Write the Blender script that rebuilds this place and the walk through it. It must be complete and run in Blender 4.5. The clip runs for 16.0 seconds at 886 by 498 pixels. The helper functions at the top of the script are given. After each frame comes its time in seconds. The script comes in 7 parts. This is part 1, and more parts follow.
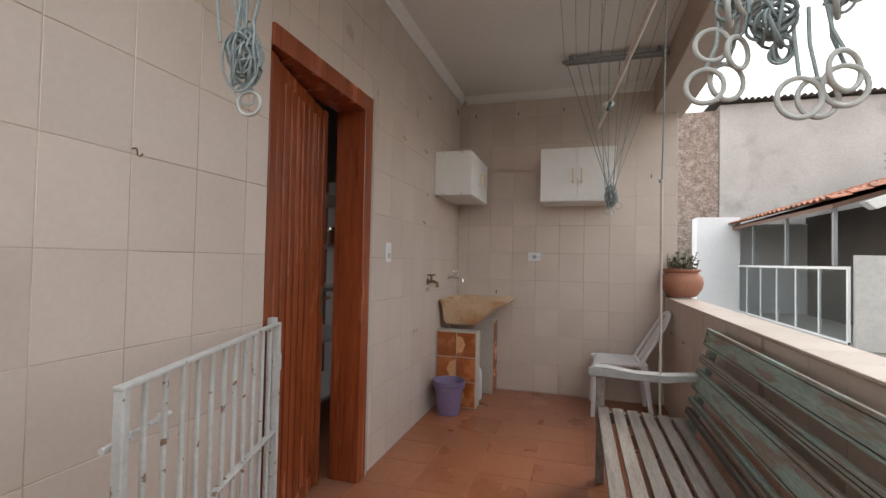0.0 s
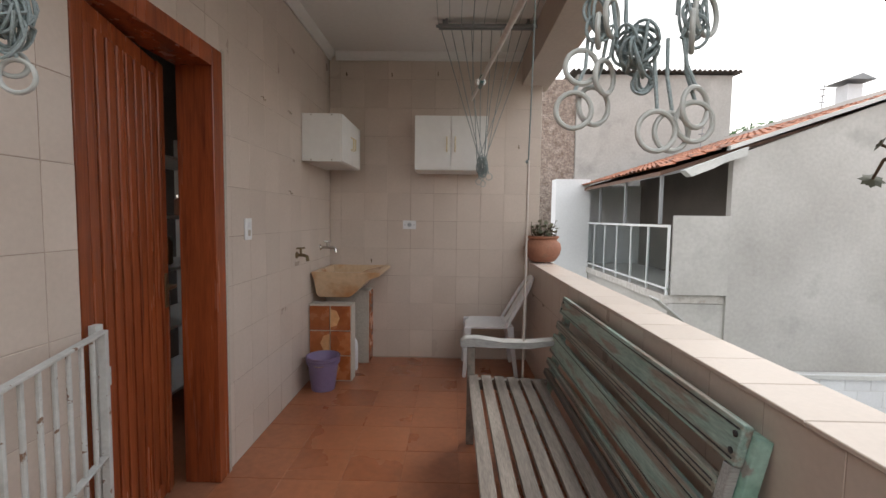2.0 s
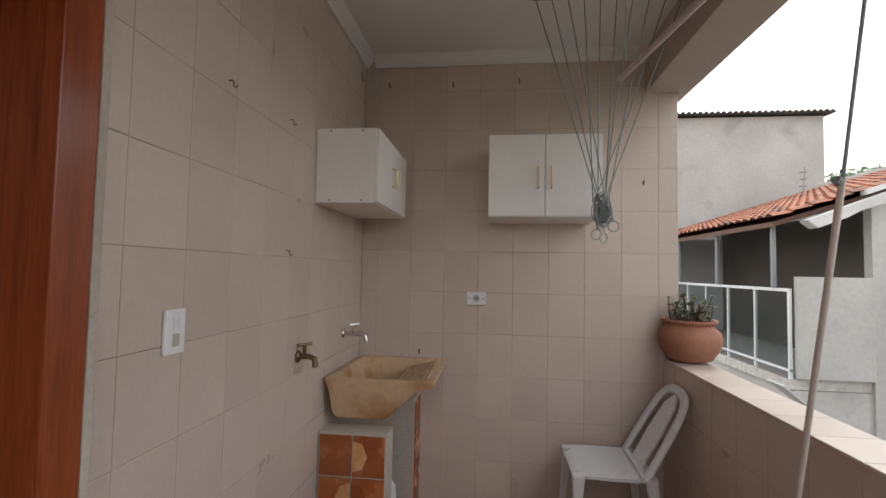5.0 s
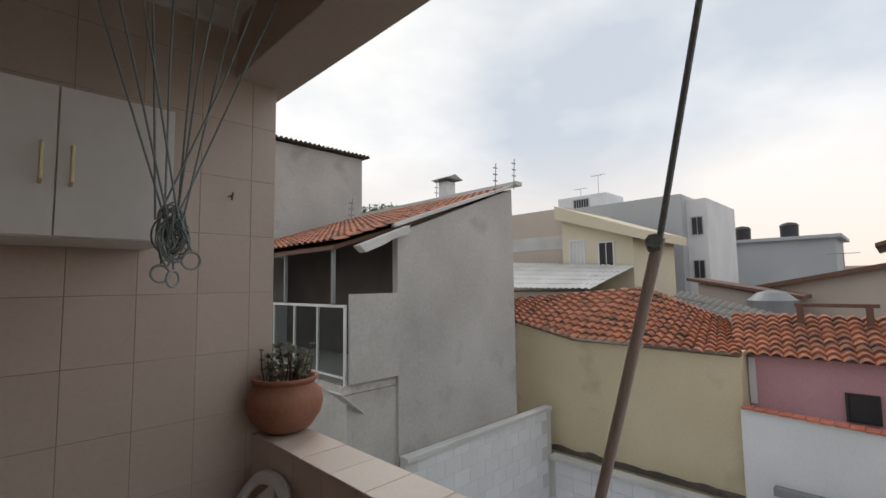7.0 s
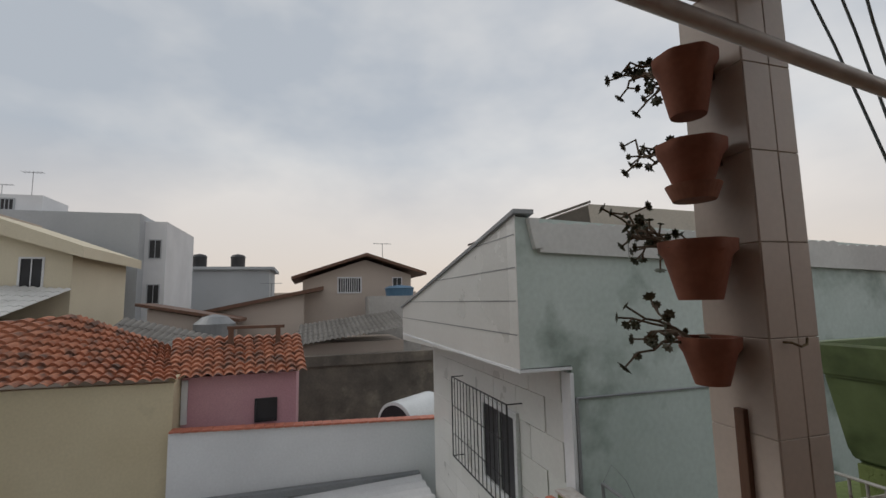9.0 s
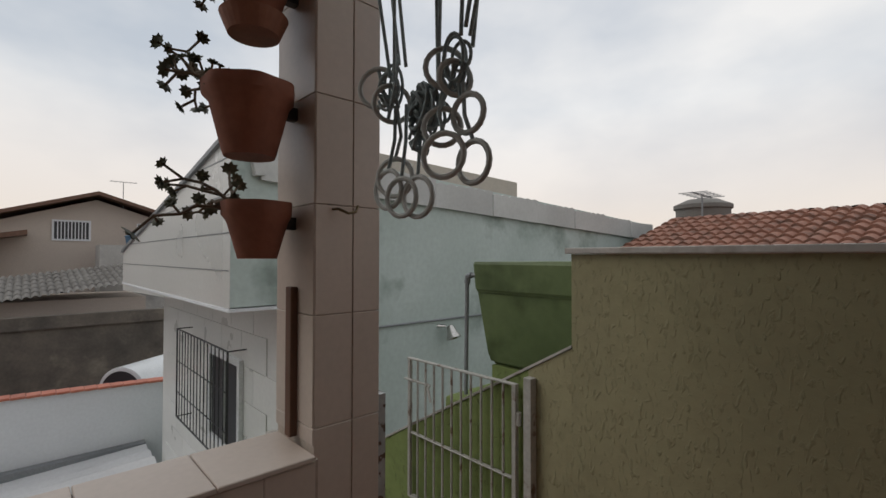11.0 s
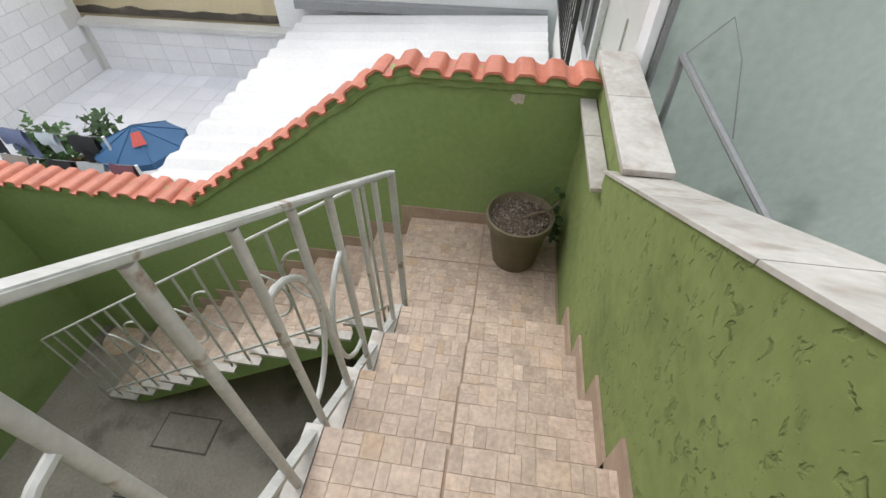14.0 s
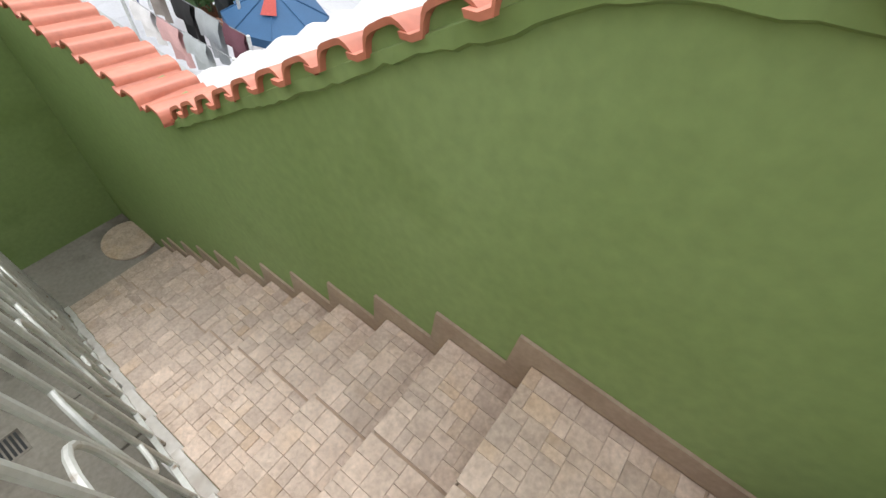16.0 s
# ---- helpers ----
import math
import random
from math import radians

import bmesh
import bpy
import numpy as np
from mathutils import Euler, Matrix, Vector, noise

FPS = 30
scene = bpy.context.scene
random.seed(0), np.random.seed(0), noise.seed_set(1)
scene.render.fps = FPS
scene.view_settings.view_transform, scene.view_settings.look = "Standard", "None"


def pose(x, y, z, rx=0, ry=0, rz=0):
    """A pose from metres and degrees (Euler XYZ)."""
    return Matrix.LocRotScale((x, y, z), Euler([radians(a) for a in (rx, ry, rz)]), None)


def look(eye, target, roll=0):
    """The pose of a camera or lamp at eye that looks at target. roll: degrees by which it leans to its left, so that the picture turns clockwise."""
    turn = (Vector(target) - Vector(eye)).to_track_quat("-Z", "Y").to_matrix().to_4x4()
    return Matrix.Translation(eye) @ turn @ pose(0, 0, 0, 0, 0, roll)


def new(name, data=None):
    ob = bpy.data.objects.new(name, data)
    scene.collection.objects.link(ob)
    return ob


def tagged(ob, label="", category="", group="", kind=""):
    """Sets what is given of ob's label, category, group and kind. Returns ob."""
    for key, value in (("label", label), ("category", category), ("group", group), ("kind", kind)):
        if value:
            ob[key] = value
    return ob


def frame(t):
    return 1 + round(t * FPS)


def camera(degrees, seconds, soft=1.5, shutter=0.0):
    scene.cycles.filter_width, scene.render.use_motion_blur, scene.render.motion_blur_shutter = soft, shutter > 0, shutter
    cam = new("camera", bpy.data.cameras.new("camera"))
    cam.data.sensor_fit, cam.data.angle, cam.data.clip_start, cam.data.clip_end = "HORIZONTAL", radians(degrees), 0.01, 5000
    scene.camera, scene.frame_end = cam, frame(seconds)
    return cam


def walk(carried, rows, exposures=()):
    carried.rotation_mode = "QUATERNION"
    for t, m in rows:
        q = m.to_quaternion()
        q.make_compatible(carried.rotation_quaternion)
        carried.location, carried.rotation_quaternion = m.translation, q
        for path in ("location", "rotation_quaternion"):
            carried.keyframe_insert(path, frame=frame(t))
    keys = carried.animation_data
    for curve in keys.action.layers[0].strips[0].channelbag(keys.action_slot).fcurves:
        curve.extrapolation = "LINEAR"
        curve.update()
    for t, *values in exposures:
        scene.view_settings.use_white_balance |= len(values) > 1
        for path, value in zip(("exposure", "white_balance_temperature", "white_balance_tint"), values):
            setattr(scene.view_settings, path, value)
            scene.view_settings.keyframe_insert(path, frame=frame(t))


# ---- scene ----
cam = camera(88.9, 16.0)
EXPOSURES = [(0.0, 1.65), (1.0, 1.45), (3.7, 1.5), (5.8, 1.25), (6.3, 1.0), (7.0, 0.3), (7.6, -0.2), (8.5, -0.22), (10.2, -0.15), (12.3, 0.55), (13.0, 1.02), (13.5, 1.37), (14.0, 1.4), (15.0, 1.52), (15.5, 1.68), (16.0, 1.8)]
PATH = [
    (0, (1.14, 0.075, 1.214), (0.565, 1.99, 1.264), 1.2),
    (0.5, (1.158, 0.034, 1.179), (0.86, 2.012, 1.193), 1.0),
    (1, (1.156, 0.049, 1.168), (1.003, 2.041, 1.099), 1.0),
    (1.5, (1.167, 0.101, 1.218), (1.103, 2.096, 1.089), 0.9),
    (2, (1.146, 0.167, 1.336), (1.106, 2.162, 1.197), 0.8),
    (2.5, (1.128, 0.201, 1.469), (1.095, 2.195, 1.329), 0.7),
    (3, (1.154, 0.196, 1.503), (1.097, 2.195, 1.506), 0.6),
    (3.5, (1.048, 0.402, 1.452), (0.84, 2.389, 1.529), 0.9),
    (3.7, (0.991, 0.522, 1.431), (0.729, 2.503, 1.524), 1.0),
    (5.8, (0.856, 2.155, 1.456), (0.717, 4.148, 1.548), 1.5),
    (6, (0.891, 2.28, 1.496), (0.886, 4.278, 1.591), 1.5),
    (6.5, (0.958, 2.433, 1.549), (1.58, 4.33, 1.67), 0.6),
    (6.8, (0.99, 2.404, 1.54), (2.136, 4.034, 1.709), -1.5),
    (7, (1.008, 2.298, 1.581), (2.415, 3.711, 1.74), -0.8),
    (7.5, (0.98, 2.211, 1.615), (2.809, 2.996, 1.805), -1.2),
    (8, (0.993, 2.126, 1.604), (2.961, 2.413, 1.809), -1.3),
    (8.5, (0.992, 2.064, 1.622), (2.975, 1.921, 1.839), -1.4),
    (9, (0.973, 2.009, 1.625), (2.877, 1.438, 1.849), -1.2),
    (9.5, (0.953, 1.927, 1.621), (2.692, 0.965, 1.847), -1.3),
    (10, (0.921, 1.809, 1.584), (2.493, 0.594, 1.81), -1.1),
    (10.2, (0.892, 1.754, 1.537), (2.426, 0.491, 1.769), -0.8),
    (12.3, (1.394, 0.423, 1.136), (2.872, -0.81, 0.593), -0.7),
    (12.5, (1.543, 0.313, 1.08), (3.109, -0.742, 0.421), -0.7),
    (13, (2.0, 0.111, 0.96), (3.612, -0.307, -0.147), -1.2),
    (13.5, (2.45, 0.037, 0.881), (3.93, 0.075, -0.463), -1.5),
    (14, (2.871, 0.062, 0.69), (4.223, 0.269, -0.768), -0.2),
    (14.5, (3.313, 0.087, 0.454), (4.576, 0.445, -1.056), -2.1),
    (15, (3.757, 0.112, 0.171), (4.987, 0.497, -1.359), -1.0),
    (15.5, (4.19, 0.18, -0.114), (5.367, 0.638, -1.667), -0.8),
    (16, (4.412, 0.605, -0.226), (5.481, 1.186, -1.813), 10.5),
]
walk(cam, [(t, look(eye, target, roll)) for t, eye, target, roll in PATH], EXPOSURES)

# ---- world, sun, exposure ----
world = bpy.data.worlds.new("sky")
scene.world = world
world.use_nodes = True
wn, wl = world.node_tree.nodes, world.node_tree.links
bg = wn["Background"]
sky = wn.new("ShaderNodeTexSky")
sky.sky_type, sky.sun_disc = "NISHITA", False
sky.sun_elevation, sky.sun_rotation = radians(42), radians(140)
coord = wn.new("ShaderNodeTexCoord")
squash = wn.new("ShaderNodeMapping")
squash.inputs["Scale"].default_value = (1.0, 1.0, 1.9)
cloud = wn.new("ShaderNodeTexNoise")
cloud.inputs["Scale"].default_value, cloud.inputs["Detail"].default_value, cloud.inputs["Roughness"].default_value = 1.7, 5.0, 0.52
cloud_ramp = wn.new("ShaderNodeValToRGB")
cloud_ramp.color_ramp.elements[0].position, cloud_ramp.color_ramp.elements[0].color = 0.36, (5.5, 5.95, 6.5, 1)
cloud_ramp.color_ramp.elements[1].position, cloud_ramp.color_ramp.elements[1].color = 0.64, (9.1, 8.95, 8.7, 1)
split = wn.new("ShaderNodeSeparateXYZ")
low = wn.new("ShaderNodeMapRange")
low.inputs["From Min"].default_value, low.inputs["From Max"].default_value = 0.02, 0.3
warm = wn.new("ShaderNodeMix")
warm.data_type = "RGBA"
warm.inputs["A"].default_value = (8.5, 7.35, 6.5, 1)
cover = wn.new("ShaderNodeMix")
cover.data_type = "RGBA"
cover.inputs["Factor"].default_value = 0.9
wl.new(coord.outputs["Generated"], squash.inputs["Vector"])
wl.new(squash.outputs["Vector"], cloud.inputs["Vector"])
wl.new(cloud.outputs["Fac"], cloud_ramp.inputs["Fac"])
wl.new(coord.outputs["Generated"], split.inputs["Vector"])
wl.new(split.outputs["Z"], low.inputs["Value"])
wl.new(low.outputs["Result"], warm.inputs["Factor"])
wl.new(cloud_ramp.outputs["Color"], warm.inputs["B"])
wl.new(sky.outputs["Color"], cover.inputs["A"])
wl.new(warm.outputs["Result"], cover.inputs["B"])
wl.new(cover.outputs["Result"], bg.inputs["Color"])
bg.inputs["Strength"].default_value = 0.1
sun_data = bpy.data.lights.new("sun", "SUN")
sun_data.energy, sun_data.angle, sun_data.color = 0.6, radians(25), (1.0, 0.95, 0.88)
sun = new("sun", sun_data)
sun.matrix_world = look((12, 14, 20), (0, 0, 0))

# ---- materials ----
def surf(name, a, b, rough=0.6, metal=0.0, big=1.2, fine=40.0, grain=0.12, bump=0.15, depth=0.004, vary=0.0,
         stain=None, stain_at=(0.58, 0.72), stain_scale=2.5, stretch=(1, 1, 1), gloss=0.5, marks=None):
    """Two tones over a broad noise, fine grain, bump, random shift per object, stains of a colour of their own, and
    trowel marks: (scale, stretch, from, to, shadow colour, share of colour, height)."""
    m = bpy.data.materials.new(name)
    m.use_nodes = True
    n, l = m.node_tree.nodes, m.node_tree.links
    p = n["Principled BSDF"]
    p.inputs["Metallic"].default_value = metal
    p.inputs["Specular IOR Level"].default_value = gloss
    tc = n.new("ShaderNodeTexCoord")
    mp = n.new("ShaderNodeMapping")
    mp.inputs["Scale"].default_value = stretch
    l.new(tc.outputs["Object"], mp.inputs["Vector"])
    info = n.new("ShaderNodeObjectInfo")
    off = n.new("ShaderNodeVectorMath")
    off.operation = "MULTIPLY_ADD"
    off.inputs[1].default_value = (37, 17, 23)
    l.new(info.outputs["Random"], off.inputs[0])
    l.new(mp.outputs["Vector"], off.inputs[2])

    def noise_node(scale, detail):
        q = n.new("ShaderNodeTexNoise")
        q.inputs["Scale"].default_value, q.inputs["Detail"].default_value = scale, detail
        l.new(off.outputs["Vector"], q.inputs["Vector"])
        return q
    nb, nf = noise_node(big, 5), noise_node(fine, 4)
    rb = n.new("ShaderNodeMapRange")
    rb.inputs["From Min"].default_value, rb.inputs["From Max"].default_value = 0.3, 0.7
    l.new(nb.outputs["Fac"], rb.inputs["Value"])
    mx = n.new("ShaderNodeMix")
    mx.data_type = "RGBA"
    mx.inputs["A"].default_value, mx.inputs["B"].default_value = (*a, 1), (*b, 1)
    l.new(rb.outputs["Result"], mx.inputs["Factor"])
    col = mx.outputs["Result"]
    if stain:
        ns = noise_node(stain_scale, 7)
        rs = n.new("ShaderNodeMapRange")
        rs.inputs["From Min"].default_value, rs.inputs["From Max"].default_value = stain_at
        l.new(ns.outputs["Fac"], rs.inputs["Value"])
        ms = n.new("ShaderNodeMix")
        ms.data_type = "RGBA"
        ms.inputs["B"].default_value = (*stain, 1)
        l.new(rs.outputs["Result"], ms.inputs["Factor"])
        l.new(col, ms.inputs["A"])
        col = ms.outputs["Result"]
    trowel = None
    if marks:
        scale, pull, lo, hi, tint, share, height = marks
        mm = n.new("ShaderNodeMapping")
        mm.inputs["Scale"].default_value = pull
        l.new(tc.outputs["Object"], mm.inputs["Vector"])
        nm = n.new("ShaderNodeTexNoise")
        nm.inputs["Scale"].default_value, nm.inputs["Detail"].default_value, nm.inputs["Distortion"].default_value = scale, 3, 0.6
        l.new(mm.outputs["Vector"], nm.inputs["Vector"])
        trowel = n.new("ShaderNodeMapRange")
        trowel.inputs["From Min"].default_value, trowel.inputs["From Max"].default_value = lo, hi
        l.new(nm.outputs["Fac"], trowel.inputs["Value"])
        part_of = n.new("ShaderNodeMath")
        part_of.operation = "MULTIPLY"
        part_of.inputs[1].default_value = share
        l.new(trowel.outputs["Result"], part_of.inputs[0])
        mk = n.new("ShaderNodeMix")
        mk.data_type = "RGBA"
        mk.inputs["B"].default_value = (*tint, 1)
        l.new(part_of.outputs["Value"], mk.inputs["Factor"])
        l.new(col, mk.inputs["A"])
        col = mk.outputs["Result"]
    rg = n.new("ShaderNodeMapRange")
    rg.inputs["From Min"].default_value, rg.inputs["From Max"].default_value = 0.25, 0.75
    rg.inputs["To Min"].default_value, rg.inputs["To Max"].default_value = 1 - grain, 1 + grain
    l.new(nf.outputs["Fac"], rg.inputs["Value"])
    rv = n.new("ShaderNodeMapRange")
    rv.inputs["To Min"].default_value, rv.inputs["To Max"].default_value = 1 - vary, 1 + vary
    l.new(info.outputs["Random"], rv.inputs["Value"])
    mul = n.new("ShaderNodeMath")
    mul.operation = "MULTIPLY"
    l.new(rg.outputs["Result"], mul.inputs[0])
    l.new(rv.outputs["Result"], mul.inputs[1])
    sc = n.new("ShaderNodeVectorMath")
    sc.operation = "SCALE"
    l.new(col, sc.inputs[0])
    l.new(mul.outputs["Value"], sc.inputs["Scale"])
    l.new(sc.outputs["Vector"], p.inputs["Base Color"])
    rr = n.new("ShaderNodeMapRange")
    rr.inputs["To Min"].default_value, rr.inputs["To Max"].default_value = max(0.03, rough - 0.12), min(1, rough + 0.12)
    l.new(nb.outputs["Fac"], rr.inputs["Value"])
    l.new(rr.outputs["Result"], p.inputs["Roughness"])
    if bump:
        bp = n.new("ShaderNodeBump")
        bp.inputs["Strength"].default_value, bp.inputs["Distance"].default_value = bump, depth
        l.new(nf.outputs["Fac"], bp.inputs["Height"])
        if trowel:
            relief = n.new("ShaderNodeBump")
            relief.inputs["Strength"].default_value, relief.inputs["Distance"].default_value = 1.0, height
            l.new(trowel.outputs["Result"], relief.inputs["Height"])
            l.new(relief.outputs["Normal"], bp.inputs["Normal"])
        l.new(bp.outputs["Normal"], p.inputs["Normal"])
    return m


M_TILE = surf("beige_glazed_tile", (0.515, 0.435, 0.376), (0.585, 0.5, 0.436), 0.32, big=2.0, fine=60, grain=0.04, bump=0.04, vary=0.03)
M_GROUT = surf("pale_grout", (0.58, 0.5, 0.43), (0.25, 0.185, 0.14), 0.85, big=1.5, fine=80)
M_BEAM = surf("beige_beam_paint", (0.42, 0.35, 0.3), (0.49, 0.41, 0.35), 0.8, big=1.5, fine=40, grain=0.05)
M_CEIL = surf("white_ceiling_paint", (0.66, 0.65, 0.63), (0.7, 0.69, 0.67), 0.75, big=0.7, fine=25, grain=0.03, bump=0.05)
M_TERRA = surf("terracotta_floor_tile", (0.27, 0.095, 0.045), (0.35, 0.135, 0.066), 0.3, big=1.6, fine=26, grain=0.14, bump=0.05, vary=0.025, stain=(0.24, 0.1, 0.055), stain_at=(0.6, 0.85))
M_TERRAGROUT = surf("dark_floor_grout", (0.33, 0.15, 0.085), (0.25, 0.098, 0.05), 0.7)
M_WOOD = surf("varnished_red_wood", (0.2, 0.045, 0.016), (0.33, 0.08, 0.026), 0.25, big=1.6, fine=20, grain=0.18, bump=0.06, stretch=(9, 9, 0.55), stain=(0.13, 0.03, 0.012), stain_at=(0.55, 0.75), stain_scale=4)
M_DARKWOOD = surf("dark_wood", (0.1, 0.05, 0.03), (0.16, 0.08, 0.05), 0.6, stretch=(6, 6, 0.6))
M_GREYWOOD = surf("weathered_grey_wood", (0.15, 0.128, 0.113), (0.26, 0.228, 0.2), 0.75, big=3, fine=28, grain=0.3, bump=0.25, stretch=(9, 0.8, 9), vary=0.18, stain=(0.12, 0.1, 0.085), stain_at=(0.55, 0.75))
M_ARMWOOD = surf("pale_grey_worn_paint", (0.31, 0.31, 0.3), (0.44, 0.44, 0.43), 0.65, big=5, fine=40, grain=0.2, bump=0.15, stretch=(1, 6, 6), stain=(0.28, 0.25, 0.22))
M_TEAL = surf("worn_teal_paint", (0.23, 0.35, 0.31), (0.36, 0.46, 0.42), 0.6, big=5, fine=30, grain=0.25, bump=0.25, stretch=(6, 0.8, 6), stain=(0.27, 0.235, 0.2), stain_at=(0.5, 0.6), stain_scale=3.5)
M_BAREPAINT = surf("bare_wood_with_paint_traces", (0.26, 0.24, 0.2), (0.36, 0.36, 0.31), 0.7, big=4, fine=34, grain=0.28, bump=0.3, stretch=(7, 0.8, 7), stain=(0.25, 0.35, 0.31), stain_at=(0.5, 0.62), stain_scale=4)
M_FLAKE = surf("flaking_turquoise_paint", (0.22, 0.42, 0.34), (0.36, 0.52, 0.46), 0.6, big=6, fine=40, grain=0.25, bump=0.3, stain=(0.32, 0.31, 0.28), stain_at=(0.53, 0.58), stain_scale=14)
M_WHITELAM = surf("white_laminate", (0.72, 0.73, 0.72), (0.78, 0.78, 0.76), 0.4, fine=20, grain=0.03, bump=0.02, stain=(0.55, 0.5, 0.42), stain_at=(0.68, 0.9), stain_scale=5)
M_PLASTIC = surf("white_plastic", (0.66, 0.67, 0.69), (0.76, 0.77, 0.78), 0.42, grain=0.05, bump=0.04, stain=(0.5, 0.48, 0.45), stain_at=(0.62, 0.85), stain_scale=9)
M_PURPLE = surf("purple_plastic", (0.17, 0.125, 0.23), (0.23, 0.175, 0.29), 0.45, grain=0.06, bump=0.04)
M_SINK = surf("yellowed_resin", (0.52, 0.36, 0.22), (0.62, 0.47, 0.31), 0.4, big=4, fine=30, grain=0.1, stain=(0.4, 0.18, 0.06), stain_at=(0.47, 0.7), stain_scale=5)
M_BRONZETILE = surf("brown_patterned_tile", (0.28, 0.07, 0.02), (0.42, 0.14, 0.045), 0.25, big=9, fine=30, grain=0.1, bump=0.03, vary=0.15)
M_BRONZELIGHT = surf("ochre_tile_pattern", (0.6, 0.3, 0.13), (0.66, 0.36, 0.17), 0.25, big=9)
M_MORTAR = surf("grey_mortar", (0.42, 0.38, 0.33), (0.52, 0.47, 0.4), 0.9, fine=60, bump=0.3)
M_CHROME = surf("worn_chrome", (0.55, 0.53, 0.5), (0.7, 0.68, 0.65), 0.25, metal=1.0)
M_BRASS = surf("dull_brass", (0.12, 0.09, 0.055), (0.2, 0.15, 0.085), 0.4, metal=0.9)
M_GOLD = surf("pale_gold_handle", (0.6, 0.5, 0.3), (0.66, 0.57, 0.38), 0.35, metal=0.6)
M_CLAY = surf("terracotta_clay", (0.28, 0.115, 0.07), (0.37, 0.175, 0.11), 0.75, big=5, fine=50, grain=0.12, bump=0.12, stain=(0.2, 0.16, 0.12), stain_at=(0.55, 0.75), stain_scale=6)
M_DARKCLAY = surf("dark_red_clay", (0.22, 0.075, 0.045), (0.3, 0.11, 0.065), 0.75, big=5, fine=50, grain=0.12, bump=0.12)
M_SOIL = surf("potting_soil", (0.06, 0.045, 0.035), (0.11, 0.085, 0.06), 0.95, fine=90, grain=0.4, bump=0.8, depth=0.01)
M_GRAVEL = surf("grey_gravel", (0.12, 0.09, 0.07), (0.38, 0.31, 0.25), 0.9, big=45, fine=90, grain=0.3, vary=0.3)
M_STEM = surf("brown_stem", (0.09, 0.065, 0.045), (0.15, 0.11, 0.075), 0.85, fine=80, bump=0.3)
M_ROSETTE = surf("dark_succulent", (0.06, 0.075, 0.045), (0.11, 0.1, 0.06), 0.6, vary=0.2)
M_URNLEAF = surf("grey_green_succulent", (0.085, 0.11, 0.06), (0.17, 0.135, 0.1), 0.6, big=30, vary=0.2)
M_LEAF = surf("green_leaf", (0.035, 0.09, 0.025), (0.08, 0.15, 0.045), 0.55, big=9, vary=0.3)
M_CORD = surf("grey_blue_cord", (0.2, 0.245, 0.25), (0.3, 0.35, 0.355), 0.75, fine=200, grain=0.25, bump=0.4, depth=0.002)
M_RING = surf("grey_plastic_ring", (0.36, 0.37, 0.35), (0.46, 0.47, 0.45), 0.5)
M_CLIP = surf("dark_green_plastic", (0.025, 0.085, 0.075), (0.05, 0.13, 0.115), 0.4)
M_ROD = surf("bare_steel_rod", (0.5, 0.47, 0.44), (0.62, 0.59, 0.56), 0.4, metal=0.35)
M_BROOM = surf("worn_broom_handle", (0.52, 0.47, 0.43), (0.66, 0.6, 0.56), 0.5, stretch=(8, 8, 1))
M_GATEWHITE = surf("white_gate_paint", (0.44, 0.445, 0.43), (0.58, 0.59, 0.575), 0.5, big=8, fine=60, grain=0.1, bump=0.2, stain=(0.2, 0.12, 0.08), stain_at=(0.63, 0.67), stain_scale=30)
M_GATEGREY = surf("grey_gate_paint", (0.34, 0.33, 0.3), (0.45, 0.44, 0.41), 0.5, big=8, fine=60, grain=0.12, bump=0.2, stain=(0.17, 0.12, 0.09), stain_at=(0.6, 0.68), stain_scale=14)
M_PEEL = surf("peeling_grey_paint", (0.3, 0.31, 0.31), (0.4, 0.41, 0.41), 0.55, big=8, fine=60, bump=0.3, stain=(0.1, 0.065, 0.05), stain_at=(0.57, 0.6), stain_scale=26)
M_RAIL = surf("silver_rail_paint", (0.42, 0.425, 0.41), (0.55, 0.555, 0.54), 0.42, metal=0.15, big=8, fine=60, grain=0.1, bump=0.15, stain=(0.26, 0.2, 0.15), stain_at=(0.62, 0.7), stain_scale=16)
M_GREEN = surf("green_wall_paint", (0.195, 0.275, 0.095), (0.24, 0.325, 0.128), 0.75, big=1.3, fine=30, grain=0.08, bump=0.15, stain=(0.13, 0.19, 0.05), stain_at=(0.55, 0.8), stain_scale=1.6)
# marks on both renders take a darker colour for their shadows, besides the relief
M_GREENOLD = surf("mossy_green_render", (0.148, 0.195, 0.06), (0.195, 0.245, 0.083), 0.85, big=1.5, fine=22, grain=0.12, bump=0.4, depth=0.008, stain=(0.1, 0.135, 0.035), stain_at=(0.55, 0.8), stain_scale=2.2, marks=(22, (2.0, 1, 1.3), 0.6, 0.7, (0.085, 0.11, 0.03), 0.5, -0.003))
M_BROWN = surf("olive_brown_render", (0.27, 0.25, 0.145), (0.33, 0.305, 0.18), 0.8, big=1.0, fine=22, grain=0.06, bump=0.35, depth=0.008, stain=(0.2, 0.19, 0.1), stain_at=(0.62, 0.8), stain_scale=3, marks=(30, (2.2, 1, 0.9), 0.54, 0.68, (0.22, 0.205, 0.115), 0.45, 0.0022))
M_SILL = surf("white_marble_sill", (0.4, 0.38, 0.355), (0.53, 0.51, 0.485), 0.45, big=5, fine=40, grain=0.1, stain=(0.34, 0.3, 0.265), stain_at=(0.52, 0.7), stain_scale=9)
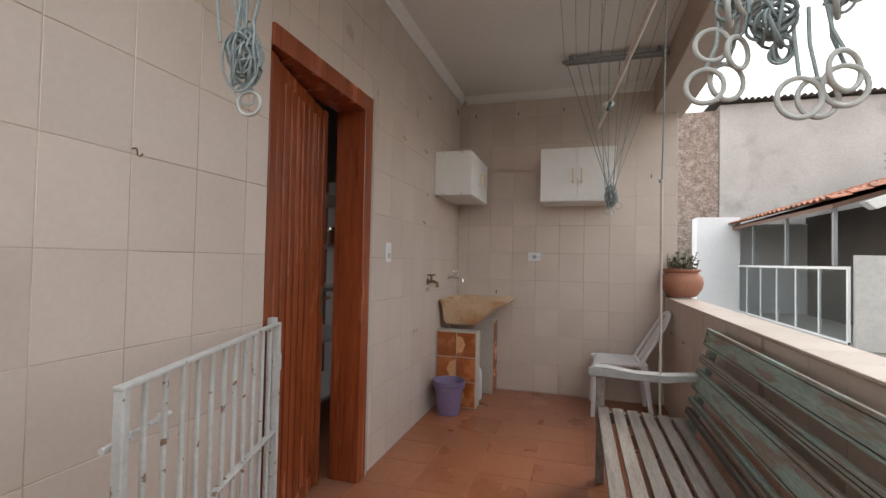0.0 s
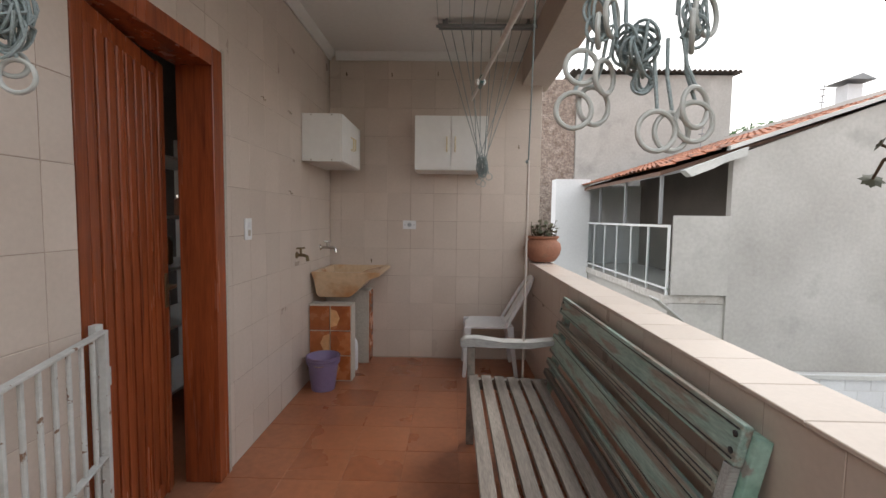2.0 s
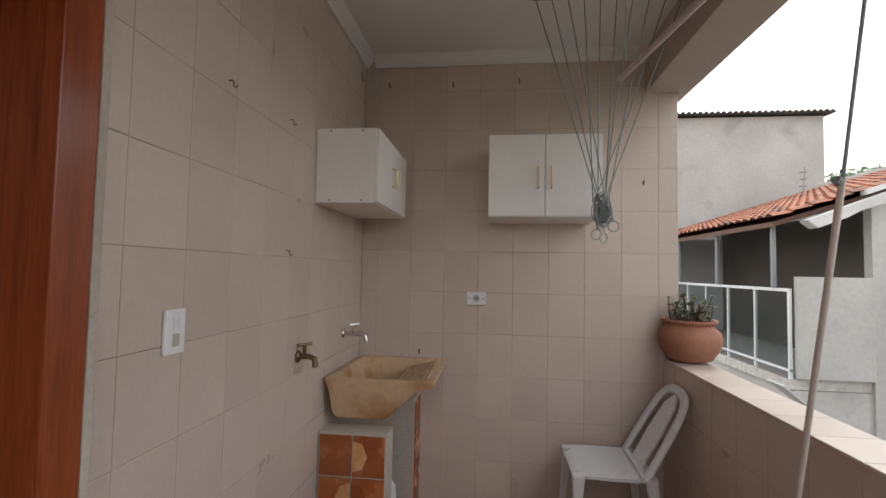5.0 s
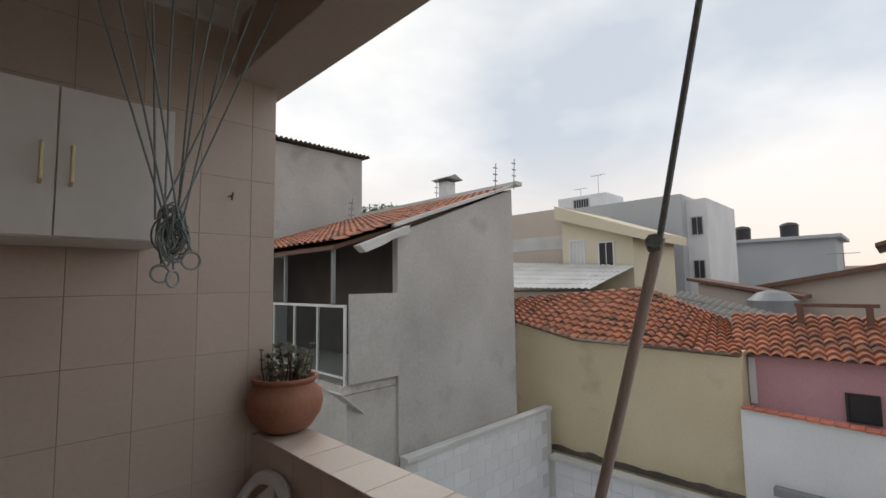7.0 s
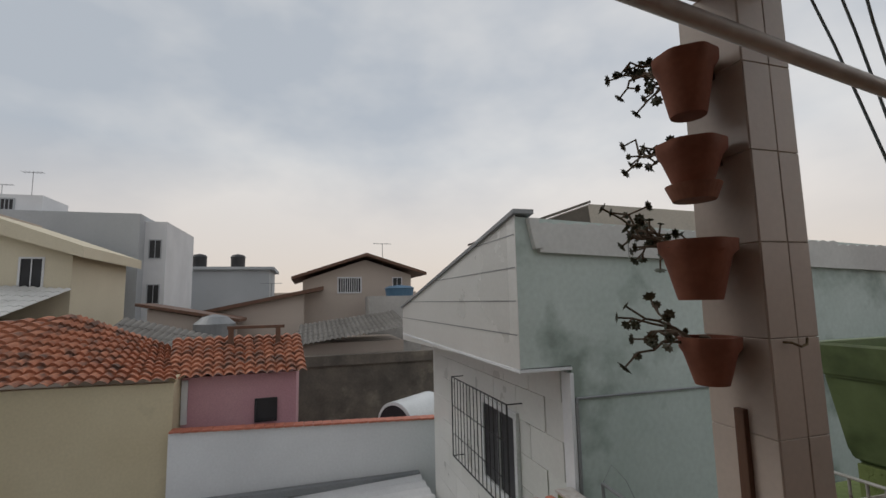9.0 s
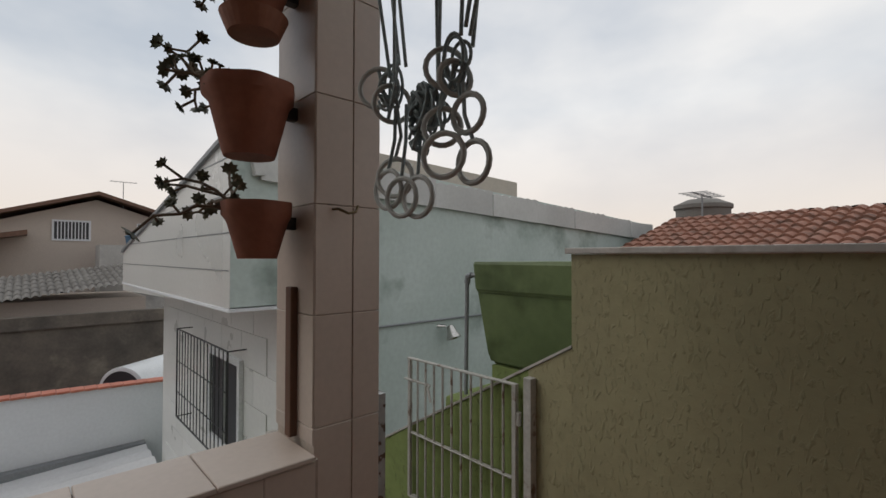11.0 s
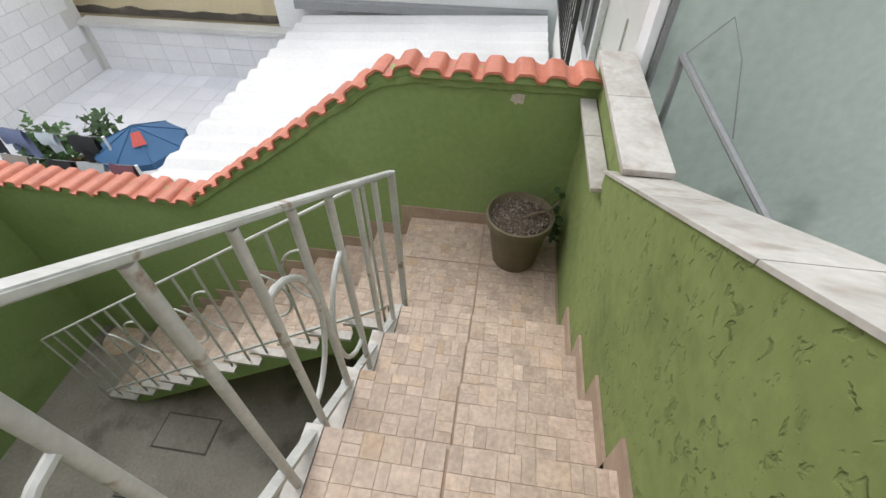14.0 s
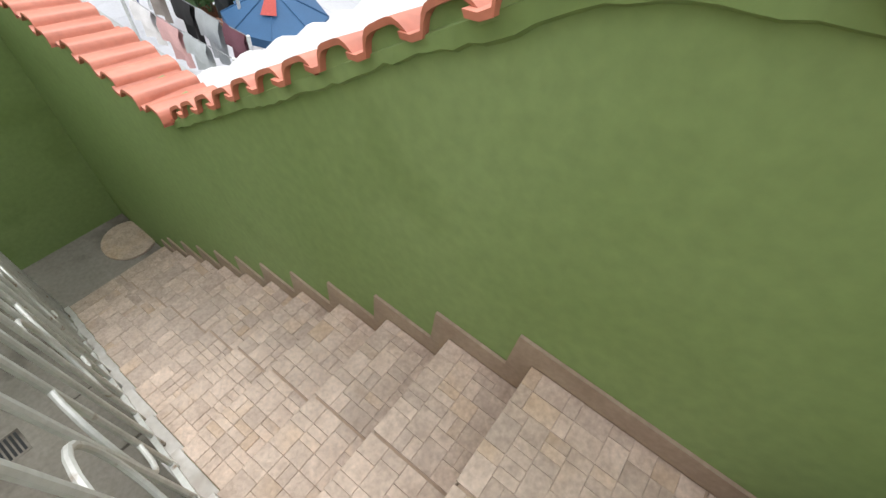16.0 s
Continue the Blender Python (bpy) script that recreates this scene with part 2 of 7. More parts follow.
M_STONE = surf("beige_stone_tile", (0.39, 0.295, 0.23), (0.53, 0.42, 0.345), 0.5, big=16, fine=70, grain=0.2, bump=0.4, vary=0.13, stain=(0.5, 0.34, 0.2), stain_at=(0.58, 0.8), stain_scale=2.4)
M_STONEGROUT = surf("stone_grout", (0.3, 0.215, 0.155), (0.4, 0.3, 0.225), 0.9)
M_SKIRT = surf("brown_stone_skirting", (0.28, 0.2, 0.15), (0.38, 0.29, 0.22), 0.5, big=8, fine=60)
M_CONC = surf("stained_concrete", (0.22, 0.195, 0.17), (0.34, 0.305, 0.27), 0.85, big=1.6, fine=35, grain=0.14, bump=0.2, stain=(0.12, 0.1, 0.085), stain_at=(0.52, 0.7), stain_scale=2.5)
M_RIDGE = surf("orange_ridge_tile", (0.41, 0.125, 0.075), (0.52, 0.185, 0.12), 0.5, big=6, fine=40, grain=0.1, vary=0.08)
M_BLUE = surf("pale_blue_render", (0.42, 0.49, 0.46), (0.53, 0.595, 0.57), 0.85, big=0.9, fine=18, grain=0.07, bump=0.15, stain=(0.25, 0.3, 0.27), stain_at=(0.55, 0.66), stain_scale=1.1)
M_SIDING = surf("pale_glossy_siding", (0.56, 0.56, 0.54), (0.64, 0.64, 0.62), 0.3, big=0.8, fine=20, grain=0.04, bump=0.03)
M_FIBRE = surf("white_fibre_cement", (0.46, 0.46, 0.45), (0.58, 0.58, 0.565), 0.7, big=0.8, fine=20, grain=0.06)
M_SHEET = surf("white_painted_sheet", (0.52, 0.52, 0.53), (0.62, 0.62, 0.63), 0.6, big=0.8, fine=20, grain=0.05)
M_WHITETILE = surf("white_floor_tile", (0.6, 0.61, 0.65), (0.7, 0.7, 0.74), 0.5, big=0.9, fine=30, grain=0.05)
M_WHITEWALL = surf("white_wall_paint", (0.62, 0.63, 0.65), (0.72, 0.73, 0.75), 0.75, big=0.6, fine=20, grain=0.04)
M_GREYWALL = surf("grey_cement_render", (0.36, 0.348, 0.33), (0.46, 0.447, 0.43), 0.9, big=0.7, fine=14, grain=0.08, bump=0.25, depth=0.01, stain=(0.29, 0.285, 0.27), stain_at=(0.55, 0.75), stain_scale=1.1)
M_BRICKOLD = surf("rubble_brick", (0.2, 0.15, 0.125), (0.36, 0.3, 0.26), 0.95, big=5, fine=16, grain=0.4, bump=1.0, depth=0.05)
M_YELLOW = surf("pale_yellow_render", (0.56, 0.48, 0.32), (0.64, 0.56, 0.39), 0.85, big=0.6, fine=18, grain=0.05, stain=(0.36, 0.31, 0.21), stain_at=(0.58, 0.8), stain_scale=0.8)
M_PINK = surf("pink_wall_paint", (0.5, 0.27, 0.31), (0.56, 0.33, 0.36), 0.85, big=0.8)
M_BEIGE = surf("far_beige_render", (0.46, 0.39, 0.34), (0.53, 0.46, 0.4), 0.9, big=0.3)
M_CREAM = surf("cream_render", (0.6, 0.54, 0.41), (0.68, 0.62, 0.48), 0.9, big=0.3)
M_FARGREY = surf("far_grey_render", (0.38, 0.4, 0.42), (0.45, 0.47, 0.49), 0.9, big=0.3)
M_DARKWALL = surf("mouldy_dark_wall", (0.085, 0.075, 0.065), (0.17, 0.145, 0.12), 0.95, big=1.2, fine=12, stain=(0.24, 0.21, 0.17), stain_at=(0.56, 0.76), stain_scale=1.3)
M_ROOFPINK = surf("faded_pink_roof_tile", (0.24, 0.115, 0.08), (0.35, 0.185, 0.135), 0.8, big=3.5, fine=24, grain=0.22, stain=(0.14, 0.085, 0.065), stain_at=(0.5, 0.7), stain_scale=4)
M_ROOFTILE = surf("weathered_roof_tile", (0.3, 0.11, 0.06), (0.42, 0.175, 0.1), 0.8, big=2.5, fine=20, grain=0.2, vary=0.1, stain=(0.11, 0.065, 0.05), stain_at=(0.48, 0.66), stain_scale=3.2)
M_GREYROOF = surf("grey_old_roof", (0.14, 0.13, 0.12), (0.21, 0.2, 0.185), 0.9, big=1)
M_METAL = surf("grey_flashing", (0.2, 0.21, 0.22), (0.28, 0.29, 0.3), 0.5, metal=0.3)
M_BLACK = surf("black_metal", (0.02, 0.02, 0.022), (0.035, 0.035, 0.04), 0.5)
M_ALU = surf("white_aluminium", (0.6, 0.62, 0.63), (0.7, 0.72, 0.73), 0.35, metal=0.2)
# dark tone puts the dimness of indoor rooms into the wall colour
M_DARKROOM = surf("shaded_interior_tone", (0.1, 0.09, 0.08), (0.14, 0.12, 0.11), 0.9)
M_TANKBLUE = surf("blue_water_tank", (0.05, 0.12, 0.2), (0.08, 0.17, 0.27), 0.5)
M_UMBRELLA = surf("blue_canvas", (0.025, 0.085, 0.19), (0.04, 0.125, 0.26), 0.7, fine=120)
M_RED = surf("red_cloth", (0.4, 0.06, 0.05), (0.5, 0.1, 0.08), 0.8)
M_ASPHALT = surf("far_ground", (0.16, 0.145, 0.13), (0.24, 0.22, 0.2), 0.95, big=0.05, fine=2)
M_HILL = surf("hazy_hill", (0.2, 0.22, 0.2), (0.3, 0.31, 0.3), 0.95, big=0.03, fine=0.5, grain=0.2)
M_MOULDGREEN = surf("green_fibreglass", (0.095, 0.135, 0.05), (0.135, 0.18, 0.072), 0.5, big=2, fine=20, grain=0.1, stain=(0.045, 0.07, 0.02), stain_at=(0.53, 0.72), stain_scale=3)


def glass_mat(name, tint):
    m = bpy.data.materials.new(name)
    m.use_nodes = True
    p = m.node_tree.nodes["Principled BSDF"]
    p.inputs["Base Color"].default_value = (*tint, 1)
    p.inputs["Roughness"].default_value = 0.05
    p.inputs["Transmission Weight"].default_value = 1.0
    p.inputs["Specular IOR Level"].default_value = 0.2
    p.inputs["IOR"].default_value = 1.08
    return m


M_GLASS = glass_mat("dusty_glass", (0.8, 0.86, 0.86))

# ---- builders ----
def mesh_of(name, bm, material, smooth=False):
    bmesh.ops.recalc_face_normals(bm, faces=bm.faces)
    me = bpy.data.meshes.new(name)
    bm.to_mesh(me)
    bm.free()
    me.materials.append(material)
    if smooth:
        for f in me.polygons:
            f.use_smooth = True
        me.set_sharp_from_angle(angle=radians(38))
    return me


def part(name, bm, material, parent=None, label="", smooth=False):
    """Links a bmesh in world coordinates as one mesh object under a thing or a part."""
    ob = new(name, mesh_of(name, bm, material, smooth))
    if parent is not None:
        ob.parent = parent
        top = parent
        while top.parent:
            top = top.parent
        if parent is top:
            ob.matrix_parent_inverse = Matrix.Translation(top.location).inverted()
    if label:
        ob["label"] = label
    return ob


def thing(name, label, category, base=(0, 0, 0), group="", kind=""):
    ob = new(name)
    ob.location = base
    ob.empty_display_size = 0.05
    return tagged(ob, label, category, group, kind)


def add_box(bm, x0, x1, y0, y1, z0, z1, bevel=0.0):
    v = [bm.verts.new(p) for p in ((x0, y0, z0), (x1, y0, z0), (x1, y1, z0), (x0, y1, z0), (x0, y0, z1), (x1, y0, z1), (x1, y1, z1), (x0, y1, z1))]
    fs = [bm.faces.new([v[i] for i in q]) for q in ((3, 2, 1, 0), (4, 5, 6, 7), (0, 1, 5, 4), (1, 2, 6, 5), (2, 3, 7, 6), (3, 0, 4, 7))]
    if bevel:
        es = list({e for f in fs for e in f.edges})
        bmesh.ops.bevel(bm, geom=es, offset=bevel, segments=2, profile=0.6, affect="EDGES")
    return bm


def box(x0, x1, y0, y1, z0, z1, bevel=0.0):
    return add_box(bmesh.new(), x0, x1, y0, y1, z0, z1, bevel)


def moved(bm, m):
    bmesh.ops.transform(bm, matrix=m, verts=bm.verts)
    return bm


def smoothed(points, n=6):
    """A round curve through the points."""
    p = [Vector(v) for v in points]
    p = [p[0] * 2 - p[1]] + p + [p[-1] * 2 - p[-2]]
    out = []
    for a, b, c, d in zip(p, p[1:], p[2:], p[3:]):
        for i in range(n):
            t = i / n
            out.append(0.5 * (2 * b + (c - a) * t + (2 * a - 5 * b + 4 * c - d) * t * t + (3 * b - a - 3 * c + d) * t ** 3))
    return out + [p[-2]]


def tube(points, r, n=8, closed=False, bm=None, taper=1.0):
    bm = bm or bmesh.new()
    pts = [Vector(p) for p in points]
    rings, count = [], len(pts)
    side = None
    for i, p in enumerate(pts):
        a = pts[(i - 1) % count] if (closed or i) else p
        b = pts[(i + 1) % count] if (closed or i < count - 1) else p
        d = (b - a).normalized()
        if side is None:
            side = d.orthogonal().normalized()
        side = (side - d * side.dot(d)).normalized()
        up = d.cross(side)
        rad = r * (1 + (taper - 1) * i / max(1, count - 1))
        rings.append([bm.verts.new(p + (side * math.cos(2 * math.pi * k / n) + up * math.sin(2 * math.pi * k / n)) * rad) for k in range(n)])
    for i in range(count if closed else count - 1):
        q, s = rings[i], rings[(i + 1) % count]
        for k in range(n):
            bm.faces.new((q[k], q[(k + 1) % n], s[(k + 1) % n], s[k]))
    if not closed:
        bm.faces.new(rings[0][::-1])
        bm.faces.new(rings[-1])
    return bm


def ring_points(c, r, axis="y", n=16, tilt=0.0):
    out = []
    for k in range(n):
        a = 2 * math.pi * k / n
        u, w = math.cos(a) * r, math.sin(a) * r
        p = Vector((u, 0, w)) if axis == "y" else Vector((0, u, w)) if axis == "x" else Vector((u, w, 0))
        out.append(Vector(c) + Matrix.Rotation(tilt, 3, "Z") @ p)
    return out


def lathe(c, profile, n=28, bm=None, wave=None):
    """Turns a profile of (radius, height) round the upright through c."""
    bm = bm or bmesh.new()
    rows = []
    for r, z in profile:
        row = []
        for k in range(n):
            a = 2 * math.pi * k / n
            rr = r * (1 + (wave(a, z) if wave else 0))
            row.append(bm.verts.new((c[0] + rr * math.cos(a), c[1] + rr * math.sin(a), c[2] + z)))
        rows.append(row)
    for q, s in zip(rows, rows[1:]):
        for k in range(n):
            bm.faces.new((q[k], q[(k + 1) % n], s[(k + 1) % n], s[k]))
    bm.faces.new(rows[0][::-1])
    bm.faces.new(rows[-1])
    return bm


def prism(outline, axis, a, b, bevel=0.0):
    """An outline in the plane across an axis, drawn out from a to b. Outline pairs: (y, z) for x, (x, z) for y, (x, y) for z."""
    bm = bmesh.new()

    def at(u, w, s):
        return (s, u, w) if axis == "x" else (u, s, w) if axis == "y" else (u, w, s)
    lo = [bm.verts.new(at(u, w, a)) for u, w in outline]
    hi = [bm.verts.new(at(u, w, b)) for u, w in outline]
    bm.faces.new(lo[::-1])
    bm.faces.new(hi)
    k = len(outline)
    for i in range(k):
        bm.faces.new((lo[i], lo[(i + 1) % k], hi[(i + 1) % k], hi[i]))
    if bevel:
        bmesh.ops.bevel(bm, geom=list(bm.edges), offset=bevel, segments=2, affect="EDGES")
    return bm


def arc(p0, p1, bulge, n=8):
    """Points from p0 to p1 bowed by the vector bulge."""
    p0, p1, bulge = Vector(p0), Vector(p1), Vector(bulge)
    return [p0.lerp(p1, k / n) + bulge * math.sin(math.pi * k / n) for k in range(n + 1)]


def structure(name, bm, material, label, category="wall", smooth=False):
    return tagged(part(name, bm, material, smooth=smooth), label, category, kind="structure")


def pieces(name, me, parent, spots):
    """Objects on one mesh at the given poses, parts of a piece of the setting."""
    for m in spots:
        ob = new(name, me)
        ob.parent = parent
        ob.matrix_basis = m


def tile_mesh(name, w, h, t, material, ease=0.0015):
    """A thin tile, face to +z, eased edge, centred on the origin's plane."""
    bm = bmesh.new()
    lo = [bm.verts.new((x, y, 0)) for x, y in ((-w / 2, -h / 2), (w / 2, -h / 2), (w / 2, h / 2), (-w / 2, h / 2))]
    mid = [bm.verts.new((v.co.x, v.co.y, t - ease)) for v in lo]
    hi = [bm.verts.new((math.copysign(abs(v.co.x) - ease, v.co.x), math.copysign(abs(v.co.y) - ease, v.co.y), t)) for v in lo]
    for a, b in ((lo, mid), (mid, hi)):
        for i in range(4):
            bm.faces.new((a[i], a[(i + 1) % 4], b[(i + 1) % 4], b[i]))
    bm.faces.new(hi)
    return mesh_of(name, bm, material)

# ---- measures ----
YB, XP, XO, ZC = 4.385, 1.86, 2.05, 2.82      # back wall, parapet inner and outer face, ceiling
YS, YR = -0.34, 0.47                           # stair: side wall face, rail side edge
XE, ZL, ZY = 5.02, -1.335, -3.4                # east wall face, landing, yard
RISE, TREAD, NOSE = 0.1907, 0.28, 4.15         # first flight
RISE2, TREAD2, Y2 = 0.172, 0.25, 0.59          # second flight

# ---- the setting: porch ----
ground = structure("ground", box(-900, 900, -900, 900, -4.6, -4.3), M_ASPHALT, "grey dusty ground between the houses", "ground")
floor = structure("floor", box(-0.2, XO, YS - 0.12, YB + 0.2, -0.3, -0.0022), M_TERRAGROUT, "reddish terracotta tiled porch floor", "floor")
porch_step = structure("floor_2", box(XO, NOSE - 6 * TREAD, YS, YR, -0.3, -0.006), M_STONEGROUT, "beige stone tiled floor at the stair head", "floor")

# west wall with the doorway
DY0, DY1, DZ = 1.56, 2.35, 2.06
bm = box(-0.16, -0.002, YS - 0.12, DY0 - 0.036, -0.3, 3.3)
add_box(bm, -0.16, -0.002, DY1, YB + 0.2, -0.3, 3.3)
add_box(bm, -0.16, -0.002, DY0 - 0.036, DY1, DZ, 3.3)
wall_west = structure("wall_west", bm, M_GROUT, "beige glazed tile wall with pale joints")
wall_north = structure("wall_north", box(-0.0015, XO - 0.1, YB + 0.002, YB + 0.2, -0.3, 3.3), M_GROUT, "beige glazed tile wall behind the wash tank")
bm = prism([(-0.3, YS - 0.12), (1.94, YS - 0.12), (1.94, YS), (-0.3, YS)], "z", -0.3, 1.395)
wall_south = structure("wall_south", bm, M_BROWN, "olive brown rough rendered parapet wall")
structure("trim_1", box(-0.3, 1.96, YS - 0.14, YS + 0.02, 1.397, 1.422, 0.004), M_SILL, "white stone coping on the brown wall", "coping")
bm = box(XP + 0.002, XO - 0.008, 0.845, YB, -0.3, 0.93)
parapet = structure("wall_parapet", bm, M_GROUT, "beige tiled parapet wall with tiled coping")
ceiling = structure("ceiling", box(-0.005, 1.76, 0.66, YB + 0.2, ZC, 3.0), M_CEIL, "white painted porch ceiling", "ceiling")
beam = structure("beam_1", box(1.76, 2.02, 0.66, YB + 0.2, 2.545, 3.0, 0.006), M_BEAM, "beige painted concrete edge beam", "beam")
structure("beam_2", box(-0.005, 1.76, 0.6, 0.66, 2.62, 3.0, 0.006), M_BEAM, "beige concrete cross beam over the porch edge", "beam")
roof = structure("roof", box(-4.0, 2.25, 0.5, YB + 0.4, 3.0, 3.14), M_GREYROOF, "flat concrete porch roof", "roof")
# moulding along the ceiling
prof = [(0, 0), (0.014, 0), (0.02, 0.02), (0.05, 0.05), (0.06, 0.066), (0, 0.066)]
bm = prism([(0.002 + u, ZC - 0.066 + w) for u, w in prof], "y", 0.66, YB - 0.002)
structure("trim_2", bm, M_CEIL, "white plaster ceiling moulding", "moulding")
bm = prism([(YB - 0.002 - u, ZC - 0.066 + w) for u, w in prof], "x", 0.062, 1.758)
structure("trim_3", bm, M_CEIL, "white plaster ceiling moulding", "moulding")

# pillar with its tiles
PX0, PX1, PY0, PY1 = 1.885, 2.09, 0.665, 0.845
pillar = structure("pillar", box(PX0 + 0.002, PX1 - 0.006, PY0 + 0.006, PY1 - 0.002, -0.3, 2.545), M_GROUT, "beige tiled corner pillar of the porch", "pillar")

# room behind the door
structure("floor_3", box(-3.2, -0.2, 0.4, 4.2, -0.3, -0.004), M_TERRA, "brown tiled kitchen floor", "floor")
# opening added in this wall so sky light reaches the room
bm = box(-3.3, -3.2, 0.3, 2.2, -0.3, 2.8)
add_box(bm, -3.3, -3.2, 3.6, 4.3, -0.3, 2.8)
add_box(bm, -3.3, -3.2, 2.2, 3.6, -0.3, 1.0)
add_box(bm, -3.3, -3.2, 2.2, 3.6, 2.1, 2.8)
structure("wall_kitchen_west", bm, M_DARKROOM, "kitchen wall toned dark for the dim room")
structure("wall_kitchen_south", box(-3.2, -0.16, 0.3, 0.4, -0.3, 2.8), M_DARKROOM, "kitchen wall toned dark for the dim room")
structure("wall_kitchen_north", box(-3.2, -0.16, 4.2, 4.3, -0.3, 2.8), M_DARKROOM, "kitchen wall toned dark for the dim room")
structure("ceiling_kitchen", box(-3.3, -0.16, 0.3, 4.3, 2.8, 2.9), M_DARKROOM, "kitchen ceiling toned dark for the dim room", "ceiling")

# house below the porch, yard and stair walls
structure("wall_yard_west", box(-4.0, XO - 0.02, YS - 0.12, YB + 0.2, -4.3, -0.302), M_GREEN, "green painted house wall under the porch")
structure("ground_yard", box(XO - 0.02, XE + 0.02, YS - 3.0, 4.2, -4.3, ZY), M_CONC, "stained grey concrete yard floor", "floor")
structure("wall_yard_north", box(XO - 0.02, XE + 0.16, 4.06, 4.2, ZY, -1.2), M_GREEN, "green painted yard wall")
east = [(-0.5, ZY - 0.9), (4.2, ZY - 0.9), (4.2, -1.43), (2.2, -1.42), (1.5, -0.935), (0.8, -0.44), (0.68, -0.385), (0.56, -0.365), (-0.5, -0.365)]
wall_east = structure("wall_east", prism(east, "x", XE, XE + 0.14), M_GREEN, "green painted boundary wall with a sloping top")
SL0, SL1 = (1.94, 1.02), (4.33, -0.352)
side = [(XE + 0.14, ZY), (XE + 0.14, -0.45), (4.335, -0.45), (4.33, -0.366), (2.16, 0.8765), (2.16, ZY)]
structure("wall_render", prism([(1.9405, -0.3), (2.1595, -0.3), (2.1595, 0.877), (1.9405, 1.003)], "y", YS - 0.1401, YS), M_BROWN, "olive brown rendered end of the stair wall")
structure("wall_stair", prism(side, "y", YS - 0.14, YS), M_GREENOLD, "mossy green rendered wall sloping down beside the steps")
slope = (SL1[1] - SL0[1]) / (SL1[0] - SL0[0])
bm = bmesh.new()
for k in range(5):
    xa, xb = SL0[0] + (SL1[0] + 0.02 - SL0[0]) * k / 5, SL0[0] + (SL1[0] + 0.02 - SL0[0]) * (k + 1) / 5 - 0.004
    za, zb = SL0[1] + slope * (xa - SL0[0]) - 0.002, SL0[1] + slope * (xb - SL0[0]) - 0.002
    add_box(bm, 0, 1, YS - 0.2, YS + 0.006, 0, 1)
    for v in list(bm.verts)[-8:]:
        top = v.co.z > 0.5
        v.co.z = (zb if v.co.x > 0.5 else za) - (0 if top else 0.012)
        v.co.x = xb if v.co.x > 0.5 else xa
structure("trim_4", bm, M_SILL, "pale marble coping on the sloping stair wall", "coping")
structure("trim_5", add_box(box(4.31, 4.68, YS - 0.034, YS + 0.042, -0.448, -0.425, 0.004), 4.683, XE - 0.004, YS - 0.034, YS + 0.042, -0.448, -0.425, 0.004), M_SILL, "white marble ledge above the landing", "coping")
structure("wall_ledge", box(4.27, XE + 0.15, YS - 0.18, YS - 0.04, -1.6, -0.29), M_GREENOLD, "short green wall step above the ledge")
structure("trim_6", add_box(box(4.22, 4.74, -0.54, -0.362, -0.288, -0.26, 0.004), 4.743, XE + 0.17, -0.54, -0.362, -0.288, -0.26, 0.004), M_SILL, "weathered white marble coping slab", "coping")

# stairs
pts = [(XE, ZL - 0.006), (NOSE, ZL - 0.006)]
for k in range(1, 8):
    x = NOSE - (k - 1) * TREAD
    pts += [(x, ZL + k * RISE - 0.006), (x - TREAD, ZL + k * RISE - 0.006)]
pts = pts[:-1] + [(2.4, -0.006), (2.4, -0.3), (2.7, -0.35), (NOSE + 0.1, ZL - 0.18), (XE, ZL - 0.18)]
stair_1 = structure("stairs_1", prism(pts, "y", YS, YR), M_STONEGROUT, "beige stone tiled steps down to the landing", "stairs")
structure("landing", box(4.28, XE, YS, Y2, ZL - 0.17, ZL - 0.007), M_STONEGROUT, "beige tiled stair landing", "landing")
pts = [(Y2, ZL - 0.006)]
for k in range(1, 13):
    y = Y2 + (k - 1) * TREAD2
    pts += [(y, ZL - k * RISE2 - 0.006), (y + TREAD2, ZL - k * RISE2 - 0.006)]
pts = pts[:-1] + [(Y2 + 11 * TREAD2, ZY), (Y2 + 10.2 * TREAD2, ZY), (Y2 - 0.02, ZL - 0.34), (Y2 - 0.02, ZL - 0.006)]
stair_2 = structure("stairs_2", prism(pts, "x", 4.3, XE), M_STONEGROUT, "steps tiled in beige stone down to the yard", "stairs")
part("side_panel", prism(pts, "x", 4.295, 4.2995), M_GREEN, stair_2, "green painted side of the flight")


def skirting():
    """Stepped stone skirting along both flights, one prism for each step."""
    bm = bmesh.new()
    for k in range(1, 7):
        x = NOSE - (k - 1) * TREAD
        z = ZL + k * RISE
        add_box(bm, x - TREAD - 0.07, x + 0.0, YS + 0.001, YS + 0.012, z, z + 0.07)
        add_box(bm, x, x + 0.07, YS + 0.001, YS + 0.012, z - RISE, z + 0.07)
    for k in range(0, 12):
        y = Y2 + (k - 1) * TREAD2 if k else -0.32
        z = ZL - k * RISE2
        add_box(bm, XE - 0.012, XE - 0.001, y + 0.001, (y + TREAD2 if k else Y2) + 0.002, z, z + 0.085)
        if k:
            add_box(bm, XE - 0.0115, XE - 0.001, y + 0.001, y + 0.075, z, z + RISE2 + 0.085)
    return bm


structure("baseboard", skirting(), M_SKIRT, "brown stone skirting stepping down the stair walls", "skirting")


